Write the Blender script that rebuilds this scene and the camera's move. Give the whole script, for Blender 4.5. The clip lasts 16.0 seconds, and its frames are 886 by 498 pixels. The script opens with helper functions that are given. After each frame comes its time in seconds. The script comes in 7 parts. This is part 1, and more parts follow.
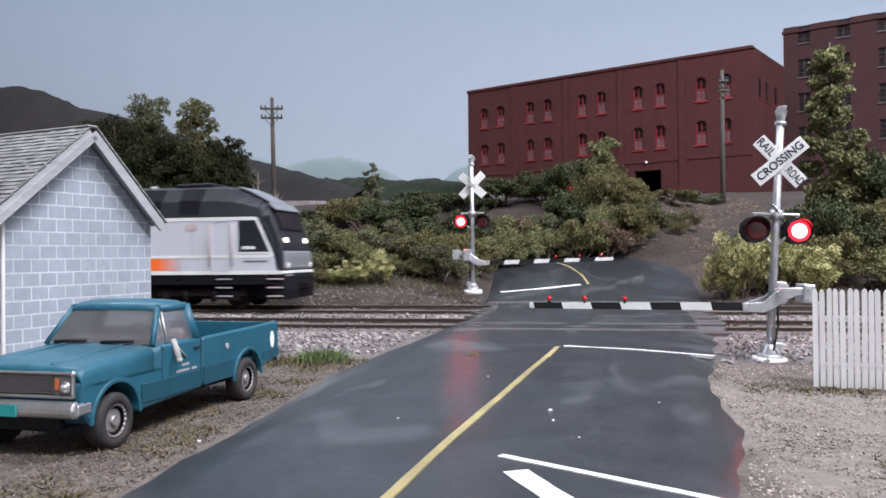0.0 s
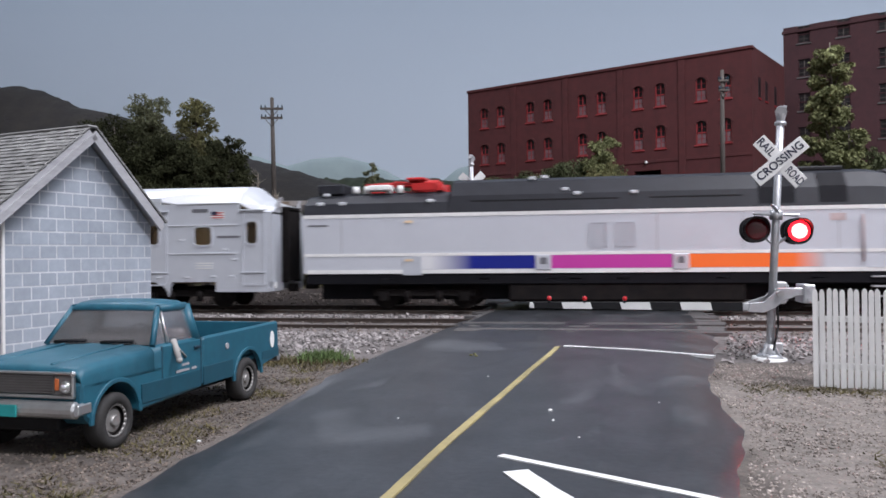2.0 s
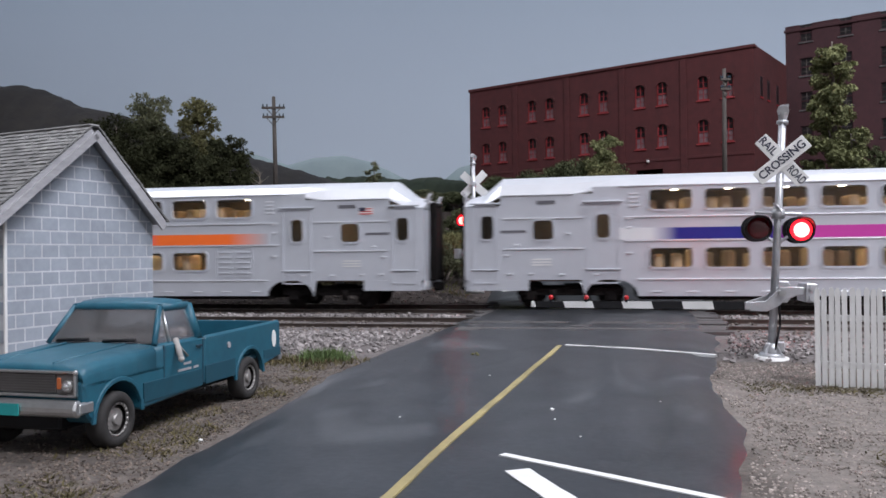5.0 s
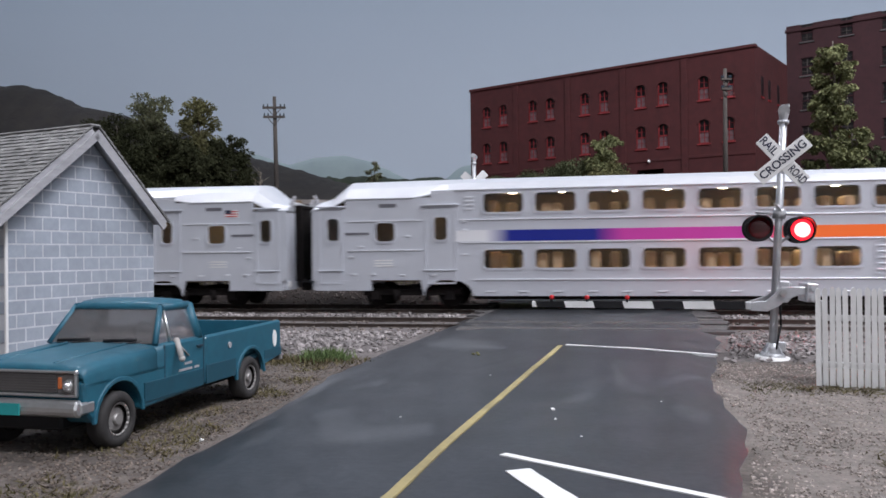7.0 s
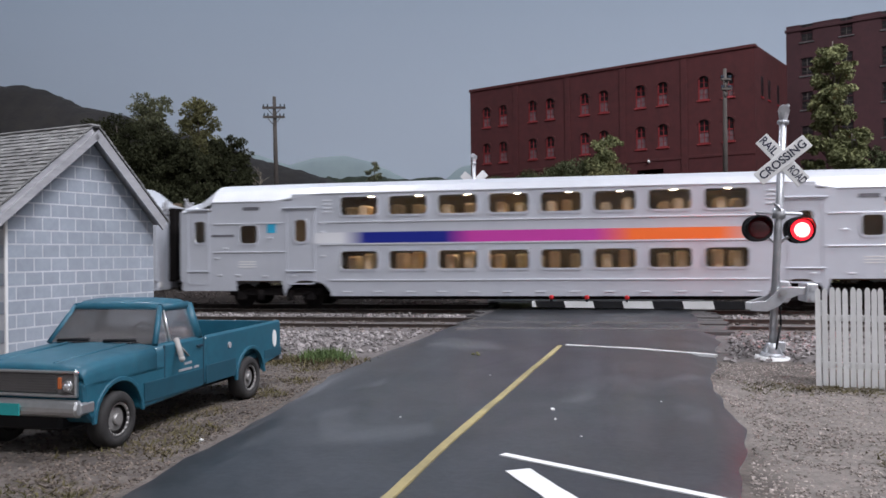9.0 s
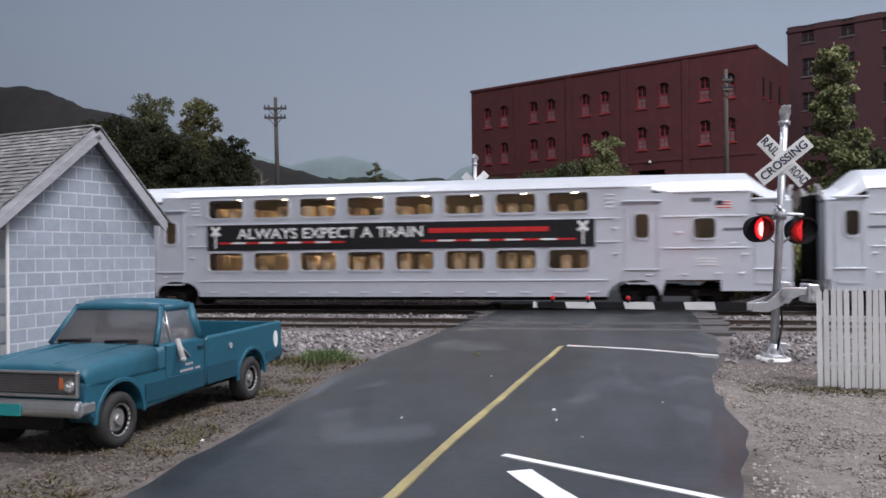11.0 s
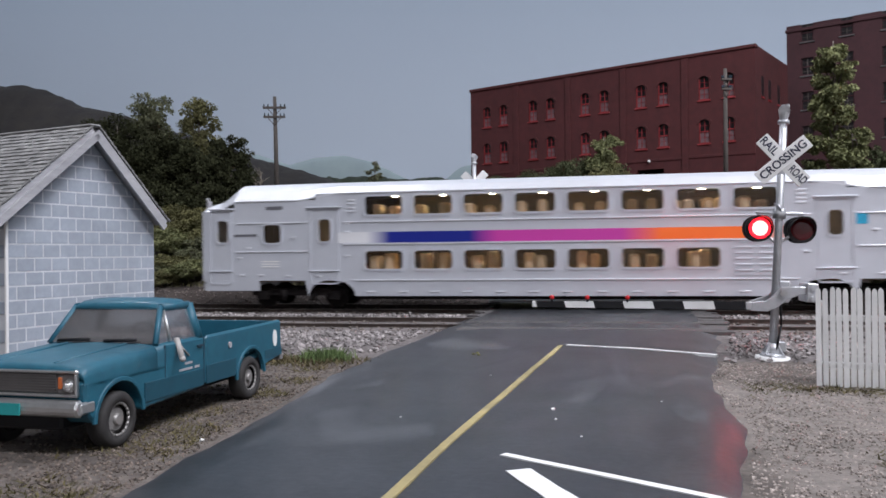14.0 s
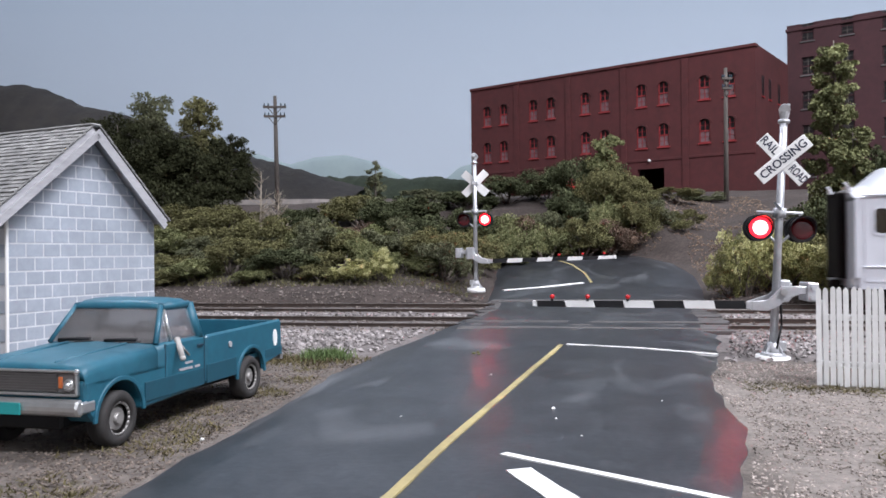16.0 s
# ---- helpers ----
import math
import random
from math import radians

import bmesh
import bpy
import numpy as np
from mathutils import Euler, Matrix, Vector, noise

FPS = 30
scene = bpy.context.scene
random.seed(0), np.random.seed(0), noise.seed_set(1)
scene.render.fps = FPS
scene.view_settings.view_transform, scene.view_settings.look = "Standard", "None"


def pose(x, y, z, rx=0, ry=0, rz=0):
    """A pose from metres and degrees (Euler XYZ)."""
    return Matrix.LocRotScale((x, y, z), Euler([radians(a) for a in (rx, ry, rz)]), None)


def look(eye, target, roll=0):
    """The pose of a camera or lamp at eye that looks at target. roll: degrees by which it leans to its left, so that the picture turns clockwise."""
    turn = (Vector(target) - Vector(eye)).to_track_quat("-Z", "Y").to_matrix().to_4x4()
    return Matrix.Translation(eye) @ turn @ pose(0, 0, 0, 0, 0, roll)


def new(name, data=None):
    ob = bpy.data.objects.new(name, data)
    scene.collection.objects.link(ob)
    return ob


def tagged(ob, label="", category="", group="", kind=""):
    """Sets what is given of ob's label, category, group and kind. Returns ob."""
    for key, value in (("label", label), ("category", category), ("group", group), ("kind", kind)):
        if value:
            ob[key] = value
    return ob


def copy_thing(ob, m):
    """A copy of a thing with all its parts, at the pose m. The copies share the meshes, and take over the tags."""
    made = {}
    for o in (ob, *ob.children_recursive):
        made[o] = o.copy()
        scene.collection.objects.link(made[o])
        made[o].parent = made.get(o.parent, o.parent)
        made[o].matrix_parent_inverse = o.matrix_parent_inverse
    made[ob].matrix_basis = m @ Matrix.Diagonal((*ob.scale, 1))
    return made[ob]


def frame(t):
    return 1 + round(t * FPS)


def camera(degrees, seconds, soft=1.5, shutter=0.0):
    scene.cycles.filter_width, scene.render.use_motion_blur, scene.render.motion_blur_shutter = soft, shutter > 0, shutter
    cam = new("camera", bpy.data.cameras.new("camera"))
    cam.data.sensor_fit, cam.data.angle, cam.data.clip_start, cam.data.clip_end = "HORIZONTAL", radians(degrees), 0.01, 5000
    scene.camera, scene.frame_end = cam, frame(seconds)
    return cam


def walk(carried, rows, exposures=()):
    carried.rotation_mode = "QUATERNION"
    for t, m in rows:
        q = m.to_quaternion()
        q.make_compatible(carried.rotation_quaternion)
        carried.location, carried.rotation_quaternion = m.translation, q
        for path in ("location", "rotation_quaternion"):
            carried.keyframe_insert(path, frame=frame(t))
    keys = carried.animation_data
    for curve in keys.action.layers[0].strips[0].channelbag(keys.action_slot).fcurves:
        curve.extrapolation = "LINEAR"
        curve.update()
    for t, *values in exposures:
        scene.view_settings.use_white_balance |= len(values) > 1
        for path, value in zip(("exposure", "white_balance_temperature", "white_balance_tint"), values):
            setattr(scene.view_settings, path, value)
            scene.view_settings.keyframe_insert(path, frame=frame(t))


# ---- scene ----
K = 1 / 87.1            # the layout is an HO scale model: lengths below are in scale metres, times K
YAW, PITCH, ROLL, HEIGHT = 10.7, 0.38, -0.584, 1.85
FOCAL = 784 / math.tan(radians(29))

# ---- camera ----
cam = camera(58, 16.0, soft=1.6, shutter=0.4)


def view(dx, dy):
    """The camera's pose with its picture shifted a little by a nudge of the tripod."""
    yaw, pitch = radians(YAW) + dx / FOCAL, radians(PITCH) + dy / FOCAL
    eye = Vector((0, 0, HEIGHT * K))
    ahead = Vector((-math.sin(yaw) * math.cos(pitch), math.cos(yaw) * math.cos(pitch), math.sin(pitch)))
    return look(eye, eye + ahead, ROLL)


walk(cam, [(0, view(0, 0)), (1.5, view(0, 0)), (3.5, view(0.4, 0)), (4.0, view(2, -1.5)), (5.2, view(3, -1.7)), (6.5, view(3.2, -1.8)),
           (7.5, view(5.2, -2)), (8.5, view(4, -1.8)), (9.2, view(4, -1.8)), (11.5, view(6.2, -0.4)), (12.0, view(5.4, -1.6)),
           (13.0, view(5.2, -1.6)), (14.5, view(4.6, -2)), (15.5, view(5.2, -2.2)), (16.0, view(5.2, -3))],
     exposures=[(0, 0.05), (0.7, 0.0), (1.5, -0.2), (2.2, -0.38), (3.5, -0.54), (9.2, -0.55), (11.3, -0.55), (14.0, -0.50), (15.0, -0.36), (15.5, -0.15), (16.0, 0.03)])

# ---- light: unseen ceiling tubes over the layout and one added lower lamp, in a closed room ----
world = bpy.data.worlds.new("world")
scene.world = world
world.use_nodes = True
world.node_tree.nodes["Background"].inputs[0].default_value = (0.75, 0.85, 1, 1)
world.node_tree.nodes["Background"].inputs[1].default_value = 0.02


def overhead_lamp(x, y, watts, sx, sy, z=128):
    lamp = bpy.data.lights.new("overhead_tubes", "AREA")
    lamp.shape, lamp.size, lamp.size_y, lamp.energy, lamp.color = "RECTANGLE", sx * K, sy * K, watts, (0.955, 0.96, 1.05)
    ob = new("overhead_tubes", lamp)
    ob.matrix_world = look((x * K, y * K, z * K), (x * K, (y + 14) * K, 0))


overhead_lamp(-75, 66, 12.5, 70, 12)
overhead_lamp(55, 56, 2.4, 70, 12)
overhead_lamp(-70, -88, 2.5, 80, 14)
overhead_lamp(75, -72, 48.0, 80, 14)
# low lamp added to brighten the train's right side, far below the ceiling
overhead_lamp(36, 16, 7.4, 40, 8, 58)


# ---- materials ----
def lin(*rgb):
    return tuple((c / 255 / 12.92 if c / 255 <= 0.04045 else ((c / 255 + 0.055) / 1.055) ** 2.4) for c in rgb) + (1,)


def mat(name, a, b=None, scale=3.0, rough=0.7, metal=0.0, bump=0.0, big=0.35, vary=0.0, island=0.0, detail=6, spec=0.5, coat=0.0, stretch=(1, 1, 1), glow=0.0):
    """Base colours a and b mixed by grain of so many to the scale metre, with larger patches; vary: by object; island: by piece."""
    m = bpy.data.materials.new(name)
    m.use_nodes = True
    nt = m.node_tree
    N, L = nt.nodes, nt.links
    p = N["Principled BSDF"]
    p.inputs["Roughness"].default_value, p.inputs["Metallic"].default_value = rough, metal
    p.inputs["Specular IOR Level"].default_value, p.inputs["Coat Weight"].default_value = spec, coat
    b = b or tuple(min(1, c * 0.75) for c in a[:3]) + (1,)
    tc, mp = N.new("ShaderNodeTexCoord"), N.new("ShaderNodeMapping")
    L.new(tc.outputs["Object"], mp.inputs["Vector"])
    mp.inputs["Scale"].default_value = [s / K for s in stretch]
    n1, n2 = N.new("ShaderNodeTexNoise"), N.new("ShaderNodeTexNoise")
    n1.inputs["Scale"].default_value, n1.inputs["Detail"].default_value, n1.inputs["Roughness"].default_value = scale, detail, 0.65
    n2.inputs["Scale"].default_value, n2.inputs["Detail"].default_value = scale * 0.13, 4
    for n in (n1, n2):
        L.new(mp.outputs["Vector"], n.inputs["Vector"])
    mr = N.new("ShaderNodeMapRange")
    mr.inputs["From Min"].default_value, mr.inputs["From Max"].default_value = 0.32, 0.68
    L.new(n1.outputs["Fac"], mr.inputs["Value"])
    mix = N.new("ShaderNodeMix")
    mix.data_type = "RGBA"
    mix.inputs["A"].default_value, mix.inputs["B"].default_value = a, b
    L.new(mr.outputs["Result"], mix.inputs["Factor"])
    hsv = N.new("ShaderNodeHueSaturation")
    L.new(mix.outputs["Result"], hsv.inputs["Color"])
    val = N.new("ShaderNodeMapRange")
    val.inputs["From Min"].default_value, val.inputs["From Max"].default_value = 0.3, 0.7
    val.inputs["To Min"].default_value, val.inputs["To Max"].default_value = 1 - big / 2, 1 + big / 2
    L.new(n2.outputs["Fac"], val.inputs["Value"])
    last = val.outputs["Result"]
    for amount, node, socket in ((vary, "ShaderNodeObjectInfo", "Random"), (island, "ShaderNodeNewGeometry", "Random Per Island")):
        if amount:
            src, ma, mu = N.new(node), N.new("ShaderNodeMath"), N.new("ShaderNodeMath")
            ma.operation, mu.operation = "MULTIPLY_ADD", "MULTIPLY"
            ma.inputs[1].default_value, ma.inputs[2].default_value = amount, 1 - amount / 2
            L.new(src.outputs[socket], ma.inputs[0])
            L.new(last, mu.inputs[0]), L.new(ma.outputs[0], mu.inputs[1])
            last = mu.outputs[0]
    L.new(last, hsv.inputs["Value"])
    L.new(hsv.outputs["Color"], p.inputs["Base Color"])
    if bump:
        bp = N.new("ShaderNodeBump")
        bp.inputs["Strength"].default_value, bp.inputs["Distance"].default_value = 0.6, bump * K
        L.new(n1.outputs["Fac"], bp.inputs["Height"]), L.new(bp.outputs["Normal"], p.inputs["Normal"])
    if glow:
        p.inputs["Emission Color"].default_value, p.inputs["Emission Strength"].default_value = a, glow
    return m


def glass_mat(name, tint=(0.8, 0.85, 0.85), clear=0.8, rough=0.03):
    m = bpy.data.materials.new(name)
    m.use_nodes = True
    N, L = m.node_tree.nodes, m.node_tree.links
    N.remove(N["Principled BSDF"])
    tr, gl, fr, mx = N.new("ShaderNodeBsdfTransparent"), N.new("ShaderNodeBsdfGlossy"), N.new("ShaderNodeFresnel"), N.new("ShaderNodeMixShader")
    tr.inputs[0].default_value = tuple(t * clear for t in tint) + (1,)
    gl.inputs["Roughness"].default_value, fr.inputs[0].default_value = rough, 1.45
    L.new(fr.outputs[0], mx.inputs[0]), L.new(tr.outputs[0], mx.inputs[1]), L.new(gl.outputs[0], mx.inputs[2])
    L.new(mx.outputs[0], N["Material Output"].inputs[0])
    return m


def hazy_glass():
    """Clear plastic glazing with a pale diffuse haze painted in for reflections."""
    m = glass_mat("hazyglass", (0.95, 0.95, 0.95), 0.95, 0.12)
    N, L = m.node_tree.nodes, m.node_tree.links
    out = N["Material Output"]
    old = out.inputs[0].links[0].from_socket
    haze, mx, nz, mr = N.new("ShaderNodeBsdfDiffuse"), N.new("ShaderNodeMixShader"), N.new("ShaderNodeTexNoise"), N.new("ShaderNodeMapRange")
    haze.inputs[0].default_value, nz.inputs["Scale"].default_value = (0.62, 0.60, 0.62, 1), 3 / K
    mr.inputs["To Min"].default_value, mr.inputs["To Max"].default_value = 0.02, 0.13
    L.new(nz.outputs["Fac"], mr.inputs["Value"]), L.new(mr.outputs["Result"], mx.inputs[0])
    L.new(old, mx.inputs[1]), L.new(haze.outputs[0], mx.inputs[2]), L.new(mx.outputs[0], out.inputs[0])
    return m


def stripe_mat(name, stops, x0, x1):
    """Paint whose colour runs along the body's length."""
    m = mat(name, (0.5, 0.5, 0.5, 1), rough=0.42, big=0.05)
    N, L = m.node_tree.nodes, m.node_tree.links
    tc, sep, mr, ramp = N.new("ShaderNodeTexCoord"), N.new("ShaderNodeSeparateXYZ"), N.new("ShaderNodeMapRange"), N.new("ShaderNodeValToRGB")
    L.new(tc.outputs["Object"], sep.inputs[0]), L.new(sep.outputs[0], mr.inputs["Value"])
    mr.inputs["From Min"].default_value, mr.inputs["From Max"].default_value = x0 * K, x1 * K
    els = ramp.color_ramp.elements
    while len(els) < len(stops):
        els.new(0.5)
    for e, (pos, colour) in zip(els, stops):
        e.position, e.color = pos, colour
    L.new(mr.outputs["Result"], ramp.inputs[0]), L.new(ramp.outputs[0], N["Principled BSDF"].inputs["Base Color"])
    return m


M = dict(
    asphalt=mat("asphalt", (0.017, 0.0195, 0.023, 1), (0.041, 0.0435, 0.048, 1), 11.0, 0.5, bump=0.004, big=0.55, detail=9),
    dirt=mat("dirt", (0.15, 0.115, 0.085, 1), (0.07, 0.052, 0.04, 1), 2.2, 0.95, bump=0.05, big=0.5, detail=9),
    gravel=mat("gravel", (0.42, 0.36, 0.31, 1), (0.24, 0.20, 0.17, 1), 4, 0.95, bump=0.06, big=0.4, detail=10),
    stones=mat("stones", (0.33, 0.305, 0.30, 1), (0.145, 0.13, 0.125, 1), 5, 0.9, island=0.9),
    darkstones=mat("darkstones", (0.2, 0.17, 0.15, 1), (0.1, 0.085, 0.08, 1), 5, 0.95, island=1.1),
    tie=mat("tie", (0.075, 0.058, 0.05, 1), (0.04, 0.032, 0.03, 1), 6, 0.9, bump=0.02, stretch=(5, 1, 5), vary=0.5),
    rail=mat("rail", (0.10, 0.076, 0.064, 1), (0.06, 0.047, 0.042, 1), 5, 0.55, 0.3),
    railtop=mat("railtop", (0.55, 0.53, 0.5, 1), rough=0.3, metal=0.9),
    plank=mat("plank", (0.105, 0.098, 0.096, 1), (0.058, 0.055, 0.056, 1), 3, 0.85, bump=0.02, stretch=(0.4, 5, 5), vary=0.4),
    yellow=mat("yellow", (0.40, 0.33, 0.15, 1), (0.27, 0.23, 0.12, 1), 3, 0.7, big=0.4),
    white=mat("white", (0.84, 0.84, 0.83, 1), (0.74, 0.74, 0.73, 1), 3, 0.55, big=0.15),
    fence=mat("fence", (0.84, 0.84, 0.84, 1), (0.72, 0.72, 0.71, 1), 2, 0.6, big=0.1, stretch=(3, 3, 0.6), vary=0.12),
    block=mat("block", (0.355, 0.395, 0.455, 1), (0.295, 0.33, 0.385, 1), 5, 0.75, bump=0.01, big=0.15, vary=0.14),
    # joints are paler than the blocks to imitate light caught on block edges
    mortar=mat("mortar", (0.62, 0.64, 0.67, 1), (0.52, 0.54, 0.57, 1), 5, 0.85),
    trimgrey=mat("trimgrey", (0.40, 0.40, 0.42, 1), (0.31, 0.31, 0.33, 1), 3, 0.7, stretch=(1, 1, 4)),
    shingle=mat("shingle", (0.27, 0.27, 0.265, 1), (0.16, 0.16, 0.16, 1), 4, 0.9, bump=0.02, vary=0.5, island=0.4),
    brick=mat("brick", (0.078, 0.0155, 0.0165, 1), (0.056, 0.0115, 0.0125, 1), 1.4, 0.85, bump=0.02, big=0.25),
    brick2=mat("brick2", (0.052, 0.0165, 0.020, 1), (0.038, 0.0125, 0.0155, 1), 1.4, 0.85, bump=0.02, big=0.25),
    redtrim=mat("redtrim", (0.26, 0.024, 0.028, 1), rough=0.6),
    windowdark=mat("windowdark", (0.010, 0.008, 0.010, 1), rough=0.3, spec=0.6),
    sashgrey=mat("sashgrey", (0.20, 0.13, 0.14, 1), (0.12, 0.07, 0.08, 1), 2, 0.4),
    black=mat("black", (0.008, 0.008, 0.010, 1), (0.013, 0.013, 0.015, 1), 2, 0.6, spec=0.3),
    concrete=mat("concrete", (0.34, 0.31, 0.29, 1), (0.24, 0.22, 0.21, 1), 2, 0.9, bump=0.02),
    silver=mat("silver", (0.57, 0.595, 0.645, 1), (0.53, 0.555, 0.605, 1), 1.2, 0.38, 0.2, big=0.06),
    # the sides' silver again, made paler for light on roof and raised details
    silverlit=mat("silverlit", (0.76, 0.78, 0.82, 1), (0.71, 0.73, 0.77, 1), 1.2, 0.34, 0.35, big=0.06),
    signal=mat("signal", (0.62, 0.63, 0.65, 1), (0.5, 0.51, 0.54, 1), 6, 0.36, 0.55, big=0.2),
    locograo=mat("locogrey", (0.56, 0.58, 0.63, 1), (0.53, 0.55, 0.60, 1), 1, 0.4, big=0.05),
    locoroof=mat("locoroof", (0.024, 0.025, 0.032, 1), (0.018, 0.019, 0.024, 1), 2, 0.5, big=0.2, spec=0.3),
    greyfront=mat("greyfront", (0.30, 0.31, 0.34, 1), (0.25, 0.26, 0.29, 1), 2, 0.35, 0.3, big=0.1),
    locoblack=mat("locoblack", (0.008, 0.008, 0.011, 1), (0.012, 0.012, 0.015, 1), 2, 0.6, spec=0.12),
    under=mat("under", (0.010, 0.009, 0.010, 1), (0.018, 0.015, 0.014, 1), 4, 0.8, bump=0.01, spec=0.12),
    panto=mat("panto", (0.62, 0.03, 0.03, 1), rough=0.4),
    teal=mat("teal", (0.015, 0.112, 0.165, 1), (0.012, 0.084, 0.130, 1), 4, 0.5, big=0.3, coat=0.1),
    teallow=mat("teallow", (0.010, 0.072, 0.108, 1), (0.009, 0.058, 0.088, 1), 3, 0.5, big=0.3),
    pebble=mat("pebble", (0.19, 0.155, 0.13, 1), (0.075, 0.06, 0.052, 1), 5, 0.95, island=1.1),
    paledust=mat("paledust", (0.40, 0.35, 0.32, 1), (0.14, 0.12, 0.105, 1), 5, 0.95, island=0.9),
    palewall=mat("palewall", (0.42, 0.40, 0.38, 1), (0.33, 0.31, 0.30, 1), 2, 0.9),
    lining=mat("lining", (0.46, 0.42, 0.41, 1), (0.36, 0.33, 0.32, 1), 3, 0.8),
    glint=mat("glint", (0.9, 0.9, 0.92, 1), rough=0.06, metal=0.9),
    grillegrey=mat("grillegrey", (0.20, 0.19, 0.19, 1), rough=0.4, metal=0.5),
    litter=mat("litter", (0.24, 0.17, 0.12, 1), (0.10, 0.075, 0.06, 1), 4, 0.95, island=1.0),
    carred=mat("carred", (0.42, 0.02, 0.02, 1), rough=0.4),
    pinkrail=mat("pinkrail", (0.62, 0.50, 0.50, 1), rough=0.5),
    tealdark=mat("tealdark", (0.008, 0.035, 0.06, 1), rough=0.6),
    chrome=mat("chrome", (0.62, 0.63, 0.63, 1), (0.5, 0.5, 0.5, 1), 4, 0.28, 0.85),
    tyre=mat("tyre", (0.022, 0.021, 0.021, 1), (0.035, 0.033, 0.032, 1), 8, 0.8, bump=0.01),
    rim=mat("rim", (0.33, 0.32, 0.31, 1), (0.24, 0.23, 0.22, 1), 5, 0.45, 0.5),
    wood=mat("wood", (0.11, 0.095, 0.085, 1), (0.06, 0.052, 0.047, 1), 4, 0.9, bump=0.02, stretch=(3, 3, 0.4)),
    seat=mat("seat", (0.75, 0.57, 0.37, 1), (0.62, 0.46, 0.29, 1), 3, 0.7, vary=0.25),
    interior=mat("interior", (0.14, 0.10, 0.065, 1), (0.11, 0.08, 0.05, 1), 1, 0.8),
    cabinglow=mat("cabinglow", (1.0, 0.82, 0.56, 1), rough=0.5, glow=150.0),
    lit=mat("lit", (1.0, 0.015, 0.03, 1), rough=0.3, glow=3.5),
    core=mat("core", (1.0, 0.035, 0.03, 1), rough=0.3, glow=60.0),
    beam=mat("beam", (1.0, 0.03, 0.03, 1), rough=0.3, glow=200.0),
    unlit=mat("unlit", (0.10, 0.006, 0.010, 1), rough=0.15, spec=0.7),
    redlens=mat("redlens", (0.5, 0.02, 0.025, 1), rough=0.25, glow=0.25),
    headlight=mat("headlight", (1.0, 0.95, 0.85, 1), rough=0.2, glow=4.0),
    amber=mat("amber", (0.6, 0.16, 0.05, 1), rough=0.25),
    cyan=mat("cyan", (0.03, 0.45, 0.72, 1), rough=0.5),
    ink=mat("ink", (0.02, 0.025, 0.06, 1), rough=0.6),
    red=mat("red", (0.60, 0.02, 0.02, 1), rough=0.5),
    greyink=mat("greyink", (0.16, 0.16, 0.18, 1), rough=0.6),
    plate=mat("plate", (0.02, 0.30, 0.30, 1), rough=0.5),
    glass=glass_mat("glass", (0.92, 0.91, 0.9), 0.92),
    hazyglass=hazy_glass(),
    darkglass=glass_mat("darkglass", (0.5, 0.55, 0.6), 0.75),
    leafa=mat("leafa", (0.200, 0.192, 0.092, 1), (0.095, 0.092, 0.046, 1), 2, 0.95, island=0.7, big=0.5, spec=0.05),
    leafb=mat("leafb", (0.178, 0.184, 0.108, 1), (0.088, 0.094, 0.060, 1), 2, 0.95, island=0.7, big=0.5, spec=0.05),
    leafc=mat("leafc", (0.235, 0.245, 0.120, 1), (0.115, 0.125, 0.062, 1), 2, 0.95, island=0.7, big=0.5, spec=0.05),
    leafd=mat("leafd", (0.100, 0.112, 0.060, 1), (0.050, 0.058, 0.032, 1), 2, 0.95, island=0.65, big=0.5, spec=0.05),
    leafdark=mat("leafdark", (0.056, 0.060, 0.032, 1), (0.026, 0.029, 0.016, 1), 2, 0.95, island=0.65, big=0.5, spec=0.05),
    leafcream=mat("leafcream", (0.62, 0.60, 0.32, 1), (0.42, 0.41, 0.20, 1), 2, 0.95, island=0.5, big=0.3, spec=0.05),
    leafy=mat("leafy", (0.34, 0.33, 0.14, 1), (0.15, 0.155, 0.065, 1), 2, 0.95, island=0.95, big=0.5, spec=0.05),
    leafr=mat("leafr", (0.21, 0.145, 0.11, 1), (0.11, 0.08, 0.062, 1), 2, 0.95, island=0.65, big=0.5, spec=0.05),
    grass=mat("grass", (0.09, 0.085, 0.035, 1), (0.12, 0.095, 0.055, 1), 2, 0.85, island=0.8, spec=0.2),
    bark=mat("bark", (0.16, 0.13, 0.11, 1), (0.09, 0.075, 0.065, 1), 6, 0.9, bump=0.02, stretch=(3, 3, 0.6)),
    deadwood=mat("deadwood", (0.36, 0.31, 0.25, 1), rough=0.9),
    hill=mat("hill", (0.018, 0.017, 0.018, 1), (0.030, 0.027, 0.024, 1), 0.5, 0.95, bump=0.3, big=0.5),
    wooded=mat("wooded", (0.016, 0.026, 0.016, 1), (0.028, 0.038, 0.022, 1), 0.6, 0.95, bump=0.4, big=0.6),
    pale=mat("pale", (0.30, 0.375, 0.39, 1), (0.265, 0.335, 0.355, 1), 0.25, 0.95, big=0.2),
    room=mat("room", (0.55, 0.55, 0.54, 1), (0.5, 0.5, 0.5, 1), 0.1, 0.9),
)


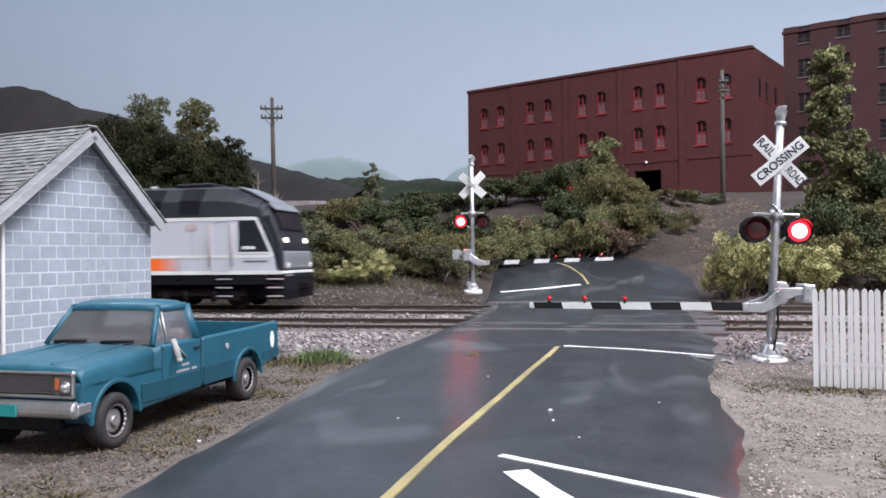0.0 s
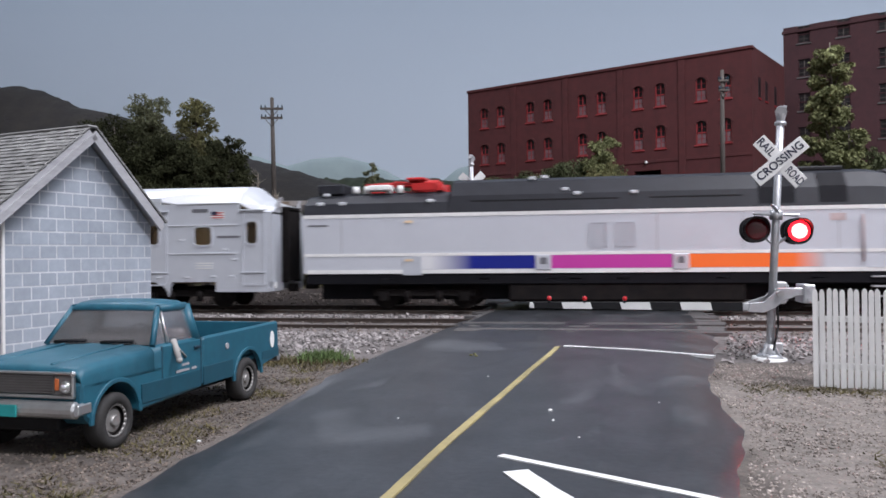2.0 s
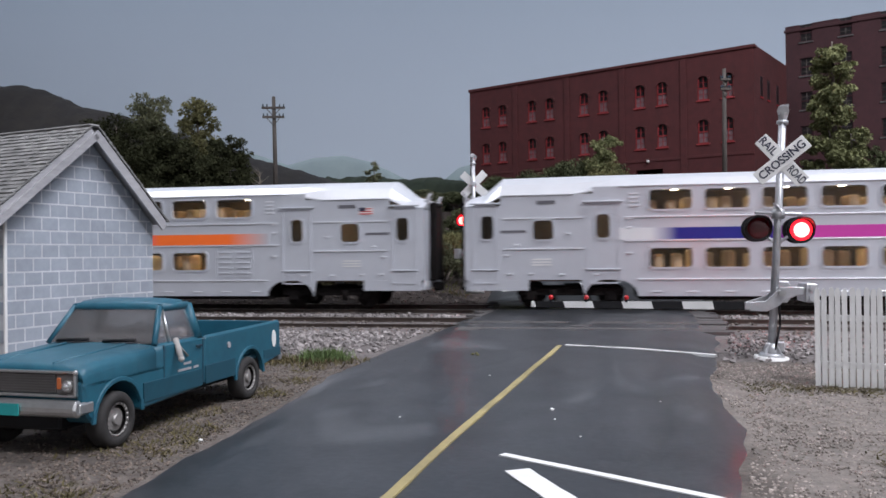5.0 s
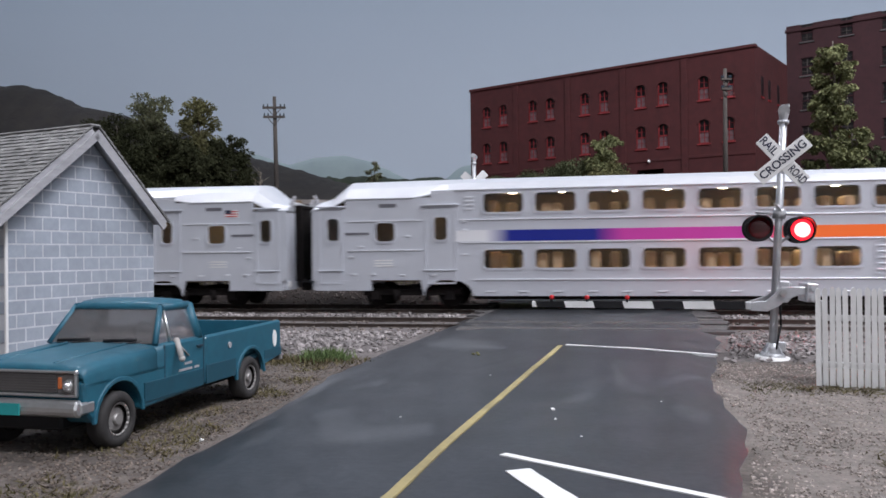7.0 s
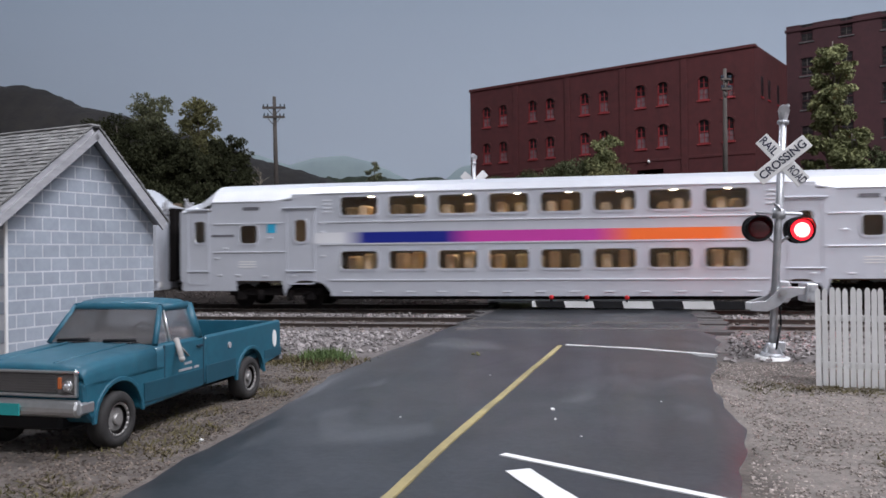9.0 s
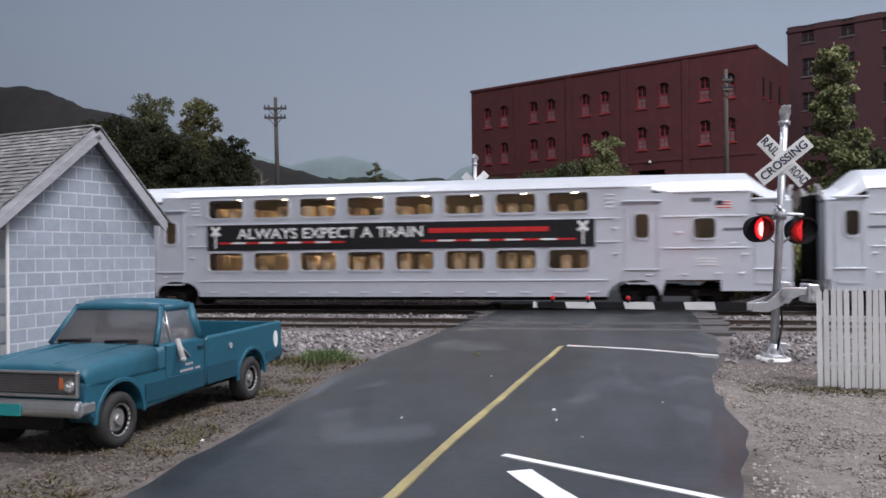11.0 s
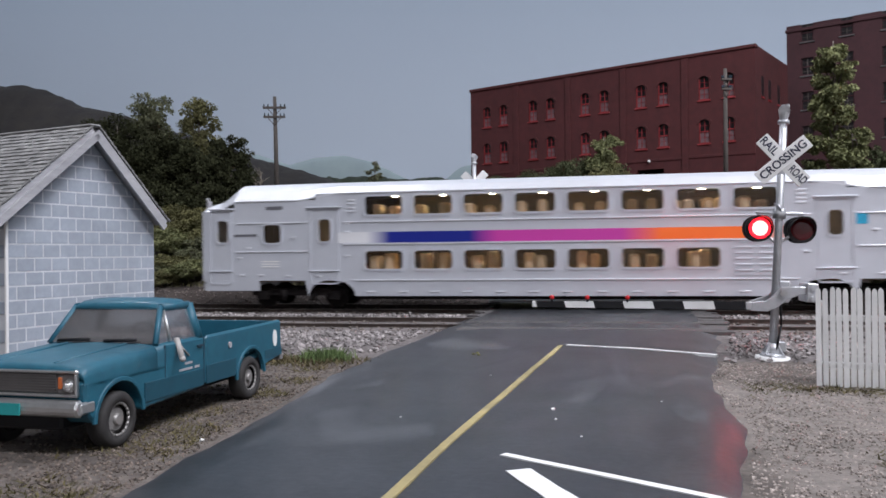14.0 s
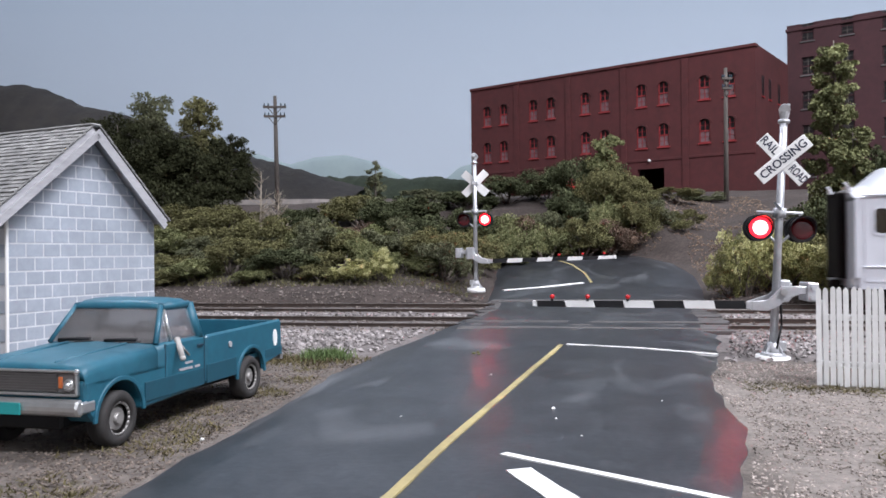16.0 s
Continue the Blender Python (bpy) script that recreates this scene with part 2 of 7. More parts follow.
def sky_mat():
    m = mat("painted_sky", (0.5, 0.55, 0.62, 1), scale=0.02, rough=0.95, big=0.06)
    N, L = m.node_tree.nodes, m.node_tree.links
    tc, sep, mr, ramp = N.new("ShaderNodeTexCoord"), N.new("ShaderNodeSeparateXYZ"), N.new("ShaderNodeMapRange"), N.new("ShaderNodeValToRGB")
    L.new(tc.outputs["Object"], sep.inputs[0]), L.new(sep.outputs[2], mr.inputs["Value"])
    mr.inputs["From Min"].default_value, mr.inputs["From Max"].default_value = 5 * K, 45 * K
    ramp.color_ramp.elements[0].color, ramp.color_ramp.elements[1].color = (0.61, 0.69, 0.785, 1), (0.38, 0.465, 0.565, 1)
    L.new(mr.outputs["Result"], ramp.inputs[0])
    L.new(ramp.outputs[0], [n for n in N if n.type == "HUE_SAT"][0].inputs["Color"])
    return m


M["sky"] = sky_mat()


# ---- building helpers ----
def thing(name, x=0, y=0, z=0, rz=0, label="", category="", group="", kind=""):
    ob = new(name)
    ob.empty_display_size = 0.005
    ob.matrix_basis = pose(x * K, y * K, z * K, 0, 0, rz)
    return tagged(ob, label, category, group, kind)


def mesh_of(name, bm, material):
    bmesh.ops.scale(bm, vec=(K, K, K), verts=bm.verts)
    me = bpy.data.meshes.new(name)
    bm.to_mesh(me)
    bm.free()
    for m in material if isinstance(material, (list, tuple)) else [material]:
        me.materials.append(m)
    return me


def part(name, bm, material, parent, label=""):
    ob = new(name, mesh_of(name, bm, material))
    ob.parent = parent
    return tagged(ob, label)


def whole(name, bm, material, label="", category="", group="", kind="", at=(0, 0, 0), rz=0):
    ob = new(name, mesh_of(name, bm, material))
    ob.matrix_basis = pose(at[0] * K, at[1] * K, at[2] * K, 0, 0, rz)
    return tagged(ob, label, category, group, kind)


def raw(name, verts, faces, material, parent=None, smooth=False):
    me = bpy.data.meshes.new(name)
    me.from_pydata((np.asarray(verts, float) * K).tolist(), [], faces if isinstance(faces, list) else faces.tolist())
    me.materials.append(material)
    ob = new(name, me)
    if parent:
        ob.parent = parent
    if smooth:
        me.shade_smooth()
    return ob


def box(x0, x1, y0, y1, z0, z1, bevel=0.0, bm=None, segs=1):
    out = bm or bmesh.new()
    b = bmesh.new()
    bmesh.ops.create_cube(b, size=1)
    for v in b.verts:
        v.co = Vector(((x0 + x1) / 2 + v.co.x * (x1 - x0), (y0 + y1) / 2 + v.co.y * (y1 - y0), (z0 + z1) / 2 + v.co.z * (z1 - z0)))
    if bevel:
        bmesh.ops.bevel(b, geom=b.edges[:], offset=bevel, segments=segs, affect="EDGES", profile=0.5)
    return merge(out, b)


def merge(out, b, m=None):
    """Adds the bmesh b to out, moved by m."""
    if m is not None:
        bmesh.ops.transform(b, matrix=m, verts=b.verts)
    made = {v: out.verts.new(v.co) for v in b.verts}
    for f in b.faces:
        try:
            nf = out.faces.new([made[v] for v in f.verts])
            nf.smooth, nf.material_index = f.smooth, f.material_index
        except ValueError:
            pass
    b.free()
    return out


def tube(a, b, r0, r1=None, n=12, bm=None, smooth=True):
    """A round bar from a to b."""
    out = bm or bmesh.new()
    a, b = Vector(a), Vector(b)
    c = bmesh.new()
    bmesh.ops.create_cone(c, cap_ends=True, segments=n, radius1=r0, radius2=r0 if r1 is None else r1, depth=(b - a).length)
    for f in c.faces:
        f.smooth = smooth and len(f.verts) == 4
    turn = (b - a).to_track_quat("Z", "Y").to_matrix().to_4x4()
    return merge(out, c, Matrix.Translation((a + b) / 2) @ turn)


def ball(c, r, bm=None, sz=1.0, u=12, v=8):
    out = bm or bmesh.new()
    s = bmesh.new()
    bmesh.ops.create_uvsphere(s, u_segments=u, v_segments=v, radius=r)
    for f in s.faces:
        f.smooth = True
    return merge(out, s, Matrix.Translation(c) @ Matrix.Diagonal((1, 1, sz, 1)))


def prism(points, axis, lo, hi, bm=None, bevel=0.0):
    """A flat outline, given in the other two axes in order, drawn out along an axis."""
    out = bm or bmesh.new()
    b = bmesh.new()
    put = {"x": lambda p, q, t: (t, p, q), "y": lambda p, q, t: (p, t, q), "z": lambda p, q, t: (p, q, t)}[axis]
    lo_v, hi_v = [b.verts.new(put(p, q, lo)) for p, q in points], [b.verts.new(put(p, q, hi)) for p, q in points]
    b.faces.new(lo_v), b.faces.new(hi_v[::-1])
    for i in range(len(points)):
        j = (i + 1) % len(points)
        b.faces.new((lo_v[j], lo_v[i], hi_v[i], hi_v[j]))
    bmesh.ops.recalc_face_normals(b, faces=b.faces[:])
    if bevel:
        bmesh.ops.bevel(b, geom=b.edges[:], offset=bevel, segments=1, affect="EDGES")
    return merge(out, b)


def rounded(w, h, r, n=4):
    """The outline of a rounded rectangle about the origin."""
    pts = []
    for cx, cy, a0 in ((w / 2 - r, h / 2 - r, 0), (-w / 2 + r, h / 2 - r, 90), (-w / 2 + r, -h / 2 + r, 180), (w / 2 - r, -h / 2 + r, 270)):
        pts += [(cx + r * math.cos(radians(a0 + 90 * i / n)), cy + r * math.sin(radians(a0 + 90 * i / n))) for i in range(n + 1)]
    return pts


def ring(w, h, r, band, y0, y1, cx, cz, bm=None):
    """A rounded frame in the xz plane, from y0 to y1."""
    out = bm or bmesh.new()
    o, i = rounded(w + 2 * band, h + 2 * band, r + band), rounded(w, h, r)
    rows = [[out.verts.new((cx + p, y, cz + q)) for p, q in pts] for pts, y in ((o, y0), (o, y1), (i, y1), (i, y0))]
    n = len(o)
    for k in range(4):
        a, b = rows[k], rows[(k + 1) % 4]
        for j in range(n):
            out.faces.new((a[j], a[(j + 1) % n], b[(j + 1) % n], b[j]))
    return out


def words(text, size, material, parent, m, label="", name="lettering", fit=None, depth=0.004):
    """Raised lettering in the built-in font, turned into a mesh; fit: its width in scale metres."""
    cu = bpy.data.curves.new("letters", "FONT")
    cu.body, cu.size, cu.extrude, cu.align_x, cu.align_y, cu.offset = text, size, depth, "CENTER", "CENTER", size * 0.015
    tmp = new("letters", cu)
    me = bpy.data.meshes.new_from_object(tmp.evaluated_get(bpy.context.evaluated_depsgraph_get()))
    bpy.data.objects.remove(tmp), bpy.data.curves.remove(cu)
    xs = [v.co.x for v in me.vertices]
    s = fit / (max(xs) - min(xs)) if fit else 1
    me.transform(Matrix.Scale(K, 4) @ m @ Matrix.Diagonal((s, 1, 1, 1)))
    me.materials.clear()
    me.materials.append(material)
    ob = new(name, me)
    ob.parent = parent
    return tagged(ob, label)


UPRIGHT = pose(0, 0, 0, 90, 0, 0)      # letters drawn on a face that looks to -y


# ---- the ground ----
def ramp_of(pairs, v):
    return float(np.interp(v, [p[0] for p in pairs], [p[1] for p in pairs]))


ROAD_Z = [(0, -0.36), (12, -0.36), (17, -0.30), (20, -0.22), (22.6, -0.17), (24, -0.10), (27.1, -0.06), (28.5, 0.02), (30, 0.02), (31.5, 0.08), (34, 0.32), (40, 1.3), (43, 1.62), (50, 2.0)]
FAR_Z = [(0, -0.40), (15.5, -0.40), (17.2, -0.42), (29.4, -0.42), (29.9, -0.15), (30.5, 0.28), (33, 0.75), (36, 1.45), (42, 3.0), (50, 5.1), (56, 5.7), (68, 6.6), (115, 6.7)]


def road_z(y):
    return ramp_of(ROAD_Z, y)


LEFT_EDGE = [(-4.45, 2), (-4.62, 6.6), (-4.82, 10.6), (-5.0, 14), (-4.75, 17.3), (-4.4, 20.6), (-4.0, 24), (-3.7, 27.2), (-4.2, 31), (-4.4, 34), (-4.6, 37), (-5.0, 40), (-6.2, 42.5), (-9, 44), (-13, 46)]
RIGHT_EDGE = [(1.2, 2), (1.3, 6.6), (2.06, 10.6), (2.03, 14), (2.42, 17.3), (3.05, 20.6), (3.3, 24), (3.4, 27.2), (3.9, 31), (4.2, 34), (4.2, 37), (3.6, 40), (2.0, 44), (-2, 49), (-10, 51)]


def ground_z(x, y):
    z = ramp_of(FAR_Z, y)
    if y > 30.5:
        z += (0.35 * noise.noise((x * 0.16, y * 0.16, 3)) + 0.10 * noise.noise((x * 0.7, y * 0.7, 5))) * min(1, (y - 30.5) / 4) * max(0, min(1, (62 - y) / 8))
        z -= 0.9 * math.exp(-((x - 4.5 - 0.15 * (y - 34)) / 3.5) ** 2) * max(0, min(1, (y - 34) / 6)) * max(0, min(1, (56 - y) / 8))
    else:
        z += 0.03 * noise.noise((x * 0.8, y * 0.8, 1)) + 0.015 * noise.noise((x * 3, y * 3, 2))
    # the cut of the road
    if 28 < y < 47:
        mid = 0 if y < 40 else -(y - 40) * 1.2
        d = abs(x + 0.2 - mid) - 4.6
        k = max(0, min(1, d / 2.2))
        z = min(z, z * k + (road_z(y) - 0.12) * (1 - k)) if y > 30 else z
    return z


def build_ground():
    xs = np.concatenate([np.linspace(-225, -60, 12), np.arange(-58, 40, 0.55), np.linspace(41, 225, 14)])
    ys = np.concatenate([np.linspace(-112, -2, 6), np.arange(0, 60, 0.5), np.linspace(61, 116, 30)])
    verts = [(x, y, ground_z(x, y)) for y in ys for x in xs]
    n = len(xs)
    faces = [(j * n + i, j * n + i + 1, (j + 1) * n + i + 1, (j + 1) * n + i) for j in range(len(ys) - 1) for i in range(n - 1)]
    m = mat("soil", (0.150, 0.128, 0.112, 1), (0.060, 0.050, 0.045, 1), 7.0, 0.95, bump=0.05, big=0.5, detail=10)
    N, L = m.node_tree.nodes, m.node_tree.links
    hsv = [q for q in N if q.type == "HUE_SAT"][0]
    tc, sep, nz = N.new("ShaderNodeTexCoord"), N.new("ShaderNodeSeparateXYZ"), N.new("ShaderNodeTexNoise")
    nz.inputs["Scale"].default_value, nz.inputs["Detail"].default_value = 0.8 / K, 6
    L.new(tc.outputs["Object"], sep.inputs[0]), L.new(tc.outputs["Object"], nz.inputs["Vector"])

    def edge(axis, start, end):
        a, r = N.new("ShaderNodeMath"), N.new("ShaderNodeMapRange")
        a.operation = "MULTIPLY_ADD"
        a.inputs[1].default_value = 1.6 * K
        L.new(nz.outputs["Fac"], a.inputs[0]), L.new(sep.outputs[axis], a.inputs[2])
        r.inputs["From Min"].default_value, r.inputs["From Max"].default_value = (start + 0.8) * K, (end + 0.8) * K
        L.new(a.outputs[0], r.inputs["Value"])
        return r.outputs["Result"]

    mul = N.new("ShaderNodeMath")
    mul.operation = "MULTIPLY"
    L.new(edge(0, 1.5, 1.9), mul.inputs[0]), L.new(edge(1, 14.6, 13.8), mul.inputs[1])
    grain, mixg, mixa = N.new("ShaderNodeTexNoise"), N.new("ShaderNodeMix"), N.new("ShaderNodeMix")
    grain.inputs["Scale"].default_value, grain.inputs["Detail"].default_value, grain.inputs["Roughness"].default_value = 6.5 / K, 10, 0.75
    L.new(tc.outputs["Object"], grain.inputs["Vector"])
    for q in (mixg, mixa):
        q.data_type = "RGBA"
    mixg.inputs["A"].default_value, mixg.inputs["B"].default_value = (0.14, 0.125, 0.112, 1), (0.235, 0.205, 0.185, 1)
    gm = N.new("ShaderNodeMapRange")
    gm.inputs["From Min"].default_value, gm.inputs["From Max"].default_value = 0.40, 0.62
    L.new(grain.outputs["Fac"], gm.inputs["Value"]), L.new(gm.outputs["Result"], mixg.inputs["Factor"])
    L.new(mul.outputs[0], mixa.inputs["Factor"])
    cinder = N.new("ShaderNodeMix")          # darker cinder soil beyond the tracks
    cinder.data_type, cinder.blend_type = "RGBA", "MULTIPLY"
    cinder.inputs["B"].default_value = (0.44, 0.40, 0.40, 1)
    L.new(edge(1, 28.0, 30.0), cinder.inputs["Factor"]), L.new(hsv.outputs["Color"], cinder.inputs["A"])
    L.new(cinder.outputs["Result"], mixa.inputs["A"]), L.new(mixg.outputs["Result"], mixa.inputs["B"])
    L.new(mixa.outputs["Result"], N["Principled BSDF"].inputs["Base Color"])
    g = raw("ground", verts, faces, m, smooth=True)
    tagged(g, "brown earth with pale gravel beside the road", "ground", kind="structure")


build_ground()


def build_road():
    """The asphalt sheet with a slight crown and a worn, uneven edge."""
    verts, faces, cols = [], [], 15
    rows = []
    for i in range(len(LEFT_EDGE) - 1):
        steps = 10 if LEFT_EDGE[i][1] < 30 else 6
        for s in range(steps):
            t = s / steps
            a = Vector(LEFT_EDGE[i]).lerp(Vector(LEFT_EDGE[i + 1]), t)
            b = Vector(RIGHT_EDGE[i]).lerp(Vector(RIGHT_EDGE[i + 1]), t)
            rows.append((a, b))
    for j, (a, b) in enumerate(rows):
        wob_a, wob_b = 0.07 * noise.noise((0.0, a.y * 1.3, 7)), 0.07 * noise.noise((9.0, b.y * 1.3, 7))
        for c in range(cols):
            f = c / (cols - 1)
            p = a.lerp(b, f) + Vector(((wob_a * (1 - f) ** 3 + wob_b * f ** 3), 0))
            edge = min(f, 1 - f)
            z = road_z(p.y) + 0.012 * noise.noise((p.x, p.y, 0)) + (0.02 if 0.04 < f < 0.96 else -0.10 if edge < 0.001 else 0.0)
            verts.append((p.x, p.y, z))
    for j in range(len(rows) - 1):
        for c in range(cols - 1):
            k = j * cols + c
            faces.append((k, k + 1, k + cols + 1, k + cols))
    m = M["asphalt"]
    N, L = m.node_tree.nodes, m.node_tree.links
    tc, nz, mr, big = N.new("ShaderNodeTexCoord"), N.new("ShaderNodeTexNoise"), N.new("ShaderNodeMapRange"), N.new("ShaderNodeMix")
    mp = N.new("ShaderNodeMapping")
    mp.inputs["Scale"].default_value, mp.inputs["Rotation"].default_value = (0.9 / K, 0.35 / K, 1 / K), (0, 0, 0.5)
    L.new(tc.outputs["Object"], mp.inputs["Vector"]), L.new(mp.outputs["Vector"], nz.inputs["Vector"])
    nz.inputs["Scale"].default_value, nz.inputs["Detail"].default_value, nz.inputs["Distortion"].default_value = 0.8, 7, 0.8
    mr.inputs["From Min"].default_value, mr.inputs["From Max"].default_value = 0.54, 0.76
    L.new(nz.outputs["Fac"], mr.inputs["Value"])
    big.data_type = "RGBA"
    hsv, p = [q for q in N if q.type == "HUE_SAT"][0], N["Principled BSDF"]
    L.new(mr.outputs["Result"], big.inputs["Factor"]), L.new(hsv.outputs["Color"], big.inputs["A"])
    big.inputs["B"].default_value = (0.100, 0.105, 0.113, 1)
    L.new(big.outputs["Result"], p.inputs["Base Color"])
    rr = N.new("ShaderNodeMapRange")
    rr.inputs["To Min"].default_value, rr.inputs["To Max"].default_value = 0.24, 0.46
    L.new(nz.outputs["Fac"], rr.inputs["Value"]), L.new(rr.outputs["Result"], p.inputs["Roughness"])
    tagged(raw("road", verts, faces, m, smooth=True), "dark worn asphalt road with chalky scuffs", "road", kind="structure")


build_road()


def painted_line(points, width, material, label):
    """A thin band of paint that lies on the road."""
    pts = [Vector(p) for p in points]
    fine = []
    for i in range(len(pts) - 1):
        fine += [pts[i].lerp(pts[i + 1], s / 8) for s in range(8)]
    fine.append(pts[-1])
    verts, faces = [], []
    for i, p in enumerate(fine):
        d = (fine[min(i + 1, len(fine) - 1)] - fine[max(i - 1, 0)]).normalized()
        n = Vector((-d.y, d.x)) * width / 2
        for q, k in ((p + n, 1), (p - n, -1)):
            q = q + n * (0.14 * noise.noise((q.x * 3, q.y * 3, 4)))
            verts += [(q.x, q.y, road_z(q.y) + 0.036), (q.x, q.y, road_z(q.y) - 0.02)]
        if i:
            k = 4 * i
            faces += [(k - 4, k - 2, k + 2, k), (k - 4, k, k + 1, k - 3), (k - 2, k - 1, k + 3, k + 2)]
    tagged(raw("road_marking", verts, faces, material), label, "road marking", kind="structure")


painted_line([(-2.1, 4.5), (-1.85, 7.05), (-1.72, 9), (-1.56, 10.87), (-1.2, 14.6), (-0.82, 18.1)], 0.105, M["yellow"], "worn yellow centre line painted on the road")
painted_line([(-0.69, 18.2), (0.9, 17.75), (2.38, 17.0)], 0.12, M["white"], "white stop line before the tracks")
painted_line([(-1.02, 8.62), (0.0, 8.0), (0.95, 7.42), (2.3, 6.5)], 0.11, M["white"], "white line across the near lane")
painted_line([(-0.80, 8.02), (-0.33, 7.15), (0.1, 6.4)], 0.27, M["white"], "white arrow stroke on the near lane")
painted_line([(-3.85, 33.1), (-2.3, 34.0), (-0.6, 34.9)], 0.22, M["white"], "white stop line beyond the tracks")
painted_line([(-0.25, 34.9), (-0.55, 37), (-1.2, 39.2), (-2.4, 41.4), (-4.2, 43)], 0.11, M["yellow"], "yellow centre line curving up the road")


# ---- tracks ----
RAILS = [(28.52, 0.0), (27.08, -0.09), (24.0, -0.11), (22.56, -0.18)]


def build_track(name, near, far, label):
    t = thing(name, label=label, category="railway track", group="tracks")
    (y0, z0), (y1, z1) = near, far
    for y, z in (near, far):
        bm = box(-200, 200, y - 0.035, y + 0.035, z - 0.05, z - 0.004, 0.01)
        box(-200, 200, y - 0.012, y + 0.012, z - 0.17, z - 0.045, bm=bm)
        box(-200, 200, y - 0.075, y + 0.075, z - 0.20, z - 0.165, bm=bm)
        rail = part("rail", bm, M["rail"], t, "rust-brown steel rail")
        part("railhead", box(-200, 200, y - 0.03, y + 0.03, z - 0.006, z), M["railtop"], rail, "polished running surface")
    slope = (z1 - z0) / (y1 - y0)
    tie = mesh_of("tie", box(-0.13, 0.13, -1.3, 1.3, -0.09, 0.09, 0.015), M["tie"])
    rng = random.Random(5)
    for i in range(150):
        x = -48 + i * 0.60
        if -4.3 < x < 3.6:
            continue
        ob = new("tie", tie)
        ob.parent = t
        ob.matrix_basis = pose(x * K, ((y0 + y1) / 2 + rng.uniform(-0.04, 0.04)) * K, ((z0 + z1) / 2 - 0.285) * K, math.degrees(math.atan(slope)), 0, rng.uniform(-0.8, 0.8))
    return t


build_track("railway_track", RAILS[1], RAILS[0], "single track with rusty rails and dark wooden ties")
build_track("railway_track", RAILS[3], RAILS[2], "empty track with rusty rails and dark wooden ties")


def pebbles(name, n, spot, size, material, label, seed):
    """Loose stones strewn over a bed; spot(rng) gives each one's place."""
    rng = random.Random(seed)
    base = np.array([(1, 0, 0), (-1, 0, 0), (0, 1, 0), (0, -1, 0), (0, 0, 1), (0, 0, -1)], float)
    tri = np.array([(0, 2, 4), (2, 1, 4), (1, 3, 4), (3, 0, 4), (2, 0, 5), (1, 2, 5), (3, 1, 5), (0, 3, 5)])
    V, Fc = [], []
    for i in range(n):
        c = spot(rng)
        if c is None:
            continue
        s = size * rng.uniform(0.55, 1.35)
        q = np.array(Euler((rng.uniform(0, 6), rng.uniform(0, 6), rng.uniform(0, 6))).to_matrix())
        v = (base * [[s * rng.uniform(0.7, 1.2)] for _ in range(6)]) @ q.T * [1, 1, 0.8] + c
        Fc.append(tri + 6 * len(V))
        V.append(v)
    ob = raw(name, np.concatenate(V), np.concatenate(Fc), material)
    return tagged(ob, label, "stones", kind="stuff")


def ballast_z(y):
    return ramp_of([(16.6, -0.46), (18.0, -0.36), (20.6, -0.27), (22.6, -0.30), (24.0, -0.25), (25.5, -0.25), (27.1, -0.20), (28.6, -0.15), (29.6, -0.22), (30.2, -0.2)], y)


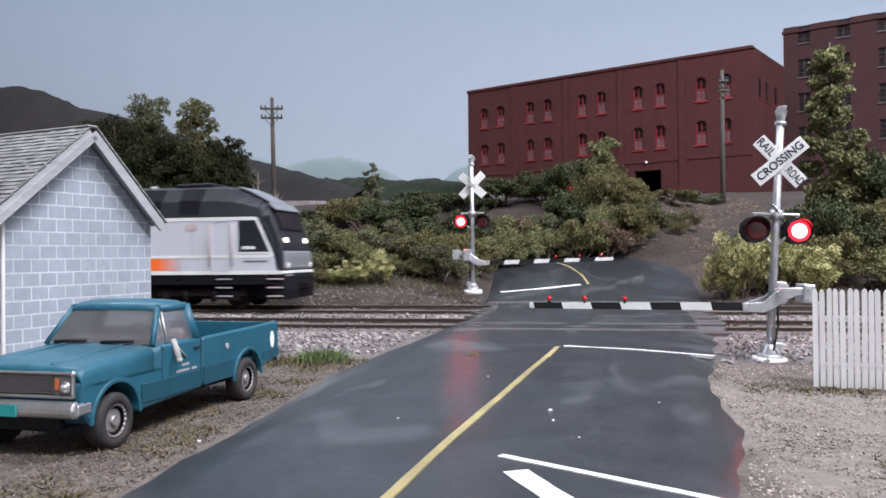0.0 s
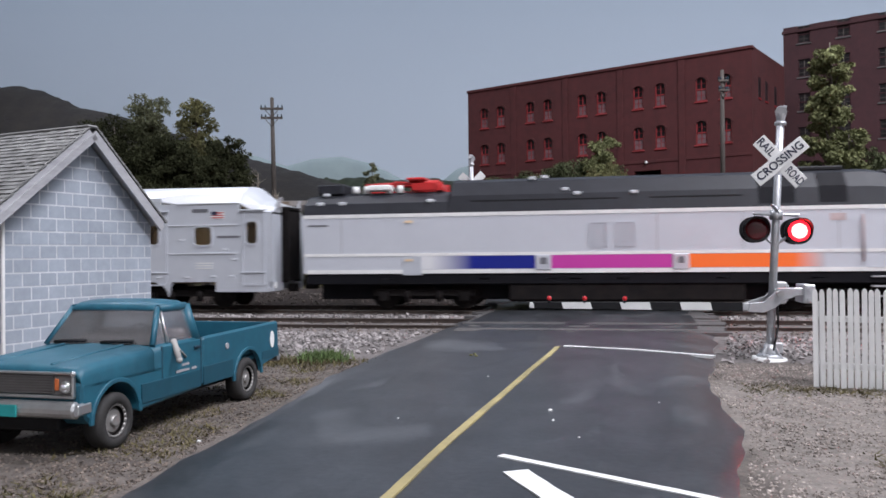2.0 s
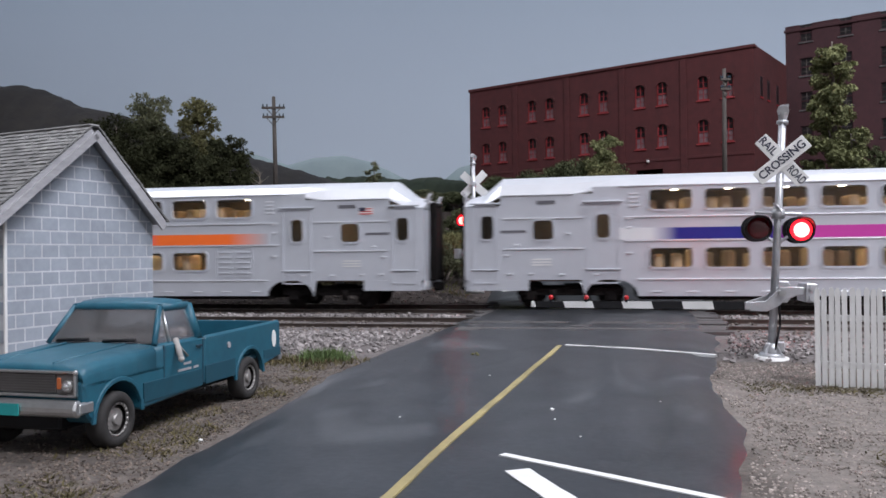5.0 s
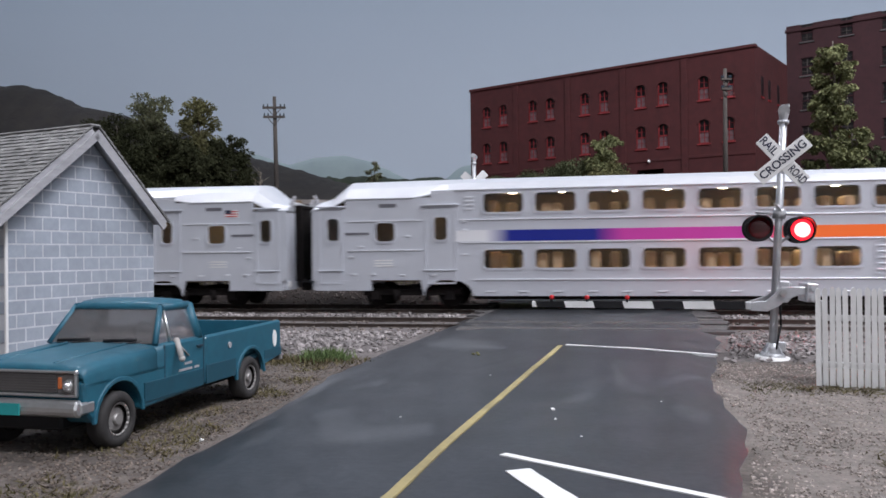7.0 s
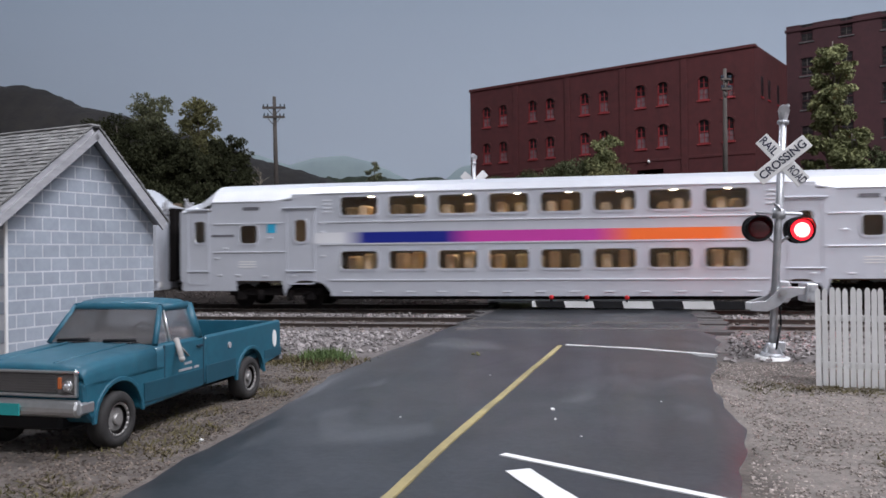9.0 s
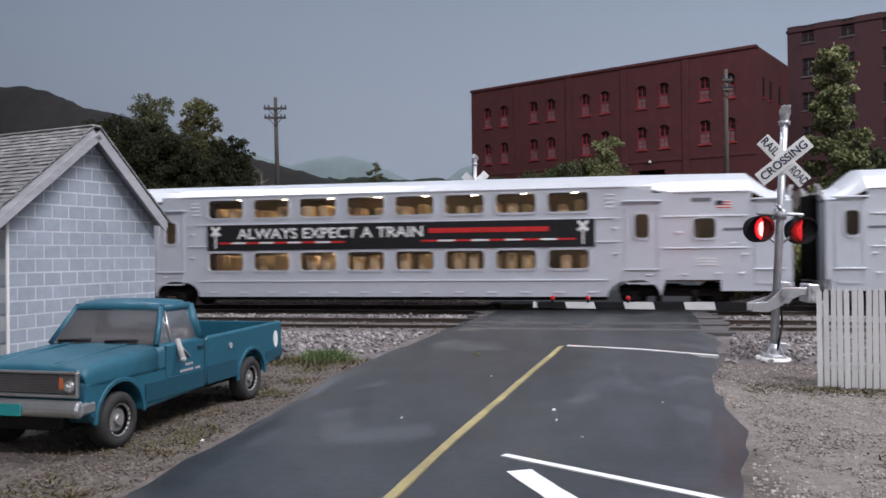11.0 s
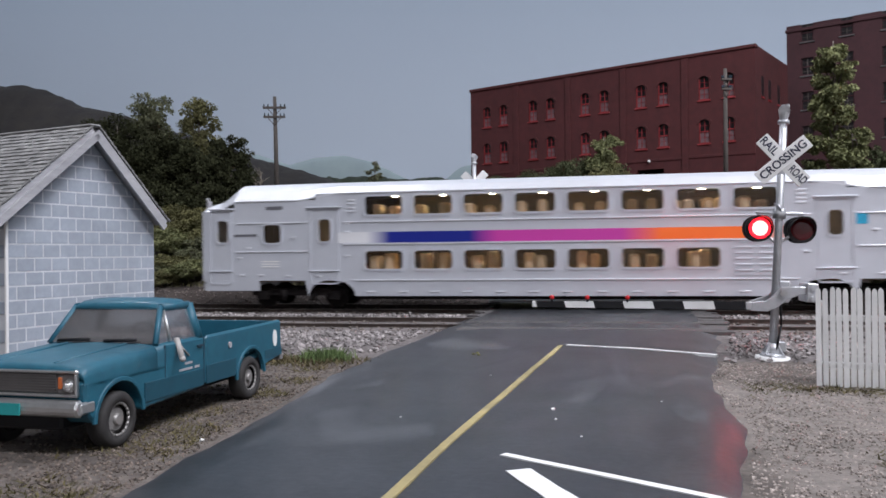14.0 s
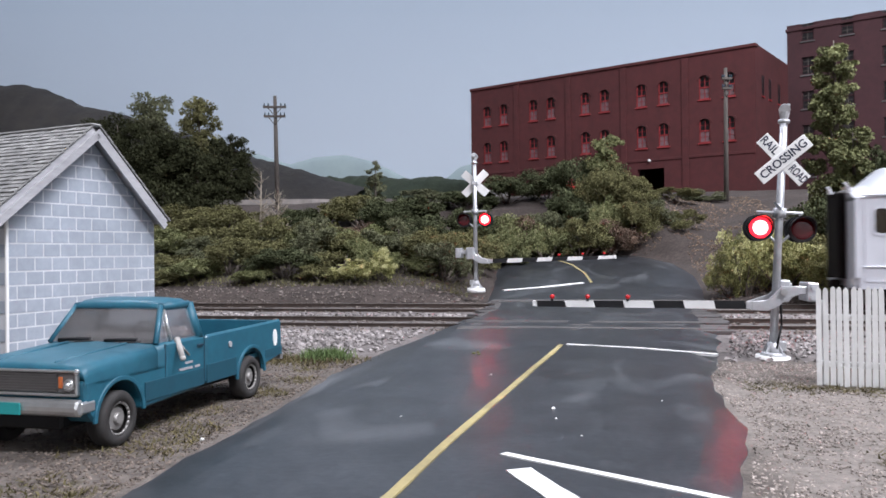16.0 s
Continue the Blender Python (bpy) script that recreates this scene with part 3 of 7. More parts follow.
def build_ballast():
    xs, ys = np.arange(-70, 60, 0.8), np.linspace(16.6, 30.2, 28)
    verts = [(x, y, ballast_z(y) + 0.03 * noise.noise((x, y * 2, 8))) for y in ys for x in xs]
    n = len(xs)
    faces = [(j * n + i, j * n + i + 1, (j + 1) * n + i + 1, (j + 1) * n + i) for j in range(len(ys) - 1) for i in range(n - 1)]
    m = mat("ballast", (0.19, 0.17, 0.165, 1), (0.075, 0.066, 0.063, 1), 6, 0.95, bump=0.06, big=0.4, detail=10)
    tagged(raw("ballast_bed", verts, faces, m, smooth=True), "grey-brown ballast bed under the tracks", "ballast", kind="structure")

    def shoulder(rng):
        x, y = rng.uniform(-30, 14), 16.9 + 3.9 * rng.random()
        left, right = ramp_of([(b, a) for a, b in LEFT_EDGE[:9]], y), ramp_of([(b, a) for a, b in RIGHT_EDGE[:9]], y)
        if left - 0.15 < x < right + 0.15:
            return None
        if y < 17.5 and rng.random() < 0.6:
            return None
        return (x, y, ballast_z(y) + 0.02)

    def between(rng):
        x, y = rng.uniform(-32, 14), rng.choice((25.55 + rng.gauss(0, 0.22), 25.5 + rng.gauss(0, 0.35), 29.4 + rng.gauss(0, 0.2)))
        return None if -3.9 < x < 3.5 else (x, y, ballast_z(y) + 0.04)

    def beds(rng):
        x, y = rng.uniform(-32, 14), rng.uniform(20.6, 29.4)
        return None if -4 < x < 3.6 else (x, y, ballast_z(y) + 0.01)

    def verge(rng):
        x, y = rng.uniform(-34, 9), 29.6 + abs(rng.gauss(0, 1.4))
        return None if -4.4 < x < 4.2 else (x, y, ground_z(x, y) + 0.01)

    pebbles("ballast_stones", 9000, shoulder, 0.075, M["stones"], "pale grey ballast stones beside the track", 1)
    pebbles("ballast_stones", 4200, between, 0.075, M["stones"], "pale grey ballast stones between the tracks", 2)
    pebbles("ballast_stones", 5000, beds, 0.06, M["darkstones"], "brown soiled ballast stones between the ties", 3)
    def path(rng):
        x, y = rng.uniform(2.4, 9.5), rng.uniform(31, 54)
        return (x, y, ground_z(x, y) + 0.01) if noise.noise((x * 0.6, y * 0.6, 12)) > -0.25 and not (x < 4.4 and y < 42) else None

    pebbles("path_litter", 6000, path, 0.06, M["litter"], "brown leaf litter and stones strewn on the bank", 6)
    def left_verge(rng):
        y = 5.5 + 11.3 * rng.random() ** 1.4
        x = ramp_of([(b, a) for a, b in LEFT_EDGE[:9]], y) + 0.16 - abs(rng.gauss(0, 1.5))
        return (x, y, ground_z(x, y) + 0.004)

    def right_verge(rng):
        y = 5.5 + 11.3 * rng.random() ** 1.3
        x = ramp_of([(b, a) for a, b in RIGHT_EDGE[:9]], y) - 0.16 + abs(rng.gauss(0, 1.6))
        return (x, y, ground_z(x, y) + 0.004)

    pebbles("verge_gravel", 7000, left_verge, 0.022, M["pebble"], "coarse brown grit strewn along the road edge", 7)
    pebbles("verge_gravel", 7000, right_verge, 0.020, M["paledust"], "fine pale gravel strewn beside the road", 8)
    pebbles("verge_stones", 3500, verge, 0.06, M["darkstones"], "dark cinders and stones on the bank", 4)


build_ballast()


def build_crossing():
    """Worn timber and asphalt panels between and beside the rails."""
    t = thing("grade_crossing", label="worn grey timber crossing panels between the rails", category="level crossing", kind="structure")
    rng = random.Random(3)
    spans = [(20.9, 22.40, -0.205, -0.175), (22.70, 23.86, -0.172, -0.118), (24.16, 26.92, -0.10, -0.085), (27.24, 28.36, -0.08, -0.008), (28.66, 30.0, 0.0, 0.035)]
    for y0, y1, z0, z1 in spans:
        n = max(3, round((y1 - y0) / 0.36))
        for i in range(n):
            a, b = y0 + (y1 - y0) * i / n + 0.008, y0 + (y1 - y0) * (i + 1) / n - 0.008
            za, zb = z0 + (z1 - z0) * i / n, z0 + (z1 - z0) * (i + 1) / n
            dz = rng.uniform(-0.01, 0.008)
            x0, x1 = -3.75 + rng.uniform(-0.25, 0.25), 3.42 + rng.uniform(-0.2, 0.2)
            part("plank", prism([(a, za - 0.1), (b, zb - 0.1), (b, zb + dz + 0.025), (a, za + dz + 0.025)], "x", x0, x1), M["plank"], t)


build_crossing()


# ---- room and backdrop ----
def build_room():
    def slab(name, x0, x1, y0, y1, z0, z1, m, label, cat):
        whole(name, box(x0, x1, y0, y1, z0, z1), m, label, cat, kind="structure")
    slab("backdrop", -224, 224, 112, 114, -2, 130, M["sky"], "backdrop board painted as hazy blue-grey sky", "backdrop")
    slab("wall_west", -228, -225, -112, 116, -2, 134, M["room"], "plain pale wall of the layout room", "wall")
    slab("wall_east", 225, 228, -112, 116, -2, 134, M["room"], "plain pale wall of the layout room", "wall")
    slab("wall_south", -225, 225, -115, -112, -2, 134, M["room"], "plain pale wall behind the viewer", "wall")
    slab("ceiling", -225, 225, -112, 112, 131, 134, M["room"], "plain white ceiling of the layout room", "ceiling")


build_room()


def hill(name, y, deep, profile, material, label, rough, fall=6.0):
    """A ridge with a slope towards the viewer; profile: crest heights along x."""
    xs = np.linspace(profile[0][0], profile[-1][0], 150)
    rows = 9
    verts, faces = [], []
    for j in range(rows):
        f = j / (rows - 1)
        for x in xs:
            crest = ramp_of(profile, x) + rough * (noise.noise((x * 0.5, 1.0, y)) + 0.7 * noise.noise((x * 1.9, 2.0, y)) + 0.4 * noise.noise((x * 5.0, 2.0, y)))
            z = fall + (crest - fall) * math.sin(f * math.pi / 2)
            verts.append((x, y - deep * (1 - f) + rough * 1.5 * noise.noise((x * 0.8, f * 9, y)), z + (rough * noise.noise((x * 1.3, f * 7, 3)) if f < 1 else 0)))
    n = len(xs)
    faces = [(j * n + i, j * n + i + 1, (j + 1) * n + i + 1, (j + 1) * n + i) for j in range(rows - 1) for i in range(n - 1)]
    tagged(raw(name, verts, faces, material, smooth=True), label, "hill", kind="structure")


hill("hill_near", 104, 14, [(-120, 22), (-91.9, 27.1), (-86.2, 27.2), (-82.4, 27.2), (-78.7, 26.2), (-73.1, 23.7), (-65.9, 22), (-58.9, 19.5), (-50.3, 17), (-46.2, 15.2), (-40.4, 13.6), (-36, 12.2), (-30, 10.5)], M["hill"], "dark wooded hill falling towards the valley", 0.25)
hill("hill_wooded", 107, 8, [(-50, 11.8), (-42.9, 12.6), (-37.9, 12.6), (-30.5, 12.6), (-26.5, 12.1), (-21.8, 12.2), (-16.4, 11.5), (-11, 10.8), (4, 10.5)], M["wooded"], "low dark line of distant woods", 0.35)
hill("hill_far", 111.5, 2.5, [(-60, 14), (-55, 14.8), (-49.7, 16.9), (-44.4, 15.1), (-40.5, 16), (-35.8, 16.2), (-31.7, 15.1), (-27.5, 13), (-24.3, 11.5), (-21.8, 11.4), (-20.6, 12.6), (-19, 13.9), (-17, 14.4), (-8, 15)], M["pale"], "pale blue-green mountains painted on the backdrop", 0.06)


# ---- block house ----
def build_house():
    """Small block building; its local x runs along the gable wall, y into the house."""
    h = thing("block_house", -9.169, 11.141, -0.42, 75.7, "small grey concrete-block building with a shingled gable roof", "building")
    base = 0.42
    W, D = 3.09, 7.0
    peak_x, peak_z, eave_l, eave_r = 1.54, 3.99 + base, 2.70 + base, 2.47 + base
    # local axes: x along the wall to the right, y away from the road side (into the house)
    bm = prism([(0, 0), (W, 0), (W, eave_r), (peak_x, peak_z), (0, eave_l)], "y", 0.02, D)
    shell = part("wall", bm, M["mortar"], h, "mortar joints, pale to imitate light on block edges")
    course, length, joint = 0.226, 0.326, 0.026
    rows = int(peak_z / course) + 1
    for r in range(rows):
        z0, z1 = r * course + joint / 2, (r + 1) * course - joint / 2
        off = (r % 2) * length / 2
        for c in range(-1, 12):
            x0, x1 = c * length + off + joint / 2, (c + 1) * length + off - joint / 2
            x0, x1 = max(x0, 0.0), min(x1, W)
            if x1 - x0 < 0.03:
                continue
            # trim to the gable
            lim = lambda z: (max(0, (z - eave_l) / (peak_z - eave_l)) * peak_x, W - max(0, (z - eave_r) / (peak_z - eave_r)) * (W - peak_x))
            (a0, b0), (a1, b1) = lim(z0), lim(min(z1, peak_z - 0.01))
            pl, pr, ql, qr = max(x0, a0), min(x1, b0), max(x0, a1), min(x1, b1)
            if pr - pl < 0.03 or z0 > peak_z - 0.1:
                continue
            if qr < ql + 0.01:
                ql = qr = min(max((a1 + b1) / 2, pl), pr)
                outline = [(pl, z0), (pr, z0), (qr, z1)]
            else:
                outline = [(pl, z0), (pr, z0), (qr, z1), (ql, z1)]
            part("block", prism(outline, "y", 0.0165, 0.03), M["block"], shell)
    # blocks of the long wall towards the road
    key = mesh_of("block", box(-0.03, 0.010, -length / 2 + joint / 2, length / 2 - joint / 2, joint / 2, course - joint / 2, 0.008), M["block"])
    for r in range(int(eave_l / course)):
        for c in range(13):
            ob = new("block", key)
            ob.parent = shell
            ob.matrix_basis = pose(-0.004 * K, (0.2 + c * length + (r % 2) * length / 2) * K, r * course * K, 0, 0, 180)
    # roof: two slopes of shingles on boards with overhang
    over, eave = 0.21, 0.07
    for side in (-1, 1):
        run = peak_x if side < 0 else W - peak_x
        slope = (peak_z - (eave_l if side < 0 else eave_r)) / run
        d = Vector((side, 0, -slope)).normalized()
        n = Vector((side * slope, 0, 1)).normalized()
        total = run / abs(d.x) + (0.5 if side < 0 else eave)
        top = Vector((peak_x, 0, peak_z + 0.02))
        quad = [top + n * 0.02, top + d * total + n * 0.02, top + d * total + n * 0.11, top + n * 0.11]
        part("roof_deck", prism([(q.x, q.z) for q in quad], "y", -over, D + over), M["trimgrey"], h, "grey roof boards")
        bm = bmesh.new()
        rr = random.Random(11 + side)
        rows = int(total / 0.11)
        for r in range(rows + 1):
            s0 = r * total / rows - 0.03
            y = -over - 0.03
            while y < D + over:
                w = rr.uniform(0.10, 0.2)
                lift = rr.uniform(0.0, 0.012)
                a, b = top + d * s0 + n * (0.115 + lift), top + d * min(s0 + total / rows + 0.05, total + 0.05) + n * (0.14 + lift)
                prism([(a.x, a.z), (b.x, b.z), (b.x + n.x * 0.02, b.z + n.z * 0.02), (a.x + n.x * 0.02, a.z + n.z * 0.02)], "y", y + 0.008, min(y + w, D + over + 0.03), bm=bm)
                y += w
        tagged(part("shingles", bm, M["shingle"], h, "weathered grey shingles"), kind="stuff")
        fascia = [top + n * 0.02 - d * 0.0, top + d * (total + 0.02) + n * 0.02, top + d * (total + 0.02) - n * 0.10, top - n * 0.10]
        part("bargeboard", prism([(q.x, q.z) for q in fascia], "y", -over - 0.05, -over), M["trimgrey"], h, "grey gable bargeboard")
    part("ridge_cap", box(peak_x - 0.12, peak_x + 0.12, -over - 0.03, D + over, peak_z + 0.13, peak_z + 0.18, 0.03), M["shingle"], h)
    # white strip stands in for light on the left wall edge, no real board
    part("corner_trim", box(-0.05, 0.0, -0.02, 0.03, 0, eave_l - 0.02, 0.01), M["white"], h, "white strip standing in for the lit wall edge")


build_house()


# ---- brick mills ----
def arch_outline(w, h, n=6):
    r = w / 2
    pts = [(-r, 0), (r, 0)]
    return pts + [(r * math.cos(math.pi * i / n), h - r * 0.8 + r * 0.8 * math.sin(math.pi * i / n)) for i in range(n + 1)]


def wall_with_holes(length, z0, z1, holes, thick):
    """An upright wall along x with rectangular openings right through it: (x0, x1, z0, z1)."""
    xs = sorted({0, length, *[v for q in holes for v in q[:2]]})
    zs = sorted({z0, z1, *[v for q in holes for v in q[2:]]})
    bm = bmesh.new()
    vert = {}

    def v(x, y, z):
        key = (round(x, 4), y, round(z, 4))
        if key not in vert:
            vert[key] = bm.verts.new((x, y, z))
        return vert[key]

    def solid(i, j):
        if not (0 <= i < len(xs) - 1 and 0 <= j < len(zs) - 1):
            return False
        cx, cz = (xs[i] + xs[i + 1]) / 2, (zs[j] + zs[j + 1]) / 2
        return not any(q[0] < cx < q[1] and q[2] < cz < q[3] for q in holes)

    for i in range(len(xs) - 1):
        for j in range(len(zs) - 1):
            if not solid(i, j):
                continue
            a, b, c, d = xs[i], xs[i + 1], zs[j], zs[j + 1]
            bm.faces.new((v(a, 0, c), v(b, 0, c), v(b, 0, d), v(a, 0, d)))
            bm.faces.new((v(a, thick, d), v(b, thick, d), v(b, thick, c), v(a, thick, c)))
            for di, dj, e in ((-1, 0, ((a, c), (a, d))), (1, 0, ((b, d), (b, c))), (0, -1, ((b, c), (a, c))), (0, 1, ((a, d), (b, d)))):
                if not solid(i + di, j + dj):
                    (p, q), (r, s) = e
                    bm.faces.new((v(p, 0, q), v(r, 0, s), v(r, thick, s), v(p, thick, q)))
    return bm


def mill_window(parent, x, z, w, h, arched):
    win = part("window", prism([(x + p, z + q) for p, q in (arch_outline(w, h) if arched else [(-w / 2, 0), (w / 2, 0), (w / 2, h), (-w / 2, h)])], "y", 0.20, 0.24), M["windowdark"], parent, "small dark panes")
    bm = box(x - w / 2, x - w / 2 + 0.09, 0.10, 0.2, z, z + h * 0.93)
    box(x + w / 2 - 0.09, x + w / 2, 0.10, 0.2, z, z + h * 0.93, bm=bm)
    box(x - w / 2, x + w / 2, 0.10, 0.2, z + h * 0.47, z + h * 0.53, bm=bm)
    box(x - w / 2, x + w / 2, 0.08, 0.2, z, z + 0.09, bm=bm)
    part("frame", bm, M["redtrim"] if arched else M["brick2"], win, "red window frame" if arched else "")
    part("lower_pane", box(x - w / 2 + 0.09, x + w / 2 - 0.09, 0.17, 0.2, z + 0.09, z + h * 0.47), M["sashgrey"] if arched else M["windowdark"], win, "lower sash paler than the upper pane" if arched else "")
    bars = box(x - 0.03, x + 0.03, 0.13, 0.2, z + 0.05, z + h * 0.95)
    for k in (0.25, 0.75):
        box(x - w / 2, x + w / 2, 0.14, 0.2, z + h * k - 0.02, z + h * k + 0.02, bm=bars)
    part("muntin", bars, M["wood"] if not arched else M["redtrim"], win)
    part("sill", box(x - w / 2 - 0.12, x + w / 2 + 0.12, -0.10, 0.22, z - 0.16, z - 0.01, 0.02), M["redtrim"] if arched else M["plank"], win, "red sill" if arched else "pale stone sill")
    if arched:
        outer, inner = arch_outline(w + 0.34, h + 0.2, 8)[2:], arch_outline(w + 0.02, h + 0.02, 8)[2:]
        bm = bmesh.new()
        o = [[bm.verts.new((x + p, y, z + q)) for p, q in pts] for pts in (outer, inner) for y in (-0.06, 0.2)]
        for a, b in ((0, 1), (1, 3), (3, 2), (2, 0)):
            for i in range(len(outer) - 1):
                bm.faces.new((o[a][i], o[a][i + 1], o[b][i + 1], o[b][i]))
        part("arch_hood", bm, M["brick"], win, "projecting brick arch")
        # brick infill between the square opening and the arch
        for s in (-1, 1):
            half = [(s * w / 2, h + 0.02), (0, h + 0.02)] + [(s * w / 2 * math.sin(math.pi / 2 * i / 5), h - 0.4 * w + 0.4 * w * math.cos(math.pi / 2 * i / 5)) for i in range(6)]
            part("spandrel", prism([(x + p, z + q) for p, q in half], "y", 0.0, 0.2), M["brick"], win)


def build_mill(name, corner, angle, z0, top, length, depth_, columns, rows, win, wall_m, label, door=None):
    """The front runs from the corner along local x; y goes into the building."""
    b = thing(name, corner[0], corner[1], 0, angle, label, "building", "brick mills")
    holes = [(c - win[0] / 2, c + win[0] / 2, r, r + win[1]) for c in columns for r in rows]
    if door:
        holes.append(door)
    front = part("wall", wall_with_holes(length, z0, top, holes, 0.5), wall_m, b, "dark red brick front wall")
    for c in columns:
        for r in rows:
            mill_window(front, c, r, win[0], win[1], name == "brick_mill")
    if door:
        part("door_leaf", box(door[0] - 0.15, door[0] + 0.05, 0.52, 1.6, door[2] - 0.2, door[3]), M["black"], b, "dark folded loading door")
    # pilasters, belt and parapet
    part("parapet", box(-0.12, length + 0.12, -0.12, 0.5, top - 0.3, top, 0.04), wall_m, b, "brick parapet")
    part("wall", box(0, 0.5, 0.51, depth_, z0, top), wall_m, b, "brick end wall")
    part("wall", box(length - 0.5, length, 0.51, depth_, z0, top), wall_m, b, "brick end wall")
    part("wall", box(0.5, length - 0.5, depth_ - 0.5, depth_, z0, top), wall_m, b)
    part("roof", box(0.5, length - 0.5, 0.5, depth_ - 0.5, top - 1.0, top - 0.8), M["black"], b, "flat dark roof")
    return b


mill = build_mill("brick_mill", (-13.53, 87.41), -26.65, 5.0, 19.9, 30.53, 10.7, [2.15, 4.28, 7.96, 10.05, 14.0, 16.1, 19.93, 22.13, 26.0, 28.23], [11.6, 15.55], (1.0, 2.15),
                  M["brick"], "dark red brick mill with arched windows and red trim", door=(19.48, 22.15, 6.9, 9.6))
for x in (5.9, 12.1, 18.1, 24.2):
    part("pilaster", box(x - 0.3, x + 0.3, -0.10, 0.02, 5.0, 19.55, 0.02), M["brick"], mill)
part("belt_course", box(0.02, 30.5, -0.07, 0.02, 10.3, 10.55, 0.02), M["brick"], mill)
for y in (2.2, 4.4, 7.4):
    side = part("window", box(30.45, 30.56, y - 0.35, y + 0.35, 15.6, 17.4, 0.02), M["windowdark"], mill, "narrow end window")
    part("frame", box(30.5, 30.6, y - 0.45, y + 0.45, 15.45, 15.6), M["redtrim"], side)
build_mill("tall_brick_mill", (18.85, 84.83), -26.65, 5.0, 23.75, 26.0, 8.0, [1.9 + 3.55 * i for i in range(7)], [5.6 + 3.35 * i for i in range(6)][1:], (1.15, 1.75),
           M["brick2"], "tall brown-red brick mill with rows of small windows")
whole("ledge", prism([(-40, 49.0), (-19.1, 52.0), (-12, 58.2), (5.5, 67.4), (26, 73.5), (26, 74.2), (5.3, 68.2), (-12.3, 59.0), (-19.3, 52.9), (-40, 49.9)], "z", 4.6, 5.62), M["concrete"],
      "low concrete ledge along the upper road", "retaining wall", kind="structure")


# ---- wooden poles and picket fence ----
def utility_pole(x, y, z0, z1, lean, arms, label):
    p = thing("utility_pole", x, y, z0, 14, label, "utility pole", "utility poles")
    part("pole", tube((0, 0, -0.3), (lean, 0, z1 - z0), 0.17, 0.11, 10), M["wood"], p)
    for i, (dz, half) in enumerate(arms):
        z = z1 - z0 - dz
        arm = part("crossarm", box(lean - half, lean + half, -0.24, -0.10, z - 0.07, z + 0.07, 0.01), M["wood"], p)
        for k in (-0.9, -0.55, 0.55, 0.9):
            part("insulator", tube((lean + half * k, -0.17, z + 0.07), (lean + half * k, -0.17, z + 0.24), 0.05, 0.035, 8), M["tealdark"], arm, "dark glass insulator")
        bm = tube((lean - half * 0.6, -0.17, z - 0.05), (lean, -0.12, z - 0.55), 0.025, n=6)
        tube((lean + half * 0.6, -0.17, z - 0.05), (lean, -0.12, z - 0.55), 0.025, n=6, bm=bm)
        part("brace", bm, M["wood"], arm)


part("wall_lamp", ball((20.8, -0.25, 10.35), 0.14), M["white"], mill, "small pale lamp over the loading door")
whole("low_wall", box(-3.2, 0, -0.2, 0.2, -0.4, 0.62, 0.05), M["palewall"], "low pale masonry wall before the mill", "wall", at=(-6.6, 59.6, ground_z(-6.6, 59.6)), rz=-22)


def parked_car(x, y, rz):
    c = thing("parked_car", x, y, ground_z(x, y), rz, "small red car parked behind the shrubs", "car")
    part("body", prism([(-2.0, 0.3), (2.0, 0.3), (2.05, 0.65), (1.9, 0.85), (0.9, 0.92), (-1.5, 0.95), (-2.0, 0.85)], "y", -0.8, 0.8, bevel=0.05), M["carred"], c)
    part("cabin", prism([(0.85, 0.92), (0.3, 1.4), (-1.0, 1.42), (-1.6, 0.93)], "y", -0.7, 0.7, bevel=0.05), M["carred"], c)
    part("side_window", prism([(0.6, 0.96), (0.22, 1.32), (-0.95, 1.34), (-1.35, 0.97)], "y", -0.72, 0.72), M["windowdark"], c, "dark side windows")
    for wx in (-1.25, 1.25):
        for wy in (-0.72, 0.72):
            part("wheel", tube((wx, wy - 0.09, 0.3), (wx, wy + 0.09, 0.3), 0.3, n=18), M["tyre"], c, "black tyre")


parked_car(-1.4, 58.5, 60)
utility_pole(-20.38, 49.04, 4.8, 12.16, -0.12, [(0.75, 0.74), (1.35, 0.7)], "weathered wooden utility pole with two crossarms on the bank")
utility_pole(7.95, 52.3, 4.2, 13.2, 0.05, [(0.7, 0.32), (1.3, 0.3)], "tall grey wooden utility pole before the mill")


def picket_fence():
    f = thing("picket_fence", 3.54, 14.16, -0.40, -14.0, "white wooden picket fence with rounded tops beside the tracks", "fence")
    rng = random.Random(4)
    pk = [(-0.040, 0), (0.040, 0), (0.040, 1.56), (0.028, 1.60), (0.0, 1.625), (-0.028, 1.60), (-0.040, 1.56)]
    me = mesh_of("picket", prism(pk, "y", -0.02, 0.02), M["fence"])
    for i in range(55):
        ob = new("picket", me)
        ob.parent = f
        ob.matrix_basis = pose((0.05 + i * 0.102) * K, rng.uniform(-0.008, 0.008) * K, rng.uniform(-0.015, 0.015) * K, 0, rng.uniform(-0.6, 0.6), 0)
    for z in (0.35, 1.12):
        part("rail", box(0, 5.6, 0.022, 0.07, z - 0.05, z + 0.05, 0.008), M["fence"], f)
    for x in (0.1, 1.9, 3.7, 5.5):
        part("post", box(x - 0.05, x + 0.05, 0.07, 0.17, 0, 1.4, 0.01), M["fence"], f)


picket_fence()


# ---- crossing signals ----
BLINKERS = []        # (lens, lit first or second)


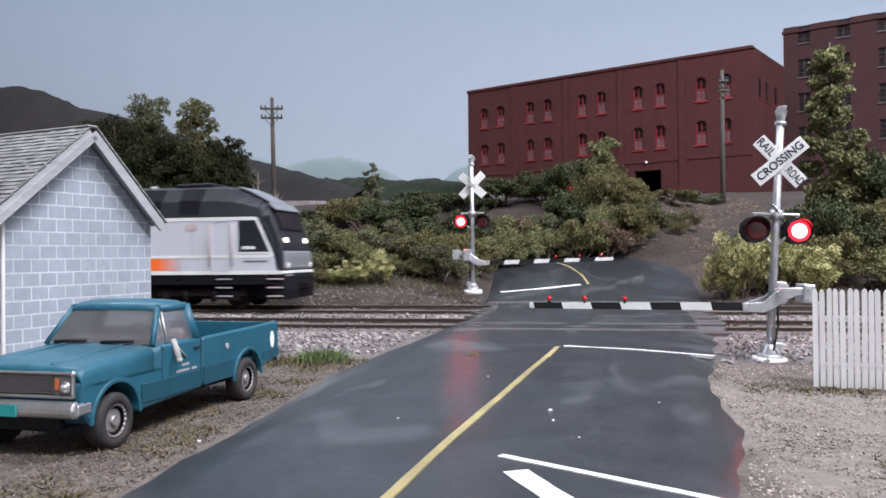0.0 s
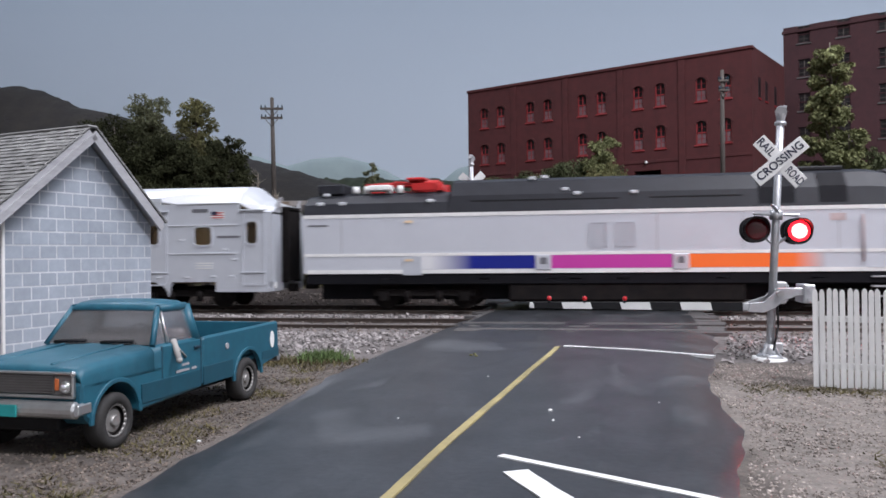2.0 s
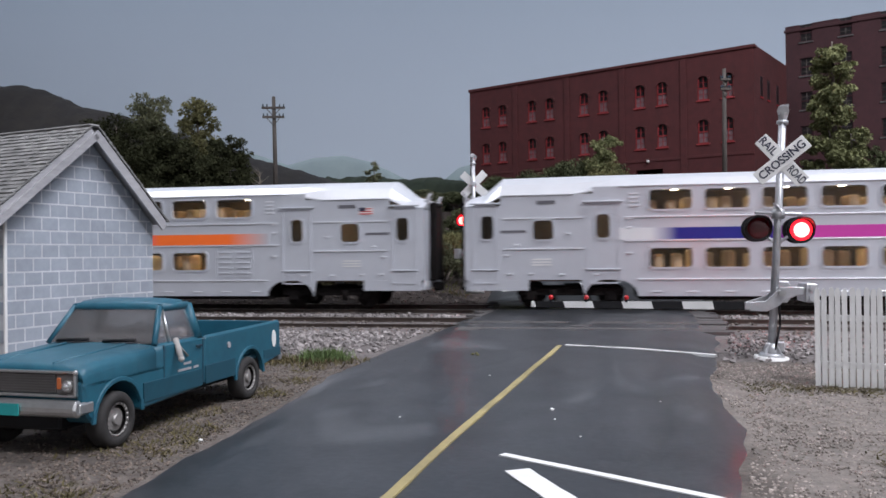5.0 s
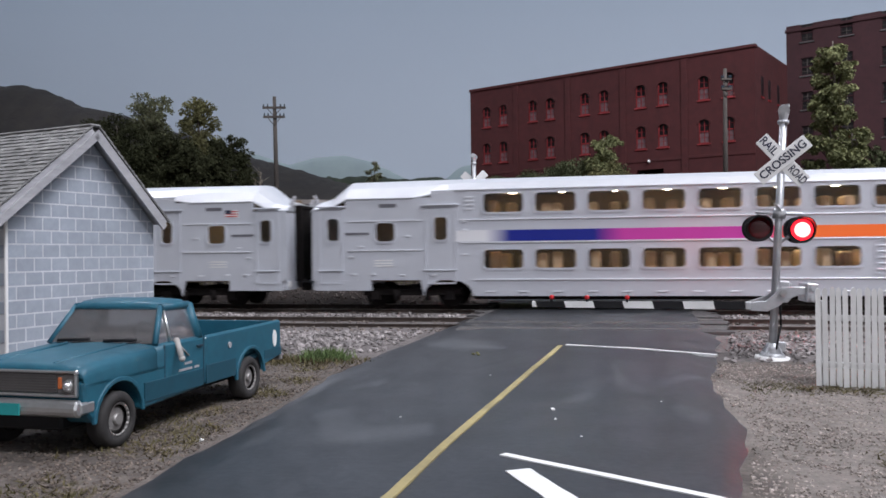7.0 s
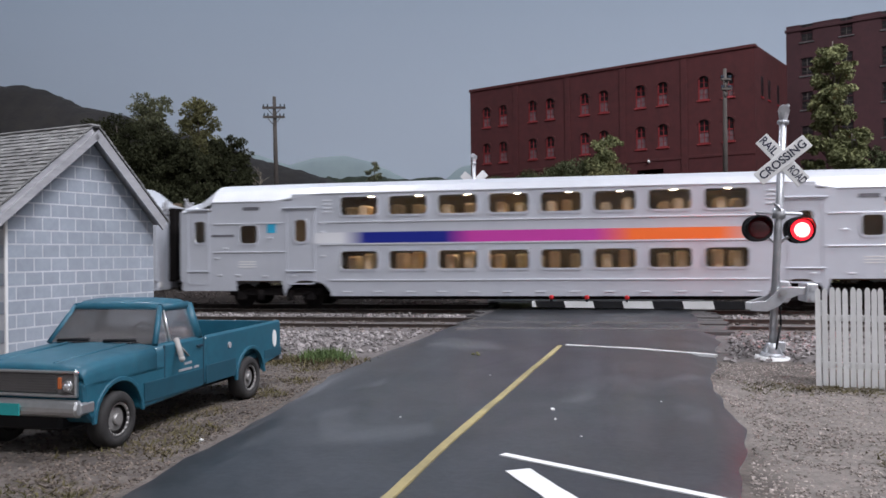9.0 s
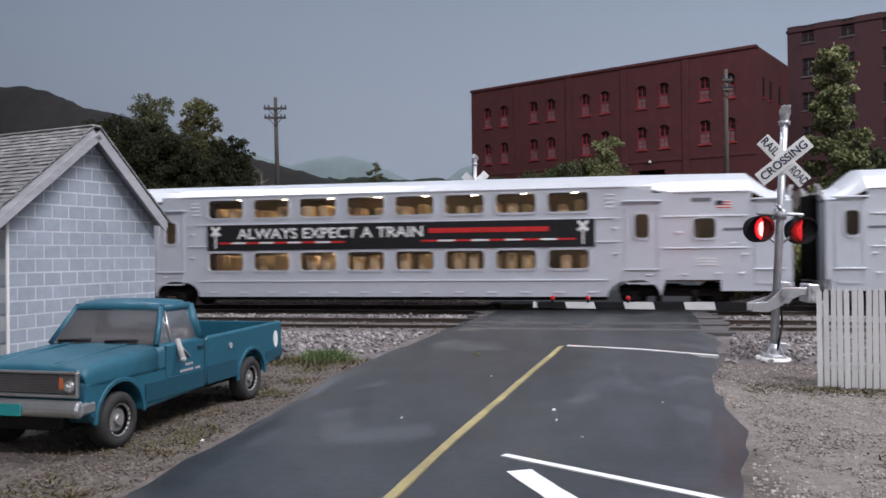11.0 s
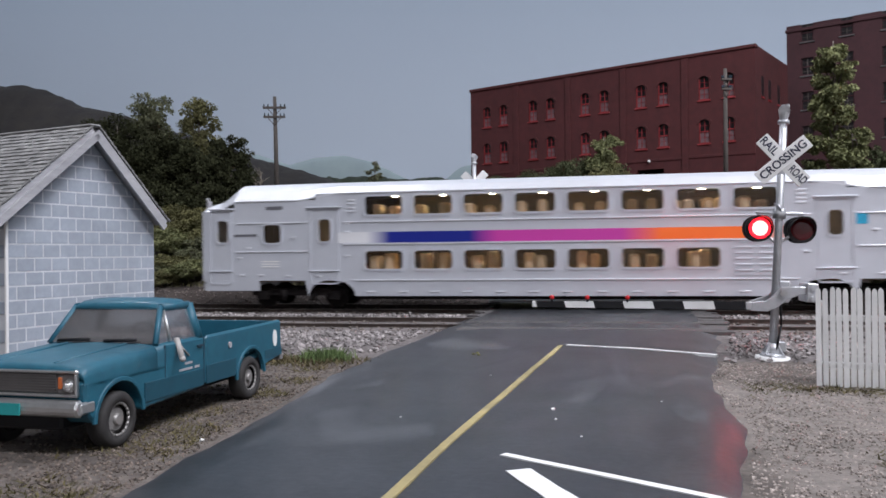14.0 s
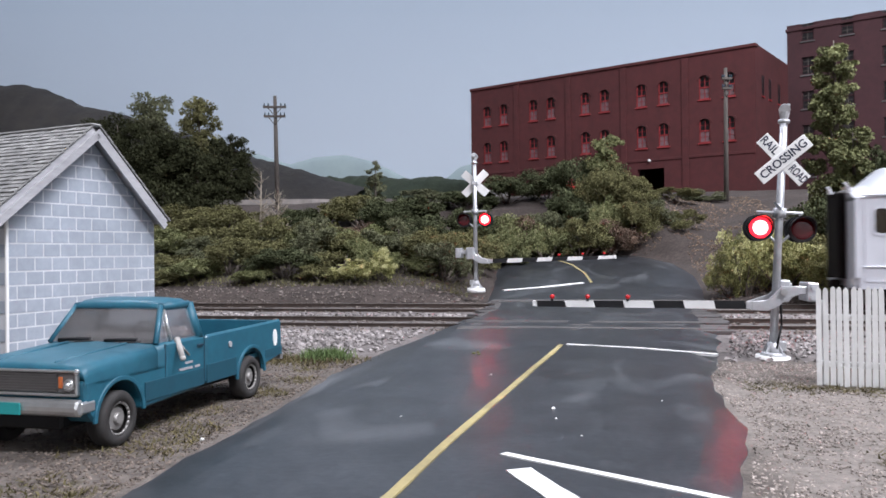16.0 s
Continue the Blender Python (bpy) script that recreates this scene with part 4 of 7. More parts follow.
def crossing_signal(x, y, z, rz, lean, arm_len, arm_drop, first, lettered, label):
    """Mast with crossbuck, two pairs of flashing lamps and a lowered gate; the gate reaches along local -x, traffic comes from -y."""
    s = thing("crossing_signal", x, y, z, rz, label, "crossing signal", "crossing signals")
    s.matrix_basis = pose(x * K, y * K, z * K, 0, 0, rz) @ pose(0, 0, 0, 0, lean, 0)
    foot = tube((0, 0, -0.12), (0, 0, 0.05), 0.38, 0.34, 20)
    part("footing", foot, M["white"], s, "white round footing")
    bm = tube((0, 0, 0.04), (0, 0, 0.12), 0.27, 0.22, 16)
    tube((0, 0, 0.12), (0, 0, 0.32), 0.16, 0.12, 14, bm=bm)
    for i in range(4):
        a = math.pi / 4 + i * math.pi / 2
        m = bmesh.new()
        prism([(0.1, 0.1), (0.25, 0.1), (0.1, 0.34)], "y", -0.02, 0.02, bm=m)
        merge(bm, m, pose(0, 0, 0, 0, 0, math.degrees(a)))
    part("base", bm, M["signal"], s, "silver cast base")
    mast = part("mast", tube((0, 0, 0.3), (0, 0, 5.02), 0.082, 0.075, 16), M["signal"], s, "silver painted steel mast")
    bm = tube((0, 0, 4.86), (0, 0, 4.93), 0.115, n=14)
    tube((0, 0, 4.93), (0, -0.02, 5.10), 0.075, 0.11, 10, bm=bm, smooth=False)
    tube((-0.02, -0.11, 5.12), (0.02, 0.11, 5.2), 0.12, 0.09, 8, bm=bm, smooth=False)
    tube((0.05, -0.05, 5.14), (0.07, -0.05, 5.26), 0.035, n=6, bm=bm, smooth=False)
    part("bell", bm, M["signal"], s, "silver warning bell")
    # crossbuck
    cb = part("crossbuck", bmesh.new(), M["white"], s, "white crossbuck sign")
    for i, a in enumerate((42, -45)):
        m = bmesh.new()
        box(-0.62, 0.62, -0.012, 0.012, -0.15, 0.15, 0.006, bm=m)
        bm = bmesh.new()
        merge(bm, m, Matrix.Translation((0, -0.105 - 0.028 * (1 - i), 4.10)) @ pose(0, 0, 0, 0, -a, 0))
        blade = part("blade", bm, M["white"], cb)
        if lettered:
            for k, t in (((0, "CROSSING"),) if i == 0 else ((-0.40, "RAIL"), (0.42, "ROAD"))):
                mm = Matrix.Translation((0, -0.105 - 0.028 * (1 - i) - 0.016, 4.10)) @ pose(0, 0, 0, 0, -a, 0) @ Matrix.Translation((k, 0, 0)) @ UPRIGHT
                words(t, 0.235, M["ink"], cb, mm, fit=1.10 if i == 0 else 0.41)
    part("clamp", box(-0.12, 0.12, -0.10, 0.09, 4.02, 4.18, 0.02), M["signal"], s)
    # lamps
    bm = box(-0.46, 0.46, -0.05, 0.05, 2.98, 3.04, 0.02)
    tube((0, 0, 2.9), (0, 0, 3.10), 0.13, n=14, bm=bm)
    tube((-0.02, 0, 3.1), (0.02, 0, 3.13), 0.16, 0.1, 14, bm=bm)
    for q in (-1, 1):
        tube((q * 0.40, 0, 3.0), (q * 0.42, 0, 2.72), 0.03, n=8, bm=bm)
        tube((0, 0, 2.35), (q * 0.22, 0, 2.55), 0.028, n=8, bm=bm)
    bar = part("lamp_bracket", bm, M["signal"], s, "silver lamp crossarm")
    for q in (-1, 1):
        for face in (-1, 1):
            c = Vector((q * 0.41, face * 0.16, 2.68))
            back = tube(c + Vector((0, face * 0.0, 0)), c + Vector((0, face * 0.06, 0)), 0.275, n=28)
            tube(c - Vector((0, face * 0.12, 0)), c, 0.15, 0.2, 16, bm=back)
            head = part("lamp_head", back, M["black"], bar, "black lamp background disc")
            bm = bmesh.new()
            n = 20
            rows = []
            for yy, r, t in ((0.05, 0.25, 0), (0.34, 0.26, 0), (0.34, 0.24, 0), (0.05, 0.23, 0)):
                rows.append([bm.verts.new(c + Vector((r * math.cos(radians(-20 + 220 * j / n)), face * (yy if yy < 0.1 else 0.10 + 0.24 * max(0, math.sin(radians(-20 + 220 * j / n)))), r * math.sin(radians(-20 + 220 * j / n))))) for j in range(n + 1)])
            for a in range(4):
                for j in range(n):
                    f = bm.faces.new((rows[a][j], rows[a][j + 1], rows[(a + 1) % 4][j + 1], rows[(a + 1) % 4][j]))
                    f.smooth = False
            part("visor", bm, M["black"], bar, "black lamp hood")
            # the lens turns about its own middle: one face glows, the other is dark
            bm = bmesh.new()
            for side, idx in ((-1, 0), (1, 1)):
                d = bmesh.new()
                bmesh.ops.create_uvsphere(d, u_segments=28, v_segments=16, radius=0.215)
                bmesh.ops.rotate(d, verts=d.verts, cent=(0, 0, 0), matrix=Matrix.Rotation(radians(90), 3, 'X'))
                bmesh.ops.bisect_plane(d, geom=d.verts[:] + d.edges[:] + d.faces[:], plane_co=(0, 0, 0), plane_no=(0, -side, 0), clear_outer=True)
                for f in d.faces:
                    f.smooth = True
                    mid = f.calc_center_median()
                    f.material_index = idx if idx else (2 if math.hypot(mid.x, mid.z) < 0.145 else 0)
                merge(bm, d, Matrix.Diagonal((1, 0.18, 1, 1)))
            lens = new("lens", mesh_of("lens", bm, [M["lit"], M["unlit"], M["beam"] if lettered and face > 0 else M["core"]]))
            tagged(lens, "round red flasher lens")
            lens.parent = bar
            BLINKERS.append((lens, c + Vector((0, face * 0.066, 0)), face, first if q * (1 if not rz else -1) < 0 else not first))
    # gate mechanism and arm
    bm = box(0.02, 0.30, 0.06, 0.42, 1.16, 1.62, 0.03)
    box(0.30, 0.34, 0.12, 0.36, 1.22, 1.56, 0.01, bm=bm)
    part("gate_motor", bm, M["signal"], s, "silver gate motor case")
    bm = prism([(-0.52, 0.98), (-0.20, 0.98), (0.0, 1.08), (0.16, 1.24), (0.42, 1.36), (0.74, 1.38), (0.74, 1.52), (0.36, 1.52), (0.05, 1.50), (-0.10, 1.32), (-0.22, 1.20), (-0.50, 1.16)], "y", -0.30, -0.22, bevel=0.012)
    part("gate_bracket", bm, M["signal"], s, "silver curved gate bracket")
    part("gate_bracket", prism([(-0.52, 1.0), (-0.20, 1.0), (0.0, 1.1), (0.16, 1.26), (0.42, 1.38), (0.74, 1.4), (0.74, 1.52), (0.36, 1.5), (0.05, 1.48), (-0.10, 1.3), (-0.5, 1.14)], "y", 0.20, 0.27, bevel=0.012), M["signal"], s)
    bm = tube((0.08, -0.38, 1.38), (0.08, 0.3, 1.38), 0.07, n=14)
    part("pivot", bm, M["chrome"], s, "round pivot pin")
    bm = box(0.52, 0.74, -0.36, 0.34, 1.22, 1.60, 0.02)
    for zz in (1.3, 1.5):
        tube((0.63, -0.40, zz), (0.63, -0.36, zz), 0.045, n=10, bm=bm)
    part("counterweight", bm, M["signal"], s, "silver counterweight block")
    arm = part("gate_arm", box(-0.62, -0.45, -0.29, -0.23, 1.0, 1.16, 0.01), M["signal"], s, "striped crossing gate arm")
    n = max(6, round(arm_len / 0.6))
    for i in range(n):
        a, b = -0.6 - arm_len * i / n, -0.6 - arm_len * (i + 1) / n
        h0, h1 = 0.085 - 0.022 * i / n, 0.085 - 0.022 * (i + 1) / n
        lean0 = 0.05
        za, zb = 1.08 + arm_drop * i / n, 1.08 + arm_drop * (i + 1) / n
        pts = [(a, za - h0), (a - lean0, za + h0), (b - lean0, zb + h1), (b, zb - h1)]
        part("stripe", prism(pts, "y", -0.275, -0.245), M["black"] if i % 2 == 0 else M["white"], arm, "black band" if i % 2 == 0 else "white band")
    end = -0.6 - arm_len
    part("tip", box(end - 0.12, end, -0.275, -0.245, 1.08 + arm_drop - 0.065, 1.08 + arm_drop + 0.065, 0.012), M["white"], arm, "white rounded arm end")
    for k in (0.56, 0.755, 0.93):
        xk, zk = -0.6 - arm_len * k, 1.08 + arm_drop * k
        bm = tube((xk, -0.26, zk + 0.06), (xk, -0.26, zk + 0.12), 0.03, n=8)
        lamp = part("gate_lamp", bm, M["black"], arm)
        part("lens", ball((xk, -0.26, zk + 0.155), 0.052), M["redlens"], lamp, "small red gate lamp")
    # cable
    bm = tube((0.10, -0.02, 1.2), (0.13, -0.05, 0.7), 0.022, n=8)
    tube((0.13, -0.05, 0.7), (0.04, -0.12, 0.2), 0.022, n=8, bm=bm)
    part("cable", bm, M["black"], s, "black cable")
    part("junction_box", box(0.08, 0.24, -0.1, 0.08, 0.16, 0.36, 0.02), M["signal"], s)


crossing_signal(3.55, 17.56, -0.40, 0, 3.2, 4.27, -0.22, True, True, "silver crossing signal with lettered crossbuck and lowered gate")
crossing_signal(-4.61, 30.60, 0.42, 180, 0.2, 4.6, 0.10, False, False, "silver crossing signal with blank crossbuck back beyond the tracks")


# ---- train ----
TRAIN = []
WHEELS = []         # (wheelset, place of its axle, radius)
WHITE = (0.72, 0.73, 0.75, 1)
GREY = (0.50, 0.51, 0.55, 1)
BLUE, MAGENTA, ORANGE = lin(14, 32, 132), lin(196, 62, 160), lin(255, 118, 48)
LEN = 25.45
M["stripe"] = stripe_mat("coach_stripe", [(0, WHITE), (0.07, WHITE), (0.125, BLUE), (0.31, BLUE), (0.37, MAGENTA), (0.64, MAGENTA), (0.72, ORANGE), (0.90, ORANGE), (1, GREY)], -LEN / 2 + 4.98, -LEN / 2 + 19.9)
M["locostripe"] = stripe_mat("loco_stripe", [(0, WHITE), (0.04, WHITE), (0.15, BLUE), (0.31, BLUE), (0.325, MAGENTA), (0.67, MAGENTA), (0.68, ORANGE), (0.93, ORANGE), (1, GREY)], -4.3, 8.6)


def loft(stations, outline, bm=None, smooth=False, cap=True):
    """A skin over sections along x; outline(station) gives each section's (y, z) points."""
    out = bm or bmesh.new()
    rows = []
    for s in stations:
        rows.append([out.verts.new((s[0], p, q)) for p, q in outline(s)])
    for a, b in zip(rows, rows[1:]):
        for i in range(len(a) - 1):
            f = out.faces.new((a[i], b[i], b[i + 1], a[i + 1]))
            f.smooth = smooth
    if cap:
        out.faces.new(rows[0]), out.faces.new(rows[-1][::-1])
    return out


def bogie(parent, x, axles, r=0.42, name="bogie"):
    bm = box(x - 1.75, x + 1.75, -1.18, -1.05, 0.42, 0.68, 0.03)
    box(x - 1.75, x + 1.75, 1.05, 1.18, 0.42, 0.68, 0.03, bm=bm)
    box(x - 0.3, x + 0.3, -1.05, 1.05, 0.45, 0.75, 0.03, bm=bm)
    for a in axles:
        for y in (-1.16, 1.16):
            box(a - 0.17, a + 0.17, y - 0.08, y + 0.08, 0.26, 0.6, 0.03, bm=bm)
    for k in (-0.55, 0.55):
        tube((x + k, -1.2, 0.25), (x + k, -1.2, 0.62), 0.11, n=10, bm=bm)
    b = part(name, bm, M["under"], parent, "dark grimy wheel truck")
    for a in axles:
        bm = tube((0, -0.86, 0), (0, -0.74, 0), r, n=24)
        tube((0, 0.74, 0), (0, 0.86, 0), r, n=24, bm=bm)
        tube((0, -0.74, 0), (0, 0.74, 0), 0.08, n=8, bm=bm)
        tube((0, -0.9, 0), (0, -0.86, 0), r * 0.45, n=16, bm=bm)
        box(-r * 0.8, r * 0.8, -0.885, -0.865, -0.06, 0.06, bm=bm)
        w = part("wheelset", bm, M["under"], b)
        WHEELS.append((w, a, r))


def coach(kind, label):
    """Two-level coach; the origin is at its middle on the rails, the track runs along x."""
    c = thing("passenger_coach", label=label, category="train coach", group="coaches of the train")
    h = LEN / 2
    Y = 1.53
    cols = [5.95 + 1.71 * i for i in range(8)]
    small = [(0.52, 1.0, 2.27, 3.09), (2.25, 2.96, 2.24, 2.92), (4.28, 4.77, 2.27, 3.09)]
    small += [(LEN - b, LEN - a, p, q) for a, b, p, q in small]
    if kind.get("blind"):        # no middle window at the leading end
        small = [q for q in small if not LEN - 3 < q[0] < LEN - 2]
    big = [(x, x + 1.37, p, q) for x in cols for p, q in ((1.31, 1.98), (3.16, 3.84))]
    if kind.get("louvre"):
        big.remove((cols[7], cols[7] + 1.37, 1.31, 1.98))
    notch = [(0, 1.2, 3.40, 3.95), (1.2, 4.2, 3.73, 3.95), (LEN - 1.2, LEN, 3.40, 3.95), (LEN - 4.2, LEN - 1.2, 3.73, 3.95)]
    for s in (-1, 1):
        bm = bmesh.new()
        w = wall_with_holes(LEN, 0.95, 3.95, small + big + notch, 0.09)
        place = Matrix.Translation((-h, -Y, 0)) if s < 0 else pose(0, 0, 0, 0, 0, 180) @ Matrix.Translation((-h, -Y, 0))
        merge(bm, w, place)
        flip = 1 if s < 0 else -1
        arc = [(4.78 + 0.84 * math.cos(radians(a)), 0.42 + 0.56 * math.sin(radians(a))) for a in range(90, -1, -15)]
        mid = [(-h + x, z) for x, z in arc] + [(h - x, z) for x, z in arc[::-1]]
        mid = [(-h + 4.78, 0.949)] + [p for p in mid if p[1] < 0.949] + [(h - 4.78, 0.949)]
        prism(mid, "y", s * Y, s * (Y - 0.08), bm=bm)
        for e in (-1, 1):
            prism([(e * (h - 0.12), 0.60), (e * (h - 2.12), 0.60), (e * (h - 2.12), 0.949), (e * (h - 0.12), 0.949)], "y", s * Y, s * (Y - 0.08), bm=bm)
            arc2 = [(e * (h - 4.78 + 0.84 * math.cos(radians(a))), 0.42 + 0.56 * math.sin(radians(a))) for a in range(0, 91, 15)]
            prism([(e * (h - 3.82), 0.949)] + [p for p in arc2 if p[1] < 0.949] + [(e * (h - 4.5), 0.949)], "y", s * Y, s * (Y - 0.08), bm=bm)
        bmesh.ops.recalc_face_normals(bm, faces=bm.faces[:])
        wall = part("side_wall", bm, M["silver"], c, "satin silver-grey body side")
        out0, out1 = s * (Y + 0.03), s * (Y - 0.06)
        for a, b, p, q in big + small:
            cx, cz = flip * ((a + b) / 2 - h), (p + q) / 2
            fr = part("window_frame", ring(b - a - 0.06, q - p - 0.06, 0.13, 0.07, out0, out1, cx, cz), M["silver"], wall)
            g = part("pane", prism([(cx + u, cz + v) for u, v in rounded(b - a - 0.04, q - p - 0.04, 0.13)], "y", s * (Y - 0.03), s * (Y - 0.045)), M["glass"], wall)
            g.visible_shadow = False
        # ribs, doors, vents, steps
        for x0, x1, z in ((5.2, LEN - 5.2, 2.95), (5.2, LEN - 5.2, 2.19), (5.6, LEN - 5.6, 0.96), (1.3, 3.9, 2.96), (1.3, 3.9, 1.96), (LEN - 3.9, LEN - 1.3, 2.96), (LEN - 3.9, LEN - 1.3, 1.96)):
            part("rib", box(x0 - h, x1 - h, min(s * Y, s * (Y + 0.035)), max(s * Y, s * (Y + 0.035)), z - 0.022, z + 0.022, 0.008), M["silverlit"], wall)
        for e in (-1, 1):
            for d0, d1 in ((0.25, 1.12), (3.98, 5.06)):
                xa, xb = sorted((e * (h - d0), e * (h - d1)))
                bm = ring(xb - xa - 0.12, 2.52, 0.05, 0.05, s * (Y + 0.022), s * (Y - 0.01), (xa + xb) / 2, 2.13)
                box(xa - 0.08, xb + 0.08, min(s * Y, s * (Y + 0.09)), max(s * Y, s * (Y + 0.09)), 3.44, 3.50, 0.015, bm=bm)
                box(xa - 0.02, xb + 0.02, min(s * Y, s * (Y + 0.05)), max(s * Y, s * (Y + 0.05)), 1.26, 1.31, 0.012, bm=bm)
                part("door_surround", bm, M["silver"], wall, "door with drip rail")
            xv = e * (h - 5.5)
            bm = bmesh.new()
            for k in range(4):
                box(xv - 0.15, xv + 0.15, min(s * Y, s * (Y + 0.025)), max(s * Y, s * (Y + 0.025)), 3.28 + 0.13 * k, 3.34 + 0.13 * k, 0.008, bm=bm)
            part("vent", bm, M["silverlit"], wall)
            bm = bmesh.new()
            for k in range(3):
                box(e * (h - 2.55) - 0.32, e * (h - 2.55) + 0.32, min(s * Y, s * (Y + 0.012)), max(s * Y, s * (Y + 0.012)), 1.42 + 0.09 * k, 1.46 + 0.09 * k, bm=bm)
            part("stencil", bm, M["white"], wall, "illegible lettering as plain bars")
            part("number_bar", box(e * (h - 2.7) - 0.3, e * (h - 2.7) + 0.3, min(s * Y, s * (Y + 0.012)), max(s * Y, s * (Y + 0.012)), 3.42, 3.54), M["greyink"], wall, "dark bar for the car number")
            part("name_bar", box(e * (h - 1.62) - 0.42, e * (h - 1.62) + 0.42, min(s * Y, s * (Y + 0.012)), max(s * Y, s * (Y + 0.012)), 2.50, 2.58), M["greyink"], wall, "dark bar for the railway's name")
        xf = flip * (h - 2.02)
        flag = part("flag", box(xf - 0.24, xf + 0.24, min(s * Y, s * (Y + 0.012)), max(s * Y, s * (Y + 0.012)), 3.18, 3.44), M["white"], wall, "small flag decal")
        bm = bmesh.new()
        for k in range(3):
            box(xf - 0.22, xf + 0.22, min(s * Y, s * (Y + 0.016)), max(s * Y, s * (Y + 0.016)), 3.20 + 0.085 * k, 3.24 + 0.085 * k, bm=bm)
        part("flag_stripe", bm, M["red"], flag)
        part("flag_canton", box(*sorted((xf - flip * 0.24, xf - flip * 0.02)), min(s * Y, s * (Y + 0.02)), max(s * Y, s * (Y + 0.02)), 3.31, 3.44), M["ink"], flag)
        for xs in kind.get("stickers", ()):
            xs = flip * (xs - h)
            part("sticker", box(xs - 0.16, xs + 0.16, min(s * Y, s * (Y + 0.012)), max(s * Y, s * (Y + 0.012)), 2.62, 2.96), M["cyan"], wall, "light blue sticker")
        if kind.get("louvre"):
            xk = flip * (cols[7] + 0.68 - h)
            bm = ring(1.3, 1.0, 0.04, 0.03, s * (Y + 0.02), s * (Y - 0.01), xk, 1.6)
            for k in range(5):
                for dx in (-0.34, 0.34):
                    box(xk + dx - 0.24, xk + dx + 0.24, min(s * (Y - 0.01), s * (Y + 0.03)), max(s * (Y - 0.01), s * (Y + 0.03)), 1.2 + 0.18 * k, 1.26 + 0.18 * k, 0.01, bm=bm)
            part("louvre_panel", bm, M["silver"], wall, "louvred equipment panel")
        for e in (-1, 1):
            for dx, z in ((4.3, 1.12), (1.5, 1.15), (3.2, 1.12), (2.2, 1.15), (1.75, 2.1), (3.4, 2.45), (5.35, 1.8), (5.35, 2.62), (5.35, 2.9), (1.4, 1.75)):
                part("small_fitting", box(e * (h - dx) - 0.09, e * (h - dx) + 0.09, min(s * (Y - 0.01), s * (Y + 0.03)), max(s * (Y - 0.01), s * (Y + 0.03)), z - 0.03, z + 0.03, 0.008), M["silverlit"], wall)
        for k in range(13):
            xk = -h + 6.2 + k * 1.1
            part("jacking_pad", box(xk - 0.16, xk + 0.16, min(s * Y, s * (Y + 0.03)), max(s * Y, s * (Y + 0.03)), 0.54, 0.59, 0.01), M["silverlit"], wall)
        # livery
        x0, x1 = sorted((flip * (-h + 4.98), flip * (-h + 19.9)))
        if kind.get("banner"):
            x0, x1 = sorted((flip * (-h + 5.95), flip * (-h + 19.45)))
            ban = part("banner", box(x0, x1, min(s * (Y - 0.01), s * (Y + 0.04)), max(s * (Y - 0.01), s * (Y + 0.04)), 2.04, 2.94), M["black"], wall, "black advertising banner with white and red lettering")
            turn = UPRIGHT if s < 0 else pose(0, 0, 0, 90, 0, 180)
            yy = s * (Y + 0.045)
            words("ALWAYS EXPECT A TRAIN", 0.50, M["white"], ban, Matrix.Translation((flip * -2.27, yy, 2.60)) @ turn, "bold white capitals", fit=6.67)
            bm = bmesh.new()
            box(flip * 3.25 - 2.0, flip * 3.25 + 2.0, min(yy, yy + s * 0.005), max(yy, yy + s * 0.005), 2.56, 2.72, bm=bm)
            part("banner_line", bm, M["red"], ban, "illegible red lettering as a bar")
            for xa, xb in ((-6.35, -1.7), (1.0, 6.1)):
                n = 9
                for k in range(n):
                    a, b = flip * (xa + (xb - xa) * k / n), flip * (xa + (xb - xa) * (k + 1) / n)
                    part("gate_drawing", box(min(a, b), max(a, b), min(yy, yy + s * 0.005), max(yy, yy + s * 0.005), 2.27, 2.33), M["white"] if k % 2 else M["red"], ban)
            for xa in (-6.45, 6.35):
                for ang in (45, -45):
                    m = bmesh.new()
                    box(-0.22, 0.22, -0.004, 0.004, -0.05, 0.05, bm=m)
                    bm = bmesh.new()
                    merge(bm, m, Matrix.Translation((flip * xa, yy + s * (0.008 if ang > 0 else 0.014), 2.72)) @ pose(0, 0, 0, 0, ang, 0))
                    part("crossbuck_drawing", bm, M["white"], ban)
                part("post_drawing", box(flip * xa - 0.03, flip * xa + 0.03, min(yy, yy + s * 0.005), max(yy, yy + s * 0.005), 2.12, 2.72), M["white"], ban)
        else:
            part("livery_stripe", box(x0, x1, min(s * (Y - 0.01), s * (Y + 0.012)), max(s * (Y - 0.01), s * (Y + 0.012)), 2.23, 2.60), M["stripe"], wall, "painted stripe from blue to magenta to orange")
    # roof
    st = [(0, 3.38, 3.70, 1.50), (0.55, 3.40, 3.86, 1.52), (1.2, 3.73, 4.40, 1.53), (3.53, 3.73, 4.42, 1.53), (4.77, 3.95, 4.42, 1.53)]
    st = [(-h + a, b, t, w) for a, b, t, w in st] + [(h - a, b, t, w) for a, b, t, w in st[::-1]]

    def arch(q):
        _, sh, top, w = q
        return [(-w, sh - 0.05), (-w, sh)] + [(-w + w * 0.24 * k, sh + (top - sh) * z) for k, z in ((1, 0.55), (2, 0.85), (3, 0.97))] + [(0, top)] + [(w - w * 0.24 * k, sh + (top - sh) * z) for k, z in ((3, 0.97), (2, 0.85), (1, 0.55))] + [(w, sh), (w, sh - 0.05)]
    part("roof", loft(st, arch), M["silverlit"], c, "silver roof with sloped ends, paler to show light from above")
